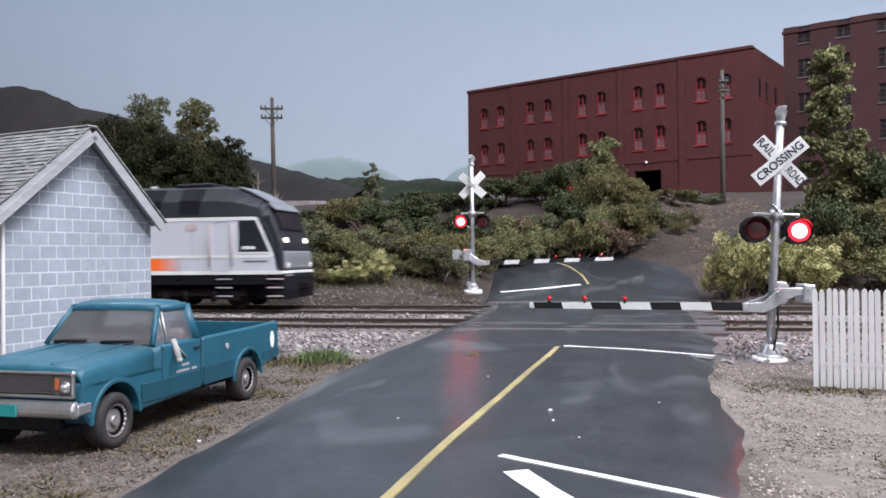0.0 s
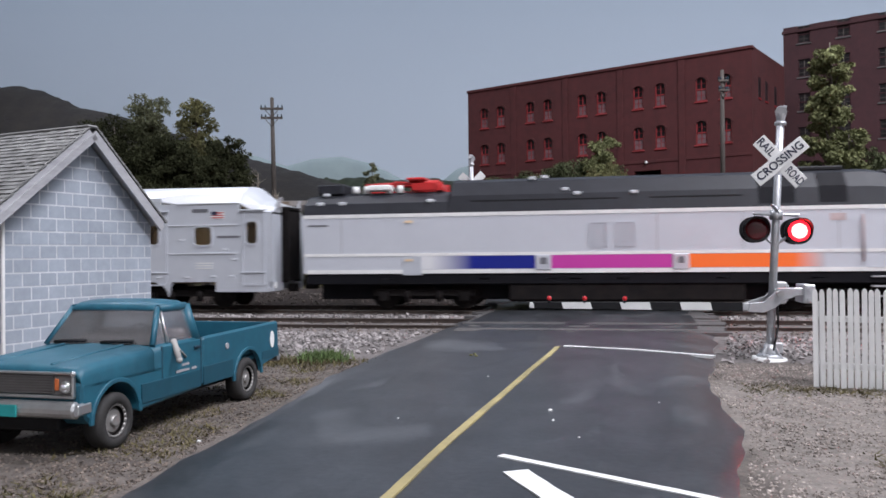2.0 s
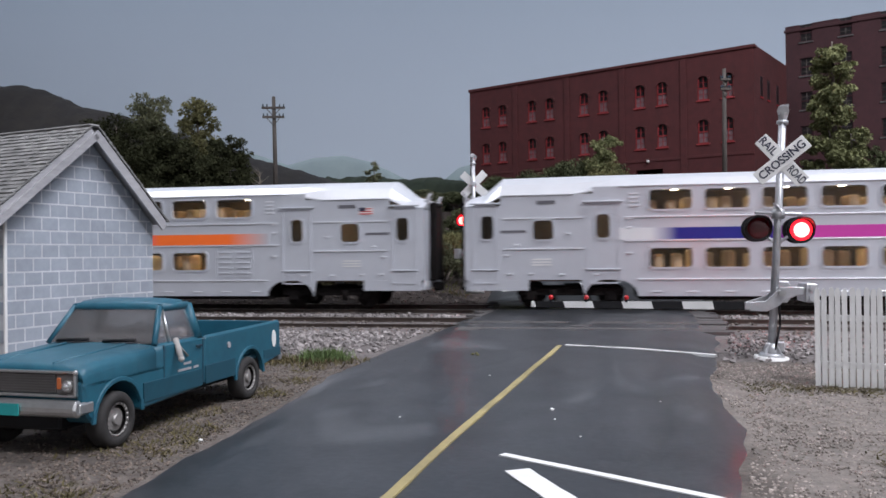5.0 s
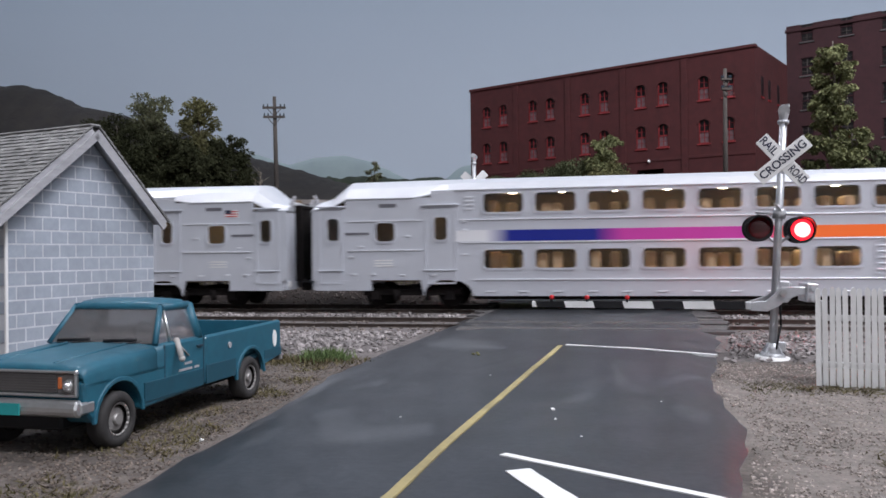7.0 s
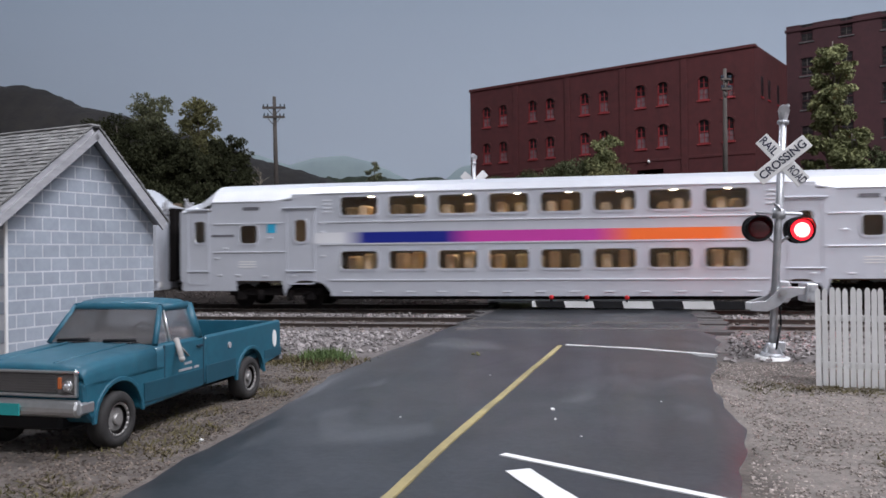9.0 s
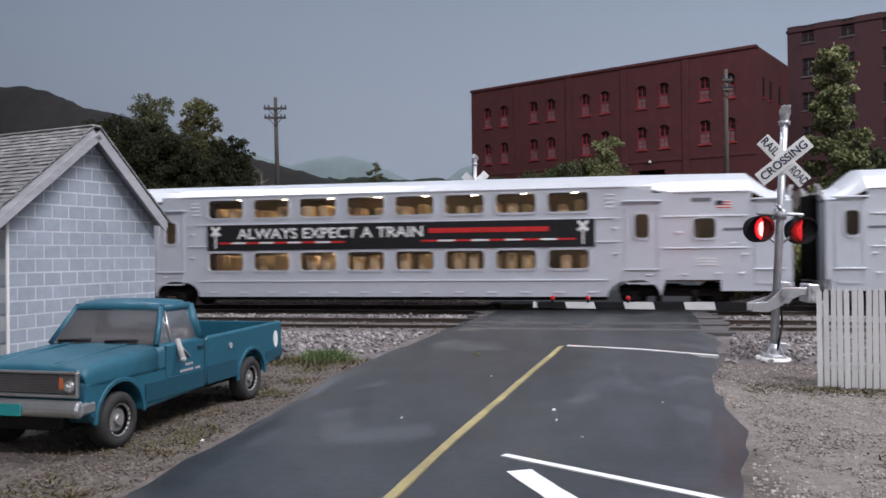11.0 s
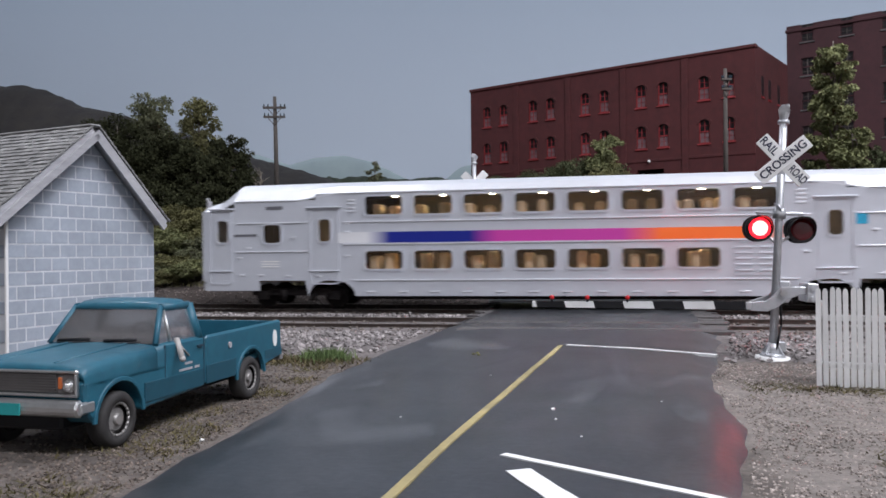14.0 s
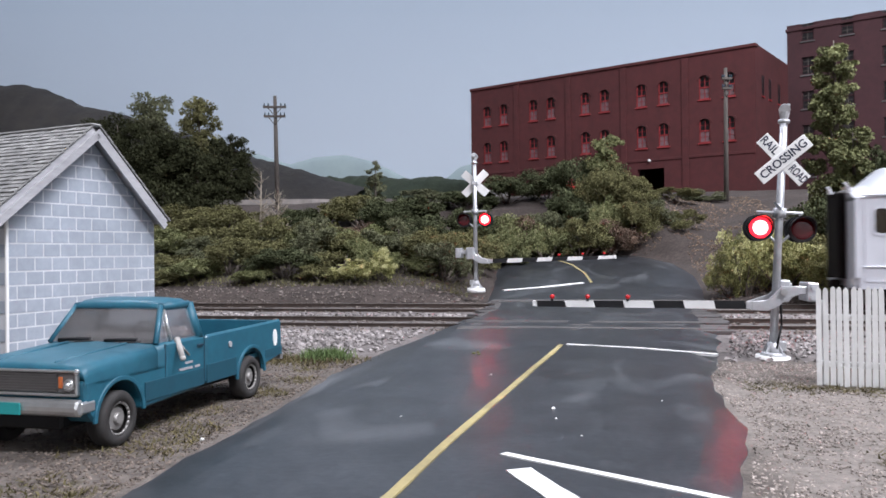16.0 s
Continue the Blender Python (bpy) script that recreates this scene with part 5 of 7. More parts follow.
    for s in (-1, 1):
        part("gutter", box(-h + 5.0, h - 5.0, min(s * 1.5, s * 1.57), max(s * 1.5, s * 1.57), 3.93, 3.97, 0.01), M["silverlit"], c)
        for e in (-1, 1):
            x0, x1 = sorted((e * (h - 1.25), e * (h - 3.6)))
            part("gutter", box(x0, x1, min(s * 1.5, s * 1.57), max(s * 1.5, s * 1.57), 3.71, 3.75, 0.01), M["silverlit"], c)
    # ends
    for e in (-1, 1):
        x0, x1 = sorted((e * h, e * (h - 0.1)))
        bm = box(x0, x1, -1.44, -0.5, 0.62, 3.4)
        box(x0, x1, 0.5, 1.44, 0.62, 3.4, bm=bm)
        box(x0, x1, -0.5, 0.5, 2.9, 3.4, bm=bm)
        end = part("end_wall", bm, M["silver"], c, "silver end wall")
        x0, x1 = sorted((e * (h + 0.24), e * (h - 0.02)))
        bm = bmesh.new()
        for y in (-0.62, 0.5):
            box(x0, x1, y, y + 0.12, 0.9, 3.5, 0.02, bm=bm)
        box(x0, x1, -0.62, 0.62, 3.5, 3.62, 0.02, bm=bm)
        for k in range(5):
            box(x0 + 0.02 + 0.045 * k, x0 + 0.04 + 0.045 * k, -0.66, 0.66, 0.95, 3.58, bm=bm)
        part("diaphragm", bm, M["under"], c, "black folding end diaphragm")
        part("end_door", box(*sorted((e * (h - 0.03), e * (h - 0.07))), -0.48, 0.48, 0.9, 2.9), M["silver"], c)
        bm = box(*sorted((e * (h + 0.02), e * (h + 0.36))), -0.16, 0.16, 0.55, 0.85, 0.04)
        part("coupler", bm, M["under"], c)
        bm = bmesh.new()
        for y in (-0.95, 0.95):
            tube((e * (h - 0.1), y, 3.55), (e * (h + 0.12), y, 3.92), 0.05, n=8, bm=bm)
            box(*sorted((e * (h - 0.02), e * (h + 0.1))), y - 0.09, y + 0.09, 3.55, 3.8, 0.02, bm=bm)
        part("end_fitting", bm, M["trimgrey"], c)
        part("marker_lamp", box(*sorted((e * h, e * (h + 0.04))), -1.36, -1.18, 0.72, 0.92, 0.01), M["white"], c)
        bogie(c, e * (h - 3.45), (e * (h - 2.15), e * (h - 4.75)))
    part("underframe", box(-h + 5.6, h - 5.6, -1.35, 1.35, 0.30, 0.9, 0.05), M["under"], c, "black underfloor equipment")
    # inside: floors, partition, seats and lights
    bm = box(-h + 0.2, h - 0.2, -1.42, 1.42, 0.90, 0.97)
    box(-h + 5.1, h - 5.1, -1.42, 1.42, 2.36, 2.46, bm=bm)
    box(-h + 0.3, h - 0.3, 0.78, 0.84, 0.97, 3.9, bm=bm)
    box(-h + 5.3, h - 5.3, -1.3, 1.3, 3.90, 3.93, bm=bm)
    for e in (-1, 1):
        box(e * (h - 5.15) - 0.03, e * (h - 5.15) + 0.03, -1.42, 1.42, 0.97, 3.9, bm=bm)
    part("saloon", bm, M["interior"], c, "warm beige interior lining")
    seat = mesh_of("seat", box(-0.16, 0.16, -0.46, 0.46, 0.0, 0.66, 0.07, box(-0.08, 0.42, -0.46, 0.46, -0.12, 0.06, 0.04)), M["seat"])
    rng = random.Random(len(TRAIN) + 21)
    for z in (1.20, 2.90):
        for i in range(23):
            for y in (-0.85,):
                ob = new("seat", seat)
                ob.parent = c
                ob.matrix_basis = pose((-h + 6.15 + i * 0.585 + rng.uniform(-0.13, 0.13)) * K, (y + rng.uniform(-0.08, 0.4)) * K, (z + rng.uniform(-0.1, 0.06)) * K, 0, 0, 0 if i % 4 < 2 else 180)
    for z in (2.33, 3.885):
        for i in range(8):
            part("ceiling_light", box(-h + 6.75 + 1.71 * i, -h + 6.92 + 1.71 * i, -0.75, -0.61, z - 0.03, z, 0.008), M["cabinglow"], c, "warm glowing ceiling light")
    for e in (-1, 1):
        part("ceiling_light", box(e * (h - 3.6) - 0.12, e * (h - 3.6) + 0.12, -0.5, -0.36, 3.33, 3.36), M["cabinglow"], c)
    return c


def locomotive():
    """The origin lies under the blue field's end; nose towards +x."""
    L = thing("locomotive", label="silver and black passenger locomotive with blue, magenta and orange stripe", category="locomotive")
    Y = 1.48
    rear, cab = -8.29, 10.62
    # body
    for s in (-1, 1):
        y0, y1 = sorted((s * Y, s * (Y - 0.1)))
        wall = part("side_wall", box(rear, cab, y0, y1, 1.22, 3.22, 0.01), M["locograo"], L, "light silver-grey body side")
        z = lambda a, b, x0, x1, m, nm, lab="", out=0.014: part(nm, box(x0, x1, min(s * (Y - 0.01), s * (Y + out)), max(s * (Y - 0.01), s * (Y + out)), a, b), M[m], wall, lab)
        z(1.21, 1.34, rear + 0.15, 12.36, "white", "lower_line", "white line")
        z(1.80, 1.90, rear + 0.05, 12.05, "white", "upper_line", "white line")
        z(3.12, 3.24, rear, 11.42, "white", "roof_line", "white line")
        z(1.36, 1.79, -4.35, 8.6, "locostripe", "livery_stripe", "stripe from blue to magenta to orange", 0.01)
        for x in (-0.02, 4.32):
            bm = box(x - 0.26, x + 0.26, min(s * (Y - 0.01), s * (Y + 0.04)), max(s * (Y - 0.01), s * (Y + 0.04)), 1.30, 1.80, 0.02)
            part("side_step", bm, M["silver"], wall, "grey filler box")
            part("filler", box(x - 0.1, x + 0.12, min(s * Y, s * (Y + 0.055)), max(s * Y, s * (Y + 0.055)), 1.5, 1.72, 0.02), M["greyink"], wall)
        part("ladder_panel", box(-4.75, -4.1, min(s * (Y - 0.01), s * (Y + 0.02)), max(s * (Y - 0.01), s * (Y + 0.02)), 1.15, 1.78, 0.01), M["silver"], wall)
        for x in (-4.5,):
            part("latch", box(x - 0.16, x + 0.1, min(s * Y, s * (Y + 0.03)), max(s * Y, s * (Y + 0.03)), 2.92, 3.0), M["seat"], wall)
            part("latch", box(x - 0.16, x + 0.1, min(s * Y, s * (Y + 0.03)), max(s * Y, s * (Y + 0.03)), 1.62, 1.70), M["seat"], wall)
        for x0 in (1.46, 2.33):
            bm = ring(0.55, 0.72, 0.02, 0.04, s * (Y + 0.02), s * (Y - 0.01), x0 + 0.29, 2.45)
            for k in range(8):
                box(x0 + 0.02, x0 + 0.56, min(s * (Y - 0.01), s * (Y + 0.012)), max(s * (Y - 0.01), s * (Y + 0.012)), 2.12 + 0.085 * k, 2.16 + 0.085 * k, bm=bm)
            part("grille", bm, M["silver"], wall, "louvred grille")
        for x in (-6.9, 3.6, 6.2, 9.0):
            part("seam", box(x - 0.012, x + 0.012, min(s * (Y - 0.01), s * (Y + 0.006)), max(s * (Y - 0.01), s * (Y + 0.006)), 1.92, 3.1), M["trimgrey"], wall)
        bm = ring(0.66, 1.72, 0.05, 0.035, s * (Y + 0.02), s * (Y - 0.01), 10.12, 2.22)
        part("cab_door", bm, M["silver"], wall, "cab door outline")
        for x in (9.68, 10.55):
            part("grab_rail", tube((x, s * (Y + 0.06), 1.5), (x, s * (Y + 0.06), 2.95), 0.03, n=8), M["pinkrail"], wall, "pale pink grab rail")
        part("flag", box(8.75, 9.2, min(s * Y, s * (Y + 0.012)), max(s * Y, s * (Y + 0.012)), 2.78, 3.0), M["pinkrail"], wall, "small faded flag decal")
        part("number_bar", box(rear + 0.2, rear + 0.9, min(s * Y, s * (Y + 0.012)), max(s * Y, s * (Y + 0.012)), 2.84, 2.9), M["greyink"], wall, "dark bar for the number")
        # cab side with its window
        cs = part("cab_side", prism([(cab, 1.22), (12.22, 1.22), (12.05, 1.85), (11.42, 3.22), (cab, 3.22)], "y", y0, y1), M["locograo"], L, "silver cab side")
        part("cab_window", prism([(10.78, 2.0), (11.95, 2.0), (11.38, 3.12), (10.78, 3.12)], "y", s * (Y - 0.02), s * (Y + 0.012)), M["darkglass"], cs, "dark cab side window")
        part("cab_window_frame", prism([(10.72, 1.94), (12.02, 1.94), (11.97, 2.0), (10.78, 2.0)], "y", s * (Y - 0.02), s * (Y + 0.02)), M["white"], cs)
        part("window_backing", prism([(10.8, 2.02), (11.9, 2.02), (11.36, 3.1), (10.8, 3.1)], "y", s * (Y - 0.03), s * (Y - 0.06)), M["black"], cs)
        part("cab_edge", prism([(12.0, 1.85), (12.1, 1.85), (11.48, 3.22), (11.38, 3.22)], "y", s * (Y - 0.02), s * (Y + 0.016)), M["white"], cs, "white edge of the cab side")
        part("name_bar", box(10.95, 11.85, min(s * Y, s * (Y + 0.014)), max(s * Y, s * (Y + 0.014)), 1.64, 1.70), M["greyink"], cs, "dark bar for the railway's name")
        part("cab_chair", box(10.9, 11.4, min(s * Y, s * (Y + 0.02)), max(s * Y, s * (Y + 0.02)), 2.1, 2.2), M["white"], cs)
        # steps under the cab
        for xs in (10.2, 12.12):
            bm = bmesh.new()
            for k in range(3):
                box(xs - 0.28, xs + 0.28, min(s * (Y - 0.1), s * (Y + 0.04)), max(s * (Y - 0.1), s * (Y + 0.04)), 0.42 + 0.3 * k, 0.47 + 0.3 * k, 0.01, bm=bm)
            part("cab_step", bm, M["pinkrail"] if xs > 11 else M["trimgrey"], L, "entrance steps")
    part("end_wall", box(rear - 0.02, rear + 0.1, -Y + 0.11, Y - 0.11, 1.22, 3.22), M["locograo"], L)
    # roof
    def sec(q):
        _, sh, top = q
        return [(-Y, sh - 0.04), (-Y, sh), (-Y + 0.14, sh + (top - sh) * 0.5), (-0.95, top - 0.12), (-0.5, top), (0.5, top), (0.95, top - 0.12), (Y - 0.14, sh + (top - sh) * 0.5), (Y, sh), (Y, sh - 0.04)]
    part("roof", loft([(rear, 3.22, 3.95), (-7.4, 3.22, 4.02), (-3.2, 3.22, 4.02), (-3.1, 3.22, 4.40), (9.9, 3.22, 4.42), (10.5, 3.22, 4.34), (11.0, 3.22, 4.14), (11.45, 3.2, 3.92)], sec), M["locoroof"], L, "dark grey rounded roof")
    part("windscreen", prism([(11.94, 3.46), (12.19, 2.78), (12.23, 2.80), (11.98, 3.48)], "y", -1.05, 1.05), M["windowdark"], L, "raked dark windscreen")
    part("nose", loft([(11.40, 3.2, 3.90), (11.75, 2.95, 3.76), (11.92, 2.6, 3.50), (12.05, 2.3, 3.12), (12.17, 2.0, 2.72)], sec, smooth=True), M["locoroof"], L)
    part("roof_crown", prism([(10.5, 4.32), (11.0, 4.13), (11.75, 3.74), (11.75, 3.79), (11.0, 4.19), (10.5, 4.38)], "y", -0.8, 0.8, bevel=0.01), M["greyfront"], L, "silver-grey sloping roof crown over the cab")
    bm = bmesh.new()
    for y0, y1, w in ((-Y, Y, 1),):
        prism([(12.05, 1.22), (12.42, 1.28), (12.40, 1.9), (12.32, 2.35), (12.18, 2.78), (11.95, 3.36), (11.45, 3.18), (12.07, 1.85)], "y", -Y + 0.03, Y - 0.03, bm=bm, bevel=0.06)
    part("nose", bm, M["locoroof"], L, "dark grey sloping cab front")
    part("nose_panel", prism([(12.30, 1.36), (12.47, 1.40), (12.46, 1.86), (12.42, 2.02), (12.28, 2.02)], "y", -Y + 0.16, Y - 0.16, bevel=0.04), M["greyfront"], L, "silver-grey lower nose panel")
    part("brow", prism([(11.74, 3.70), (12.04, 3.46), (12.07, 3.51), (11.78, 3.77)], "y", -1.1, 1.1, bevel=0.015), M["greyfront"], L, "silver-grey brow over the windscreen")
    for y in (-1.0, 1.0):
        part("headlight", tube((12.26, y * 0.95, 2.40), (12.37, y * 0.95, 2.42), 0.085, n=14), M["headlight"], L, "lit white headlight")
        part("headlight", tube((12.42, y * 1.1, 1.52), (12.51, y * 1.1, 1.52), 0.085, n=14), M["white"], L, "white marker lamp")
    part("white_nose_line", box(12.2, 12.46, -Y + 0.02, Y - 0.02, 1.22, 1.33, 0.02), M["white"], L)
    bm = prism([(11.9, 0.5), (12.45, 0.3), (12.55, 0.62), (12.45, 1.2), (11.9, 1.2)], "y", -1.4, 1.4, bevel=0.05)
    part("pilot", bm, M["locoblack"], L, "black pilot plate")
    part("coupler", box(12.5, 12.9, -0.16, 0.16, 0.65, 0.92, 0.04), M["under"], L)
    part("grab_rail", tube((12.45, -1.3, 1.16), (12.7, -1.3, 1.18), 0.025, n=6), M["trimgrey"], L)
    part("coupler", box(rear - 0.45, rear, -0.16, 0.16, 0.65, 0.92, 0.04), M["under"], L)
    # roof equipment
    for x0, x1, m in ((6.69, 7.76, "under"), (8.46, 9.28, "under"), (-2.4, 2.4, "locoblack"), (3.4, 6.2, "locoblack")):
        for s in (-1, 1):
            if m == "under":
                bm = bmesh.new()
                prism([(s * (Y - 0.02), 3.34), (s * (Y - 0.14), 3.86), (s * 0.98, 4.30), (s * 0.9, 4.2), (s * (Y - 0.2), 3.4)], "x", x0, x1, bm=bm)
                part("radiator_grille", bm, M["locoblack"], L, "dark square radiator intake")
            else:
                part("roof_seam", box(x0, x1, min(s * 1.36, s * 1.40), max(s * 1.36, s * 1.40), 3.60, 3.64), M["black"], L)
    bm = box(7.9, 9.4, -0.6, 0.6, 4.38, 4.55, 0.05)
    part("exhaust", bm, M["black"], L, "black exhaust stack")
    for x, y, zz in ((0.7, -1.2, 3.95), (1.1, -1.3, 3.8), (2.9, -1.3, 3.8), (-0.4, -0.9, 4.36), (0.0, -0.6, 4.42), (-7.7, -1.3, 3.62), (-6.9, -1.3, 3.62), (-3.8, -1.3, 3.66), (-7.6, -0.9, 3.96), (7.0, -0.5, 4.42)):
        part("roof_fitting", box(x - 0.12, x + 0.12, y - 0.1, y + 0.04, zz - 0.05, zz + 0.06, 0.02), M["silverlit"], L, "small pale roof fitting")
    part("equipment_box", box(-7.95, -7.0, -0.9, 0.9, 3.98, 4.34, 0.04), M["locoroof"], L)
    # folded pantograph
    p = part("pantograph", box(-6.5, -3.7, -0.12, 0.12, 4.04, 4.10, 0.02), M["panto"], L, "folded red pantograph with silver insulators")
    bm = tube((-6.3, -0.5, 4.30), (-3.7, -0.35, 4.40), 0.06, n=8)
    tube((-6.3, 0.5, 4.30), (-3.7, 0.35, 4.40), 0.06, n=8, bm=bm)
    tube((-5.2, -0.75, 4.36), (-4.1, -0.55, 4.30), 0.05, n=8, bm=bm)
    tube((-5.2, 0.75, 4.36), (-4.1, 0.55, 4.30), 0.05, n=8, bm=bm)
    box(-4.75, -4.1, -0.85, 0.85, 4.42, 4.52, 0.03, bm=bm)
    for y in (-0.75, 0.65):
        box(-4.6, -3.5, y, y + 0.1, 4.06, 4.36, 0.03, bm=bm)
    box(-3.75, -3.55, -0.8, 0.8, 4.04, 4.30, 0.03, bm=bm)
    part("arm", bm, M["panto"], p)
    for x in (-6.6, -6.2, -5.4, -5.0):
        part("insulator", tube((x, -0.7, 4.0), (x, -0.7, 4.26), 0.14, 0.1, 10), M["white"], p, "pale insulator")
    part("contact_shoe", box(-6.1, -5.3, -0.95, -0.4, 4.08, 4.28, 0.04), M["white"], p)
    # underframe
    part("sill", box(rear + 0.1, 12.3, -1.44, 1.44, 0.84, 1.215, 0.03), M["locoblack"], L, "black side sill")
    part("belly", box(rear + 0.4, 12.0, -0.68, 0.68, 0.3, 0.97, 0.03), M["locoblack"], L)
    bm = box(-1.2, 6.3, -1.38, 1.38, 0.26, 0.95, 0.08)
    part("fuel_tank", bm, M["under"], L, "black underfloor tank")
    for x in (-5.3, -2.0, 0.3, 1.0, 2.5, 5.6, 8.4):
        part("underframe_fitting", box(x - 0.22, x + 0.22, -1.44, -1.38, 0.98, 1.06, 0.02), M["trimgrey"], L)
    bogie(L, -4.1, (-5.5, -2.7), 0.5)
    bogie(L, 9.15, (7.8, 10.5), 0.5)
    return L


TRAIN.append((locomotive(), -6.98 - 1.5 * 10.73))
FRONT1 = 2.50 - 3.3 * 10.73
PITCHES = 26.4
for i, (kind, label) in enumerate(((dict(), "silver two-level coach with blue, magenta and orange stripe"),
                                   (dict(louvre=True), "silver two-level coach with colour stripe and louvred panel"),
                                   (dict(stickers=(3.45,)), "silver two-level coach with colour stripe and one blue sticker"),
                                   (dict(stickers=(3.45,), banner=True), "silver two-level coach with black railway safety banner"),
                                   (dict(stickers=(LEN - 3.78,), louvre=True, blind=True), "last silver two-level coach with colour stripe and blue sticker"))):
    TRAIN.append((coach(kind, label), FRONT1 - i * PITCHES - LEN / 2 + (0.42 if i == 0 else 0)))


# ---- pickup truck ----
def pickup():
    """Origin on the ground amid the axles; front towards local +x, the driver's side is +y."""
    p = thing("pickup_truck", -6.32, 10.21, -0.40, -93.4, "teal pickup truck with chrome front parked on the verge", "pickup truck")
    fa, ra, hw = 1.61, -1.61, 0.87
    arch = lambda x, r, z: [(x + r * math.cos(radians(a)), z + r * math.sin(radians(a))) for a in range(0, 181, 15)]
    front = [(2.20, 0.58), (2.22, 0.86), (0.86, 0.86), (-0.26, 0.86), (-0.26, 0.42)] + arch(fa, 0.43, 0.36)[::-1] + [(2.15, 0.46)]
    body = part("body", prism(front, "y", -hw, hw, bevel=0.03), M["teal"], p, "teal painted front body")

    def shoulder(q):
        # rounded fender tops with a slightly crowned middle
        _, z, w, soft = q
        half = [(w, 0.80), (w, z - soft), (w - soft * 0.12, z - soft * 0.55), (w - soft * 0.42, z - soft * 0.16), (w - soft, z), (w * 0.55, z + 0.022), (w * 0.50, z + 0.012), (0.12, z + 0.030)]
        return [(-y, zz) for y, zz in half] + half[::-1]

    part("hood", loft([(2.16, 0.86, hw - 0.02, 0.05), (2.225, 0.94, hw - 0.005, 0.08), (2.21, 0.995, hw - 0.01, 0.10), (2.14, 1.03, hw, 0.12), (1.9, 1.055, hw, 0.13), (1.4, 1.08, hw, 0.13), (0.86, 1.105, hw, 0.11)], shoulder, smooth=True), M["teal"], p, "teal bonnet with rounded fenders")
    part("cowl", loft([(0.86, 1.10, hw, 0.09), (0.3, 1.125, hw, 0.05), (-0.26, 1.125, hw, 0.05)], shoulder, smooth=True), M["teal"], p, "teal belt of the cab")
    for s in (-1, 1):
        part("hood_crease", tube((2.12, s * 0.40, 1.045), (0.9, s * 0.44, 1.13), 0.018, n=6), M["teal"], p)
        for ax in (fa, ra):
            ring_in, ring_out = arch(ax, 0.42, 0.36), arch(ax, 0.475, 0.36)
            part("fender_flare", prism(ring_out + ring_in[::-1], "y", s * (hw - 0.02), s * (hw + 0.022), bevel=0.008), M["teal"], p)
        part("inner_arch", box(fa - 0.42, fa + 0.42, min(s * 0.45, s * 0.50), max(s * 0.45, s * 0.50), 0.34, 0.80), M["black"], p, "black inner wheel arch")
        # doors
        door = part("door", box(-0.22, 0.68, min(s * (hw - 0.01), s * (hw + 0.010)), max(s * (hw - 0.01), s * (hw + 0.010)), 0.47, 1.10, 0.01), M["teal"], p, "teal door with pale lettering bars")
        seam = box(-0.245, -0.228, min(s * (hw - 0.01), s * (hw + 0.004)), max(s * (hw - 0.01), s * (hw + 0.004)), 0.47, 1.10)
        box(0.688, 0.702, min(s * (hw - 0.01), s * (hw + 0.004)), max(s * (hw - 0.01), s * (hw + 0.004)), 0.47, 1.10, bm=seam)
        part("door_seam", seam, M["tealdark"], p, "dark door gap")
        part("door_handle", box(-0.17, -0.04, min(s * hw, s * (hw + 0.04)), max(s * hw, s * (hw + 0.04)), 0.99, 1.02, 0.008), M["tealdark"], door)
        for z, a, b in ((0.80, 0.08, 0.26), (0.725, -0.10, 0.02), (0.725, 0.08, 0.40)):
            part("lettering_bar", box(a, b, min(s * hw, s * (hw + 0.016)), max(s * hw, s * (hw + 0.016)), z - 0.016, z + 0.016), M["trimgrey"], door, "illegible lettering as plain bars")
        bm = tube((0.40, s * (hw - 0.02), 1.15), (0.50, s * (hw + 0.13), 0.90), 0.040, n=8)
        ball((0.50, s * (hw + 0.13), 0.90), 0.042, bm)
        tube((0.40, s * (hw - 0.02), 1.12), (0.18, s * (hw + 0.03), 0.90), 0.014, n=6, bm=bm)
        part("mirror", bm, M["palewall"], door, "pale wing mirror on an arm")
    # cab
    bm = loft([(-0.26, 1.52, 1.58, 0.66), (-0.22, 1.54, 1.62, 0.68), (-0.10, 1.56, 1.665, 0.695), (0.15, 1.57, 1.685, 0.695), (0.38, 1.565, 1.665, 0.68), (0.47, 1.555, 1.63, 0.66), (0.51, 1.55, 1.58, 0.64)],
              lambda q: [(-q[3], q[1]), (-q[3] + 0.02, q[1] + (q[2] - q[1]) * 0.45), (-q[3] + 0.09, q[1] + (q[2] - q[1]) * 0.82), (-0.35, q[2]), (0.35, q[2]), (q[3] - 0.09, q[1] + (q[2] - q[1]) * 0.82), (q[3] - 0.02, q[1] + (q[2] - q[1]) * 0.45), (q[3], q[1])], smooth=True)
    part("cab_roof", bm, M["teal"], p, "teal cab roof")
    for s in (-1, 1):
        bm = tube((0.80, s * 0.80, 1.11), (0.46, s * 0.65, 1.58), 0.038, n=8)
        tube((-0.19, s * 0.81, 1.10), (-0.17, s * 0.66, 1.58), 0.075, n=8, bm=bm)
        tube((0.46, s * 0.65, 1.565), (-0.17, s * 0.665, 1.565), 0.055, n=8, bm=bm)
        part("pillar", bm, M["teal"], p)
        part("vent_bar", tube((0.50, s * 0.83, 1.13), (0.43, s * 0.67, 1.56), 0.018, n=6), M["chrome"], p)
        g = part("side_window", bmesh.new(), M["glass"], p, "side window glass")
        bm = bmesh.new()
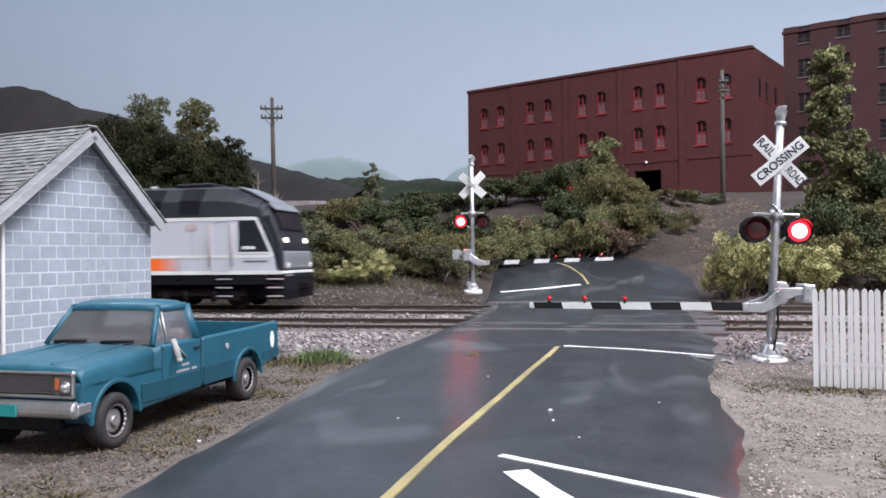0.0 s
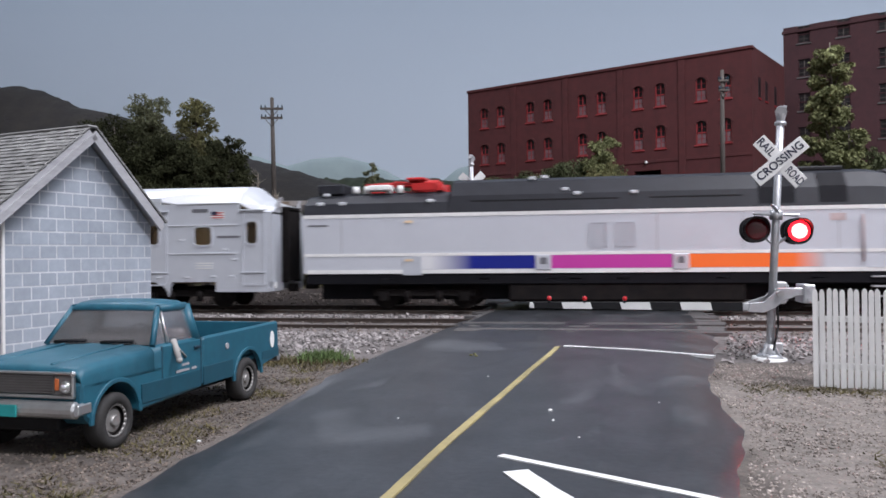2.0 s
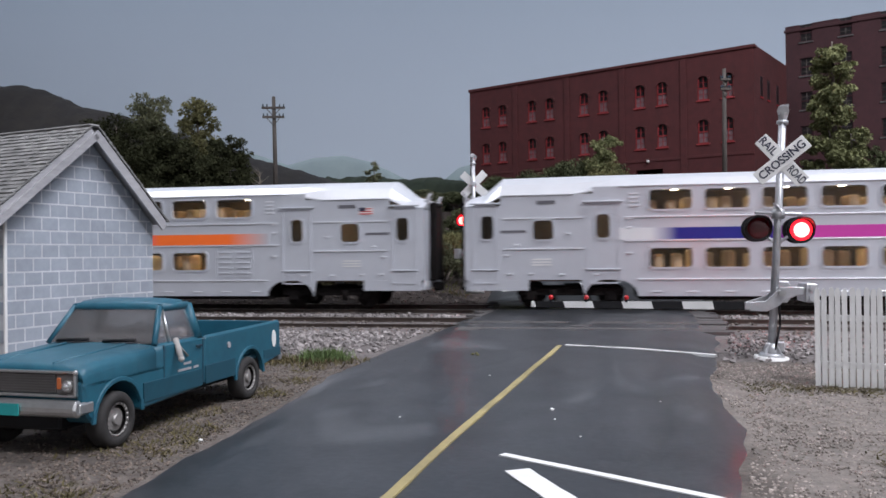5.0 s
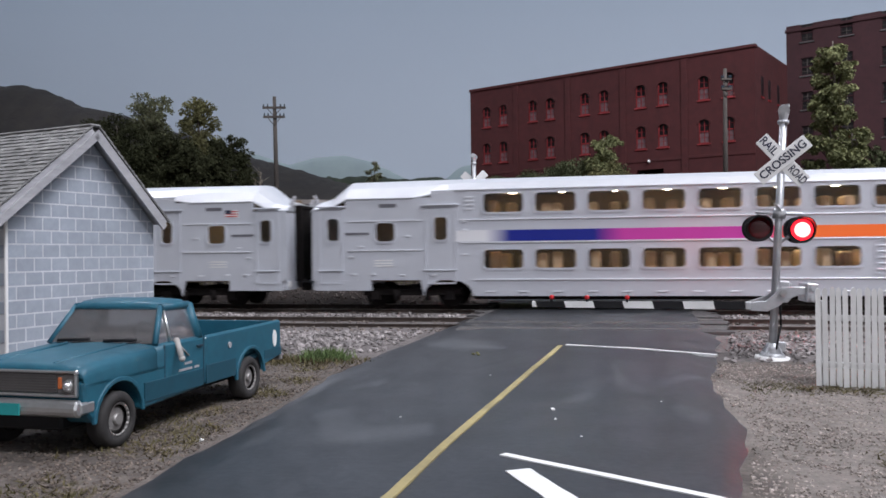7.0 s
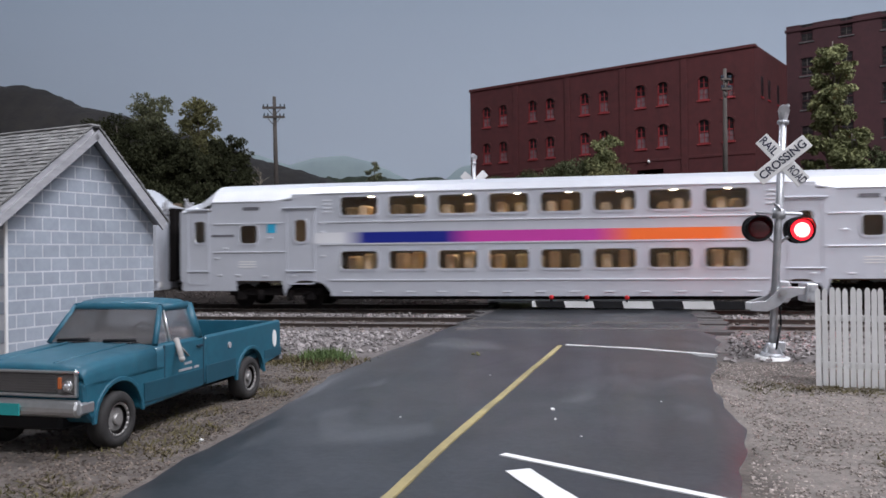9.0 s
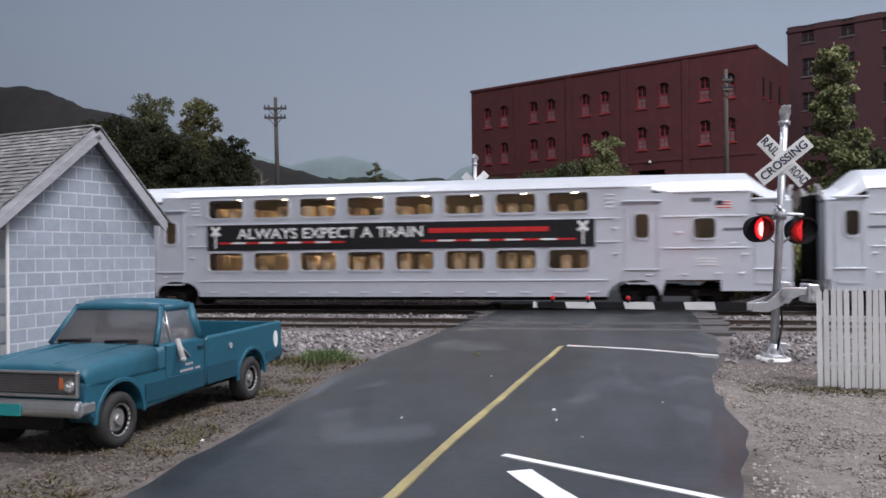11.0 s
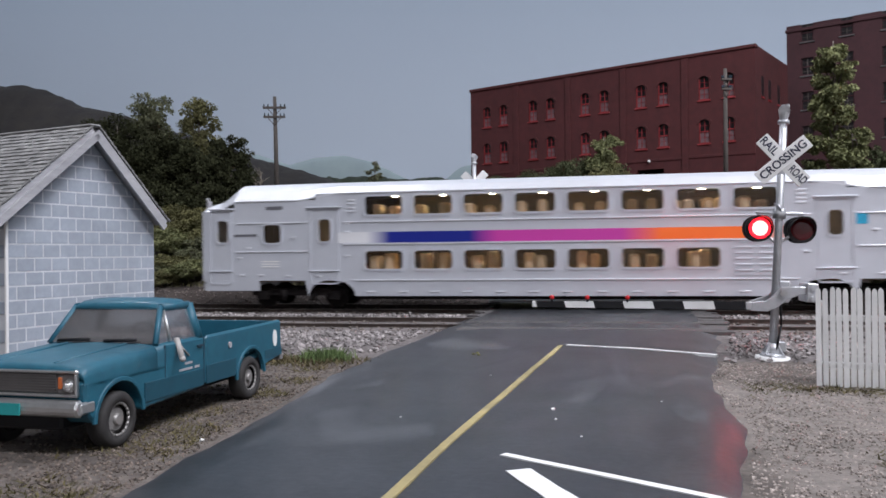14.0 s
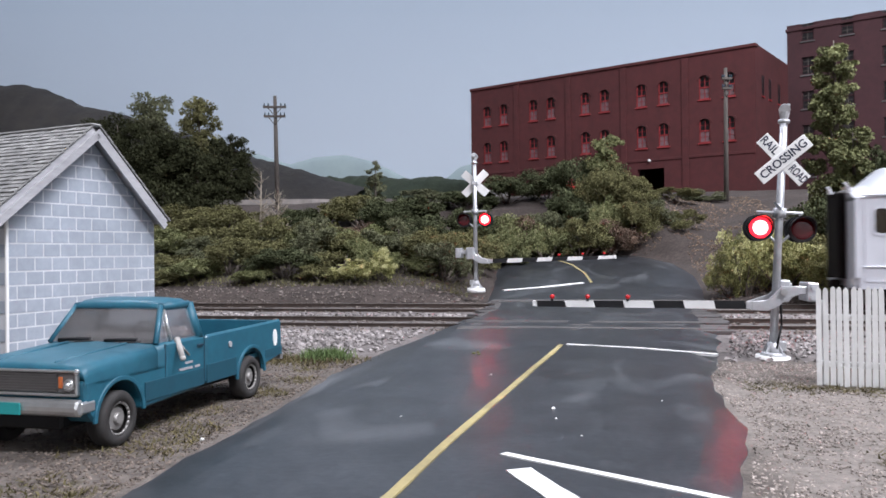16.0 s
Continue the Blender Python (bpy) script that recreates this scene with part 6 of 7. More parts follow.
        bm.faces.new([bm.verts.new(v) for v in ((0.76, s * 0.805, 1.12), (-0.18, s * 0.815, 1.13), (-0.16, s * 0.665, 1.57), (0.45, s * 0.655, 1.57))])
        bmesh.ops.solidify(bm, geom=bm.faces[:], thickness=0.012)
        g.data = mesh_of("side_window", bm, M["hazyglass"])
        g.visible_shadow = False
    for nm, quad in (("windscreen", ((0.80, -0.78, 1.125), (0.80, 0.78, 1.125), (0.48, 0.63, 1.57), (0.48, -0.63, 1.57))), ("rear_window", ((-0.22, -0.77, 1.13), (-0.22, 0.77, 1.13), (-0.2, 0.64, 1.57), (-0.2, -0.64, 1.57)))):
        bm = bmesh.new()
        bm.faces.new([bm.verts.new(v) for v in quad])
        bmesh.ops.solidify(bm, geom=bm.faces[:], thickness=0.012)
        part(nm, bm, M["hazyglass"], p, "clear glass with pale reflection haze painted in").visible_shadow = False
    # pale seat and an added sheet imitate the brightness seen through the windscreen
    bm = box(-0.18, -0.02, -0.7, 0.7, 1.0, 1.26, 0.05)
    part("bench_seat", bm, M["lining"], p, "pale grey bench seat")
    part("cab_lining", box(-0.14, 0.50, -0.62, 0.62, 1.165, 1.18), M["lining"], p)
    part("dashboard", box(0.55, 0.78, -0.72, 0.72, 1.10, 1.17, 0.02), M["black"], p)
    bm = bmesh.new()
    for a in range(16):
        a0, a1 = radians(a * 22.5), radians((a + 1) * 22.5)
        tube((0.40 + 0.08 * math.sin(a0), 0.4 + 0.19 * math.cos(a0), 1.2 + 0.17 * math.sin(a0)), (0.40 + 0.08 * math.sin(a1), 0.4 + 0.19 * math.cos(a1), 1.2 + 0.17 * math.sin(a1)), 0.014, n=6, bm=bm)
    part("steering_wheel", bm, M["black"], p)
    for s in (-0.42, 0.28):
        part("wiper", tube((0.85, s - 0.2, 1.155), (0.82, s + 0.26, 1.175), 0.022, n=6), M["black"], p, "black wiper")
    # bed
    side = [(-0.30, 1.10), (-0.34, 1.12), (-2.68, 1.15), (-2.70, 0.55), (-2.06, 0.46)] + arch(ra, 0.42, 0.36)[::-1] + [(-1.15, 0.44), (-0.30, 0.44)]
    bed = part("bed_floor", box(-2.66, -0.32, -0.80, 0.80, 0.60, 0.66), M["teal"], p, "teal load bed")
    for s in (-1, 1):
        part("bed_side", prism(side, "y", s * 0.80, s * hw, bevel=0.03), M["teal"], bed, "teal bed side")
        y0, y1 = sorted((s * (hw - 0.01), s * (hw + 0.006)))
        part("lower_panel", box(-1.14, -0.31, y0, y1, 0.44, 0.70, 0.004), M["teallow"], bed, "darker lower panel")
        part("lower_panel", box(-2.69, -2.08, y0, y1, 0.56, 0.70, 0.004), M["teallow"], bed, "darker lower panel")
        part("lower_panel", box(-0.21, 1.14, min(s * (hw - 0.01), s * (hw + 0.016)), max(s * (hw - 0.01), s * (hw + 0.016)), 0.44, 0.68, 0.004), M["teallow"], body, "darker lower panel")
        part("side_marker", tube((-0.95, s * hw, 0.92), (-0.95, s * (hw + 0.02), 0.92), 0.045, n=12), M["trimgrey"], bed, "round fuel cap")
        part("emblem", prism([(-2.44 + 0.07 * math.cos(radians(a)), 0.86 + 0.14 * math.sin(radians(a))) for a in range(0, 360, 30)], "y", s * hw, s * (hw + 0.012)), M["white"], bed, "pale oval decal")
        part("wheel_well", box(-2.05, -1.17, min(s * 0.62, s * 0.79), max(s * 0.62, s * 0.79), 0.665, 0.84, 0.04), M["teal"], bed)
    part("bed_front", box(-0.36, -0.31, -0.80, 0.80, 0.60, 1.10, 0.01), M["teal"], bed)
    part("tailgate", box(-2.70, -2.65, -0.80, 0.80, 0.58, 1.13, 0.01), M["teal"], bed, "teal tailgate")
    # front
    part("grille", box(2.20, 2.235, -0.52, 0.52, 0.73, 0.95, 0.01), M["grillegrey"], p, "grey grille with fine bars")
    for k in range(7):
        part("grille_bar", box(2.23, 2.25, -0.52, 0.52, 0.745 + 0.03 * k, 0.754 + 0.03 * k), M["grillegrey"], p)
    bm = box(2.21, 2.265, -0.80, 0.80, 0.955, 0.985, 0.01)
    box(2.21, 2.265, -0.80, 0.80, 0.69, 0.725, 0.01, bm=bm)
    for y in (-0.80, 0.765):
        box(2.21, 2.265, y, y + 0.035, 0.69, 0.985, 0.01, bm=bm)
    part("grille_surround", bm, M["chrome"], p, "chrome grille surround")
    for s in (-1, 1):
        part("headlight_panel", box(2.20, 2.24, min(s * 0.53, s * 0.77), max(s * 0.53, s * 0.77), 0.725, 0.955, 0.01), M["grillegrey"], p)
        part("headlight", tube((2.235, s * 0.69, 0.82), (2.275, s * 0.69, 0.82), 0.075, 0.062, 18), M["chrome"], p, "round headlight in bezel")
        # mirror balls added to give bright glints on headlight and grille corner
        part("headlight_lens", ball((2.27, s * 0.69, 0.82), 0.052), M["glint"], p, "mirror-bright headlight ball that catches a glint")
        part("corner_bead", ball((2.25, s * 0.79, 0.97), 0.034), M["glint"], p)
        part("turn_signal", box(2.235, 2.255, min(s * 0.545, s * 0.60), max(s * 0.545, s * 0.60), 0.78, 0.91, 0.008), M["amber"], p, "amber turn signal")
    bm = prism([(2.24, 0.47), (2.34, 0.49), (2.38, 0.57), (2.34, 0.66), (2.24, 0.67)], "y", -0.87, 0.87, bevel=0.025)
    box(2.05, 2.30, -0.885, -0.83, 0.50, 0.64, 0.025, bm=bm)
    box(2.05, 2.30, 0.83, 0.885, 0.50, 0.64, 0.025, bm=bm)
    part("front_bumper", bm, M["chrome"], p, "dull chrome front bumper")
    part("number_plate", box(2.38, 2.395, -0.16, 0.16, 0.50, 0.63), M["plate"], p, "teal number plate without characters")
    part("rear_bumper", box(-2.82, -2.72, -0.84, 0.84, 0.46, 0.58, 0.02), M["chrome"], p)
    part("chassis", box(-2.6, 2.2, -0.55, 0.55, 0.30, 0.58, 0.03), M["black"], p)
    # wheels
    for x in (fa, ra):
        for s in (-1, 1):
            bm = bmesh.new()
            r, w0, w1 = 0.33, s * 0.64, s * 0.875
            prof = [(w0, 0.24), (w0, r - 0.03), (w0 + s * 0.04, r), (w1 - s * 0.04, r), (w1, r - 0.03), (w1, 0.21), (w1 - s * 0.05, 0.20)]
            n = 28
            rings = [[bm.verts.new((x + q * math.cos(2 * math.pi * k / n), y, r + q * math.sin(2 * math.pi * k / n))) for k in range(n)] for y, q in prof]
            for a, b in zip(rings, rings[1:]):
                for k in range(n):
                    f = bm.faces.new((a[k], a[(k + 1) % n], b[(k + 1) % n], b[k]))
                    f.smooth = True
            bm.faces.new(rings[0])
            wheel = part("wheel", tube((x, s * 0.64, r), (x, s * 0.80, r), 0.205, n=24), M["under"], p)
            part("tyre", bm, M["tyre"], wheel, "black rubber tyre")
            bm = tube((x, s * 0.80, r), (x, s * 0.82, r), 0.16, 0.13, 20)
            tube((x, s * 0.805, r), (x, s * 0.86, r), 0.075, 0.06, 14, bm=bm)
            for k in range(20):
                a = 2 * math.pi * k / 20
                a1 = 2 * math.pi * (k + 1) / 20
                tube((x + 0.19 * math.cos(a), s * 0.845, r + 0.19 * math.sin(a)), (x + 0.19 * math.cos(a1), s * 0.845, r + 0.19 * math.sin(a1)), 0.018, n=6, bm=bm)
            part("rim", bm, M["rim"], wheel, "worn silver rim")


pickup()


# ---- plants ----
def leaves_at(centres, radii, count, size, rng, squash=0.8):
    """Small crumpled leaf clumps, as bent quads, strewn over and in overlapping balls of foliage."""
    c, r = np.asarray(centres, float), np.asarray(radii, float)
    # each ball carries smaller ones on its skin, so that the outline is ragged
    d = rng.normal(size=(len(c), 7, 3))
    d /= np.linalg.norm(d, axis=2)[..., None]
    sub = (c[:, None] + d * r[:, None, None] * rng.uniform(0.55, 1.15, (len(c), 7, 1)) * [1, 1, squash]).reshape(-1, 3)
    c, r = np.concatenate([c, sub]), np.concatenate([r * 0.7, (r[:, None] * rng.uniform(0.22, 0.5, (len(r), 7))).reshape(-1)])
    pick = rng.choice(len(c), count, p=r ** 2 / (r ** 2).sum())
    d = rng.normal(size=(count, 3))
    d /= np.linalg.norm(d, axis=1)[:, None]
    rad = r[pick] * (0.35 + 0.85 * rng.random(count) ** 0.7)
    pos = c[pick] + d * rad[:, None] * [1, 1, squash]
    a = rng.normal(size=(count, 3)) + d * 0.4
    a /= np.linalg.norm(a, axis=1)[:, None]
    b = np.cross(a, rng.normal(size=(count, 3)))
    b /= np.linalg.norm(b, axis=1)[:, None]
    n = np.cross(a, b)
    s = size * (0.5 + rng.random(count))[:, None]
    v = np.stack([pos - a * s * 0.6, pos + b * s * 0.5 + n * s * 0.15, pos + a * s * 0.6, pos - b * s * 0.5 + n * s * 0.15], 1).reshape(-1, 3)
    i = np.arange(count)[:, None] * 4
    return v, np.concatenate([i + [[0, 1, 2]], i + [[0, 2, 3]]])


def limbs(bm, base, tips, r0):
    for t in tips:
        mid = Vector(base).lerp(Vector(t), 0.5) + Vector((0, 0, 0.1))
        tube(base, mid, r0, r0 * 0.6, 6, bm=bm)
        tube(mid, t, r0 * 0.6, r0 * 0.2, 6, bm=bm)
    return bm


def bush_master(name, material, seed, w, h, count, size, label, lumps=9, blossom=0):
    rng = np.random.default_rng(seed)
    t = thing(name, label=label, category="bush", group="shrubs on the bank")
    cs, rs = [], []
    for i in range(lumps):
        a, q = rng.random() * 6.28, rng.random() ** 0.6
        z = h * (0.25 + 0.6 * rng.random() * (1.1 - 0.6 * q))
        cs.append((w * 0.42 * q * math.cos(a), w * 0.42 * q * math.sin(a), z))
        rs.append(min(w, h) * (0.16 + 0.16 * rng.random()))
    v, f = leaves_at(cs, rs, count, size, rng)
    raw("foliage", v, f, material, t)
    if blossom:
        # cream flower heads on the outer lumps
        heads, sizes = [], []
        for i in range(blossom):
            c, q = cs[rng.integers(len(cs))], rng.normal(size=3)
            q[2] = abs(q[2]) + 0.25
            q /= np.linalg.norm(q)
            heads.append(np.array(c) + q * min(w, h) * 0.27)
            sizes.append(min(w, h) * rng.uniform(0.08, 0.14))
        v, f = leaves_at(heads, sizes, 150 * blossom, size * 0.8, rng, 0.7)
        tagged(raw("blossom", v, f, M["leafcream"], t), "cream-coloured flower heads")
    bm = bmesh.new()
    limbs(bm, (0, 0, -0.25), cs[:6], 0.06)
    part("stem", bm, M["bark"], t)
    return t


def scatter_bushes():
    masters = {}
    spec = dict(a=("leafa", 12500, 0.062, "olive green shrub growing on the bank"), b=("leafb", 12500, 0.062, "dull blue-green shrub growing on the bank"), c=("leafc", 12500, 0.062, "yellow-olive shrub growing on the bank"),
                d=("leafd", 12000, 0.064, "very dark green shrub on the bank"), y=("leafy", 8000, 0.062, "pale yellow flowering shrub beside the track"), r=("leafr", 10500, 0.062, "russet brown shrub on the bank"))
    rng = random.Random(31)
    spots = [  # kind, x, y, width, height
        ("a", -19.4, 39.1, 4.2, 2.9), ("c", -17.6, 32.6, 3.2, 1.3), ("a", -16.3, 33.6, 3.2, 2.2), ("a", -15.4, 35.8, 3.4, 3.0), ("b", -12.6, 35.3, 3.4, 2.6), ("d", -13.4, 33.0, 3.0, 1.7),
        ("a", -12.6, 42.4, 3.8, 2.9), ("d", -9.2, 39.0, 4.2, 3.2), ("b", -8.8, 35.0, 3.0, 2.4), ("b", -6.4, 33.4, 2.6, 1.7), ("a", -7.2, 34.6, 2.6, 2.0),
        ("r", -3.9, 42.0, 3.0, 2.4), ("c", -4.4, 41.0, 3.2, 2.7), ("d", -1.6, 45.4, 3.6, 3.4), ("a", 0.2, 45.2, 2.8, 4.2), ("b", 2.2, 45.2, 2.6, 1.3), ("a", -11.3, 34.5, 3.0, 2.1), ("d", -0.6, 47.0, 3.6, 3.6),
        ("a", 2.0, 44.4, 2.6, 2.6), ("b", -2.4, 44.4, 3.2, 2.6), ("d", -6.2, 41.2, 3.4, 2.9), ("a", -5.6, 37.6, 2.6, 2.2), ("c", -4.6, 39.4, 2.4, 2.0), ("d", -10.6, 40.0, 3.4, 2.8), ("r", -11.4, 38.6, 2.8, 2.0),
        ("a", -14.2, 39.0, 3.4, 2.4), ("d", -16.0, 41.0, 3.8, 2.2), ("a", -21.0, 42.0, 4.4, 2.6), ("a", -23.0, 40.0, 4.2, 2.2), ("c", -21.4, 37.4, 3.8, 1.8), ("a", -20.0, 34.4, 3.4, 1.4), ("b", -18.4, 36.0, 3.2, 1.8),
        ("a", -24.0, 44.0, 4.6, 1.9), ("b", -13.8, 44.6, 4.0, 1.5), ("b", -22.0, 35.0, 3.4, 1.6), ("a", -24.6, 36.6, 3.8, 1.8), ("d", -7.6, 43.4, 3.4, 2.4), ("c", -15.0, 32.2, 2.2, 0.9), ("a", -18.8, 32.0, 2.4, 0.9),
        ("b", -20.4, 33.0, 2.8, 1.1), ("a", -11.6, 32.6, 2.2, 1.1), ("c", -10.4, 36.4, 2.6, 1.9), ("b", -17.6, 38.2, 3.0, 2.0), ("a", -6.0, 35.8, 2.4, 1.9), ("d", -8.0, 36.8, 2.8, 2.2), ("r", -9.8, 42.2, 3.0, 2.2),
        ("y", -9.9, 32.2, 1.5, 1.2), ("y", -9.0, 32.4, 1.5, 1.5), ("c", -7.7, 33.2, 2.2, 1.5), ("y", -10.6, 32.4, 1.2, 0.9), ("c", -9.4, 33.6, 2.4, 2.1),
        ("y", 5.3, 31.0, 2.0, 2.6), ("y", 6.6, 30.8, 2.0, 1.9), ("y", 7.9, 30.9, 2.2, 1.8), ("c", 6.2, 32.4, 2.6, 2.6), ("y", 4.9, 31.6, 1.4, 1.5), ("a", 8.8, 32.2, 2.8, 2.4), ("d", 9.6, 34.0, 3.4, 3.6),
        ("a", 11.4, 34.4, 3.2, 3.4), ("d", 12.4, 37.0, 3.6, 4.4), ("a", 7.6, 35.6, 2.6, 2.0), ("c", 10.0, 31.0, 2.6, 1.8), ("a", 12.2, 31.6, 2.6, 2.6), ("a", 4.4, 50.2, 3.0, 0.8), ("b", 6.4, 52.4, 2.6, 0.9), ("a", 0.6, 49.0, 2.6, 1.2),
        ("c", -2.6, 41.6, 2.6, 2.0), ("a", -0.8, 42.2, 2.8, 2.3), ("r", 0.6, 42.4, 2.6, 1.9), ("a", 1.9, 43.0, 2.6, 2.2), ("b", -0.2, 43.8, 3.0, 2.6), ("c", 0.9, 43.4, 2.2, 2.8), ("b", 3.0, 43.6, 2.2, 1.5), ("a", -3.6, 42.8, 2.8, 2.4),
        ("d", -8.0, 48.0, 3.8, 1.7), ("d", -5.4, 49.0, 3.8, 1.8), ("b", -10.6, 50.0, 3.6, 1.4), ("d", -3.0, 50.0, 3.4, 1.9), ("b", -6.6, 46.2, 3.4, 2.0), ("c", -13.0, 37.0, 2.8, 1.8), ("c", -16.6, 36.6, 2.6, 1.4), ("b", -14.4, 36.8, 2.8, 1.9),
        ("b", -29.0, 41.0, 4.4, 2.6), ("a", -28.0, 37.0, 4.4, 2.0), ("a", 4.6, 44.2, 2.2, 1.2),
    ]
    done = set()
    for k, x, y, w, h in spots:
        w, h = w * 1.12, h * (1.1 if x > -7 else 0.9 if y < 38 else 0.8)
        var = (k, rng.randrange(3))
        sw, sh = w / 3.0, h / 2.4
        mname, count, leaf, label = spec[k]
        if var not in masters:
            # three different build-ups of each kind, made at middle size
            masters[var] = (bush_master("shrub", M[mname], 100 + 7 * len(masters), 3.0, 2.4, count, leaf, label, 9 + 2 * var[1], 26 if k == "y" else 0), True)
        t, fresh = masters[var]
        z = ground_z(x, y) - 0.05
        m = pose(x * K, y * K, z * K, 0, 0, rng.uniform(0, 360))
        scale = Matrix.Diagonal((sw, sw, sh, 1))
        if fresh:
            masters[var] = (t, False)
            t.matrix_basis = m @ scale
        else:
            c = copy_thing(t, m)
            c.scale = (sw, sw, sh)


scatter_bushes()


def tree(name, x, y, height, width, material, seed, label, count=5200, leaf=0.24, trunk=0.16, bare=0.25, lumps=16, top=0.5):
    """Tapered trunk with limbs that carry clumps of leaves."""
    rng = np.random.default_rng(seed)
    t = thing(name, x, y, ground_z(x, y) - 0.1, 0, label, "tree", "trees")
    cs, rs = [], []
    for i in range(lumps):
        f = bare + (1 - bare) * (i + 0.5) / lumps
        spread = width * 0.5 * (1 - top * f) * (0.35 + 0.65 * rng.random())
        a = i * 2.4 + rng.random()
        cs.append((spread * math.cos(a) * 0.75, spread * math.sin(a) * 0.75, height * (f * 0.93)))
        rs.append(width * (0.15 + 0.11 * rng.random()) * (1.1 - top * 0.7 * f))
    v, f = leaves_at(cs, rs, count * 3, leaf * 0.48, rng, 0.75)
    raw("crown", v, f, material, t)
    bm = tube((0, 0, -0.3), (width * 0.02, 0, height * 0.55), trunk, trunk * 0.55, 8)
    tube((width * 0.02, 0, height * 0.55), (0, 0, height * 0.95), trunk * 0.55, trunk * 0.15, 7, bm=bm)
    for c in cs:
        limbs(bm, (0, 0, max(0.2, c[2] - height * 0.12)), [c], trunk * 0.3)
    part("trunk", bm, M["bark"], t, "grey-brown trunk and limbs")


tree("tree", -31.5, 53.1, 8.4, 4.3, M["leafb"], 1, "tall airy green tree behind the house", 4200, 0.26, lumps=22, top=0.36)
tree("tree", -28.3, 53.6, 8.2, 3.9, M["leafa"], 2, "tall olive green tree on the bank", 3600, 0.26, lumps=20, top=0.36)
tree("tree", -25.2, 52.2, 4.9, 4.6, M["leafdark"], 3, "rounded dark green tree on the bank", 5200, 0.25, bare=0.05, top=0.35)
tree("tree", -29.0, 50.5, 5.2, 6.0, M["leafdark"], 4, "broad dark green tree on the bank", 6500, 0.26, bare=0.03, lumps=20, top=0.25)
tree("tree", -33.0, 50.8, 6.2, 5.6, M["leafdark"], 5, "broad dark green tree on the bank", 6500, 0.26, bare=0.03, lumps=20, top=0.3)
tree("tree", -36.0, 53.0, 5.4, 5.6, M["leafdark"], 15, "dark green tree at the wood's edge", 5200, 0.26, bare=0.03, lumps=18, top=0.3)
tree("tree", -26.6, 50.0, 4.0, 4.4, M["leafdark"], 6, "low dark green tree on the bank", 4200, 0.25, bare=0.03, top=0.3)
tree("tree", 10.6, 38.8, 9.6, 3.2, M["leafc"], 7, "tall slender yellow-green tree beside the path", 7000, 0.22, trunk=0.2, bare=0.12, lumps=22, top=0.45)
tree("tree", 11.0, 37.6, 5.4, 3.0, M["leafc"], 8, "yellow-green leafy tree beside the path", 5200, 0.22, bare=0.08, lumps=16, top=0.3)
tree("tree", 13.2, 38.2, 4.2, 4.4, M["leafd"], 9, "dark green leafy tree beside the path", 5200, 0.24, bare=0.05, lumps=16, top=0.3)
tree("tree", 0.45, 46.0, 4.6, 2.7, M["leafc"], 10, "yellow-green young tree before the mill", 4200, 0.2, bare=0.05, lumps=14, top=0.35)
tree("tree", -12.5, 44.4, 3.9, 1.9, M["leafb"], 11, "sparse thin sapling on the bank", 1100, 0.18, trunk=0.07, bare=0.2, lumps=12, top=0.55)


def bare_tree(x, y, height, seed):
    rng = random.Random(seed)
    t = thing("bare_tree", x, y, ground_z(x, y) - 0.1, 0, "leafless pale dead sapling among the shrubs", "tree", "trees")
    bm = tube((0, 0, 0), (0.1, 0, height), 0.07, 0.02, 6)
    for i in range(26):
        z = height * rng.uniform(0.25, 0.98)
        a, q = rng.uniform(0, 6.28), rng.uniform(0.4, 1.1) * (1.2 - z / height)
        end = (q * math.cos(a), q * math.sin(a), z + rng.uniform(0.1, 0.5))
        tube((0.1 * z / height, 0, z), end, 0.025, 0.008, 5, bm=bm)
        for k in range(3):
            e = (end[0] + rng.uniform(-0.3, 0.3), end[1] + rng.uniform(-0.3, 0.3), end[2] + rng.uniform(0, 0.3))
            tube((end[0] * 0.6, end[1] * 0.6, z + (end[2] - z) * 0.6), e, 0.012, 0.005, 4, bm=bm)
    part("branchwork", bm, M["deadwood"], t)


bare_tree(-17.2, 39.0, 4.0, 1)
bare_tree(-16.0, 38.4, 3.0, 2)


def tufts(name, n, spot, height, material, label, seed):
    """Upright blades of static grass."""
    rng = random.Random(seed)
    V, Fc = [], []
    for i in range(n):
        x, y, h = spot(rng)
        z = ground_z(x, y) - 0.02
        a, w = rng.uniform(0, 6.28), 0.02
        lx, ly, hh = rng.gauss(0, 0.10), rng.gauss(0, 0.10), height * h * rng.uniform(0.5, 1.2)
        k = len(V)
        V += [(x - w * math.cos(a), y - w * math.sin(a), z), (x + w * math.cos(a), y + w * math.sin(a), z), (x + lx, y + ly, z + hh)]
        Fc.append((k, k + 1, k + 2))
    tagged(raw(name, V, Fc, material), label, "grass", kind="stuff")


def verge_spot(rng):
    while True:
        y = rng.uniform(6.5, 16.6)
        left = ramp_of([(b, a) for a, b in LEFT_EDGE[:9]], y)
        x = left - abs(rng.gauss(0.15, 0.55))
        if noise.noise((x * 1.1, y * 1.1, 6)) > -0.05:
            return x, y, 0.3 + 0.4 * rng.random()


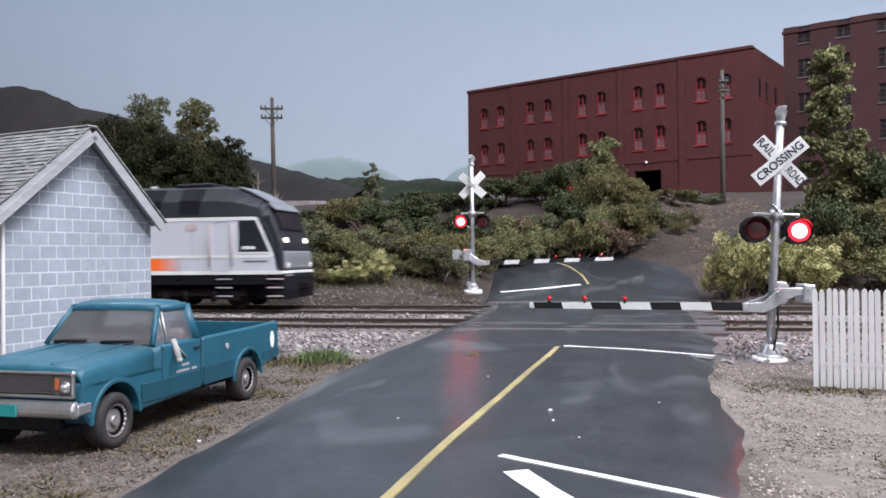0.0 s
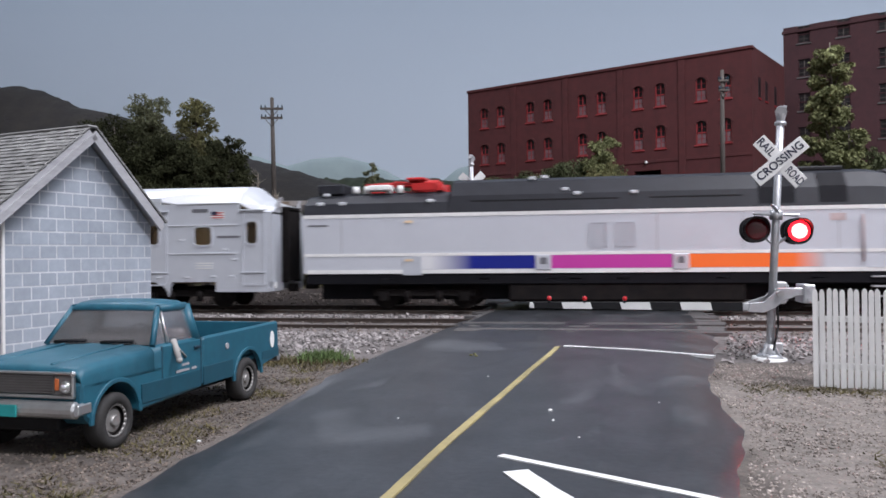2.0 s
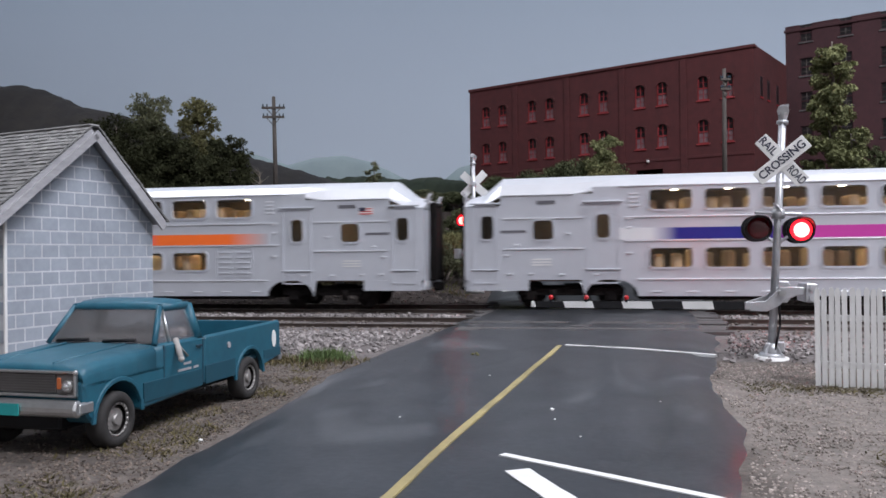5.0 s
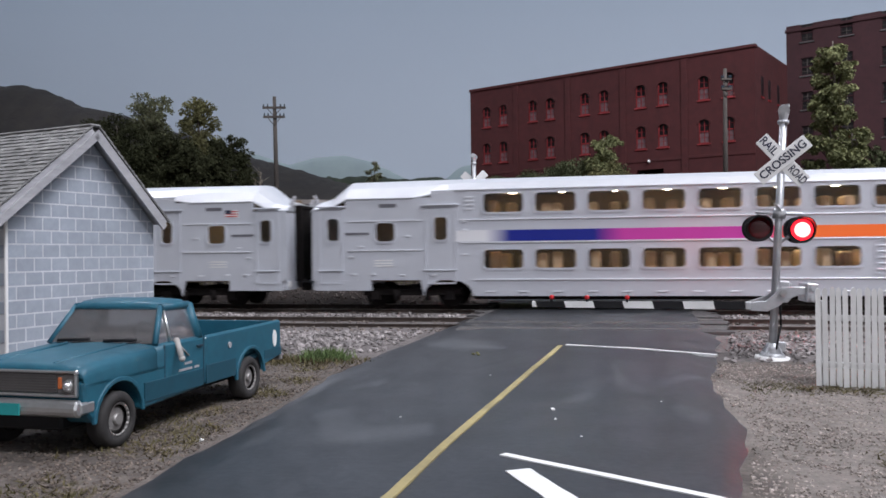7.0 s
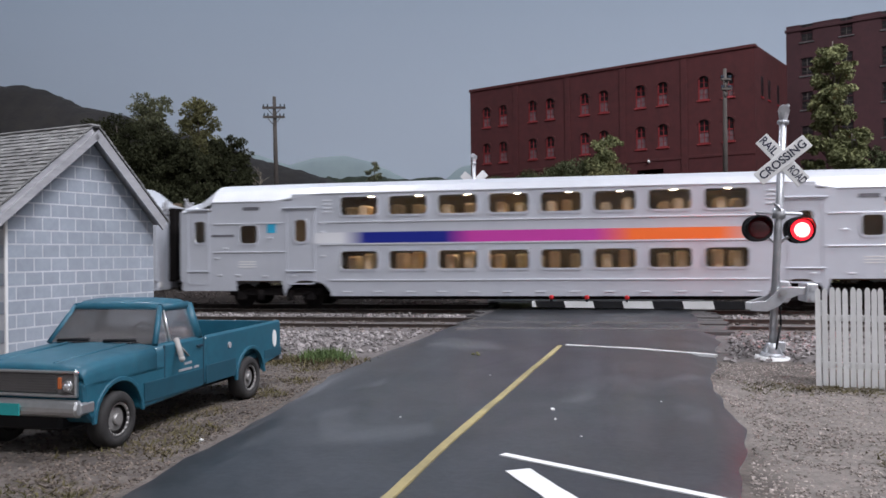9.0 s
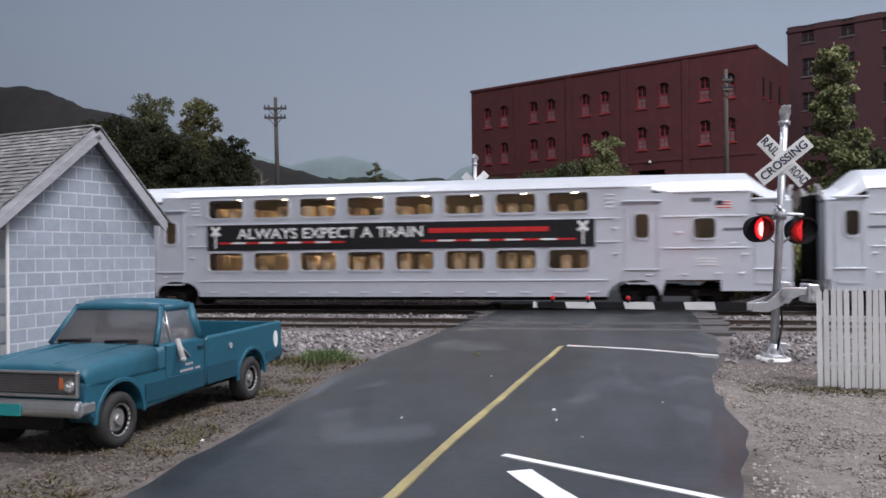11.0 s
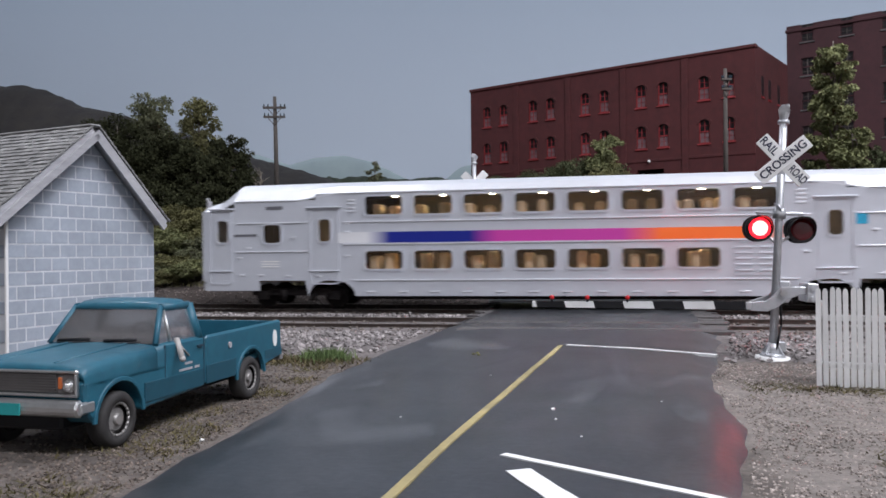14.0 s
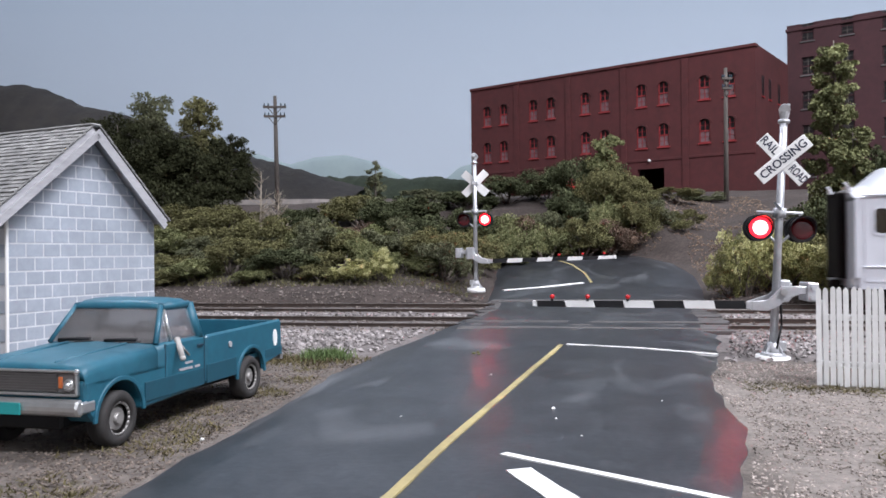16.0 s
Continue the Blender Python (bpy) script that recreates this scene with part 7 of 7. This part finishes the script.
tufts("verge_grass", 2600, verge_spot, 0.13, M["grass"], "short green and straw grass along the road edge", 1)
tufts("grass_tuft", 900, lambda r: (-5.75 + r.gauss(0, 0.22), 16.3 + r.gauss(0, 0.2), 1.0), 0.26, mat("fresh_grass", (0.10, 0.15, 0.045, 1), (0.07, 0.11, 0.04, 1), 3, 0.8, island=0.6), "fresh green grass tuft by the ballast", 2)
tufts("grass_patch", 1600, lambda r: (-6.6 + r.gauss(0, 0.9), 15.9 + r.gauss(0, 0.35), 0.5), 0.25, M["grass"], "sparse grass before the ballast", 3)
tufts("gravel_grass", 1800, lambda r: (2.9 + abs(r.gauss(0, 0.5)), 8.0 + r.gauss(0, 0.55), 0.5), 0.18, M["grass"], "thin grass on the gravel corner", 4)
tufts("fence_grass", 1800, lambda r: (2.3 + 4 * r.random(), 13.75 + r.gauss(0, 0.22) - 0.12 * r.random(), 0.35), 0.18, M["grass"], "low grass along the fence foot", 5)
tufts("bank_grass", 5000, lambda r: (r.uniform(-30, -5), 31.5 + abs(r.gauss(0, 2.4)), 0.7), 0.28, M["leafa"], "ground cover on the bank", 6)


def loose_bits():
    rng = random.Random(9)

    def bit(x, y, r, m, label, n):
        bm = bmesh.new()
        bmesh.ops.create_icosphere(bm, subdivisions=1, radius=r)
        for v in bm.verts:
            v.co *= rng.uniform(0.7, 1.2)
            v.co.z *= 0.6
        z = road_z(y) + 0.02 if -4.6 < x < 2 else ground_z(x, y)
        whole(n, bm, M[m], label, "debris", "loose bits on the road", at=(x, y, z + r * 0.3))
    for x, y, r in ((-1.86, 14.0, 0.025), (-0.62, 11.2, 0.035), (-0.55, 10.55, 0.022), (-4.72, 8.95, 0.04), (-0.2, 9.6, 0.02), (-2.6, 10.4, 0.02), (0.9, 12.0, 0.018)):
        bit(x, y, r, "white", "small white crumb lying on the asphalt", "pebble")
    for x, y, r in ((-2.56, 16.6, 0.05), (-2.44, 16.5, 0.04), (-2.5, 16.75, 0.045)):
        bit(x, y, r, "leafa", "small green foliage scrap lying on the asphalt", "foliage_scrap")


loose_bits()


# ---- everything that moves ----
SPEED = 10.73


def motions():
    for car, ahead in TRAIN:
        walk(car, [(t, pose((ahead + SPEED * t) * K, 27.8 * K, 0)) for t in (0, 4, 8, 12, 16)])
    # wheels roll once round on every 2.6 to 3.1 scale metres
    for wheel, a, r in WHEELS:
        walk(wheel, [(k / 30, pose(a * K, 0, r * K, 0, math.degrees(SPEED * k / 30 / r), 0)) for k in range(481)])
    period, start = 1.0355, 0.14
    for lens, c, face, first in BLINKERS:
        base = 0 if face < 0 else 180
        rows, on = [], not first          # at the start the second pair glows
        phase = start
        angle = lambda a: pose(c.x * K, c.y * K, c.z * K, 0, 0, base + a)
        rows.append((0.0, angle(0 if on else 180)))
        while phase < 16.0:
            a0, a1 = (0, 180) if on else (180, 360)
            for i, f in enumerate((0, 1 / 3, 2 / 3, 1)):
                rows.append((phase - 0.05 + i / 30, angle(a0 + (a1 - a0) * f)))
            on = not on
            phase += period / 2
        rows = [r for r in rows if r[0] <= 15.97]
        rows.append((16.0, rows[-1][1]))
        walk(lens, rows)


motions()
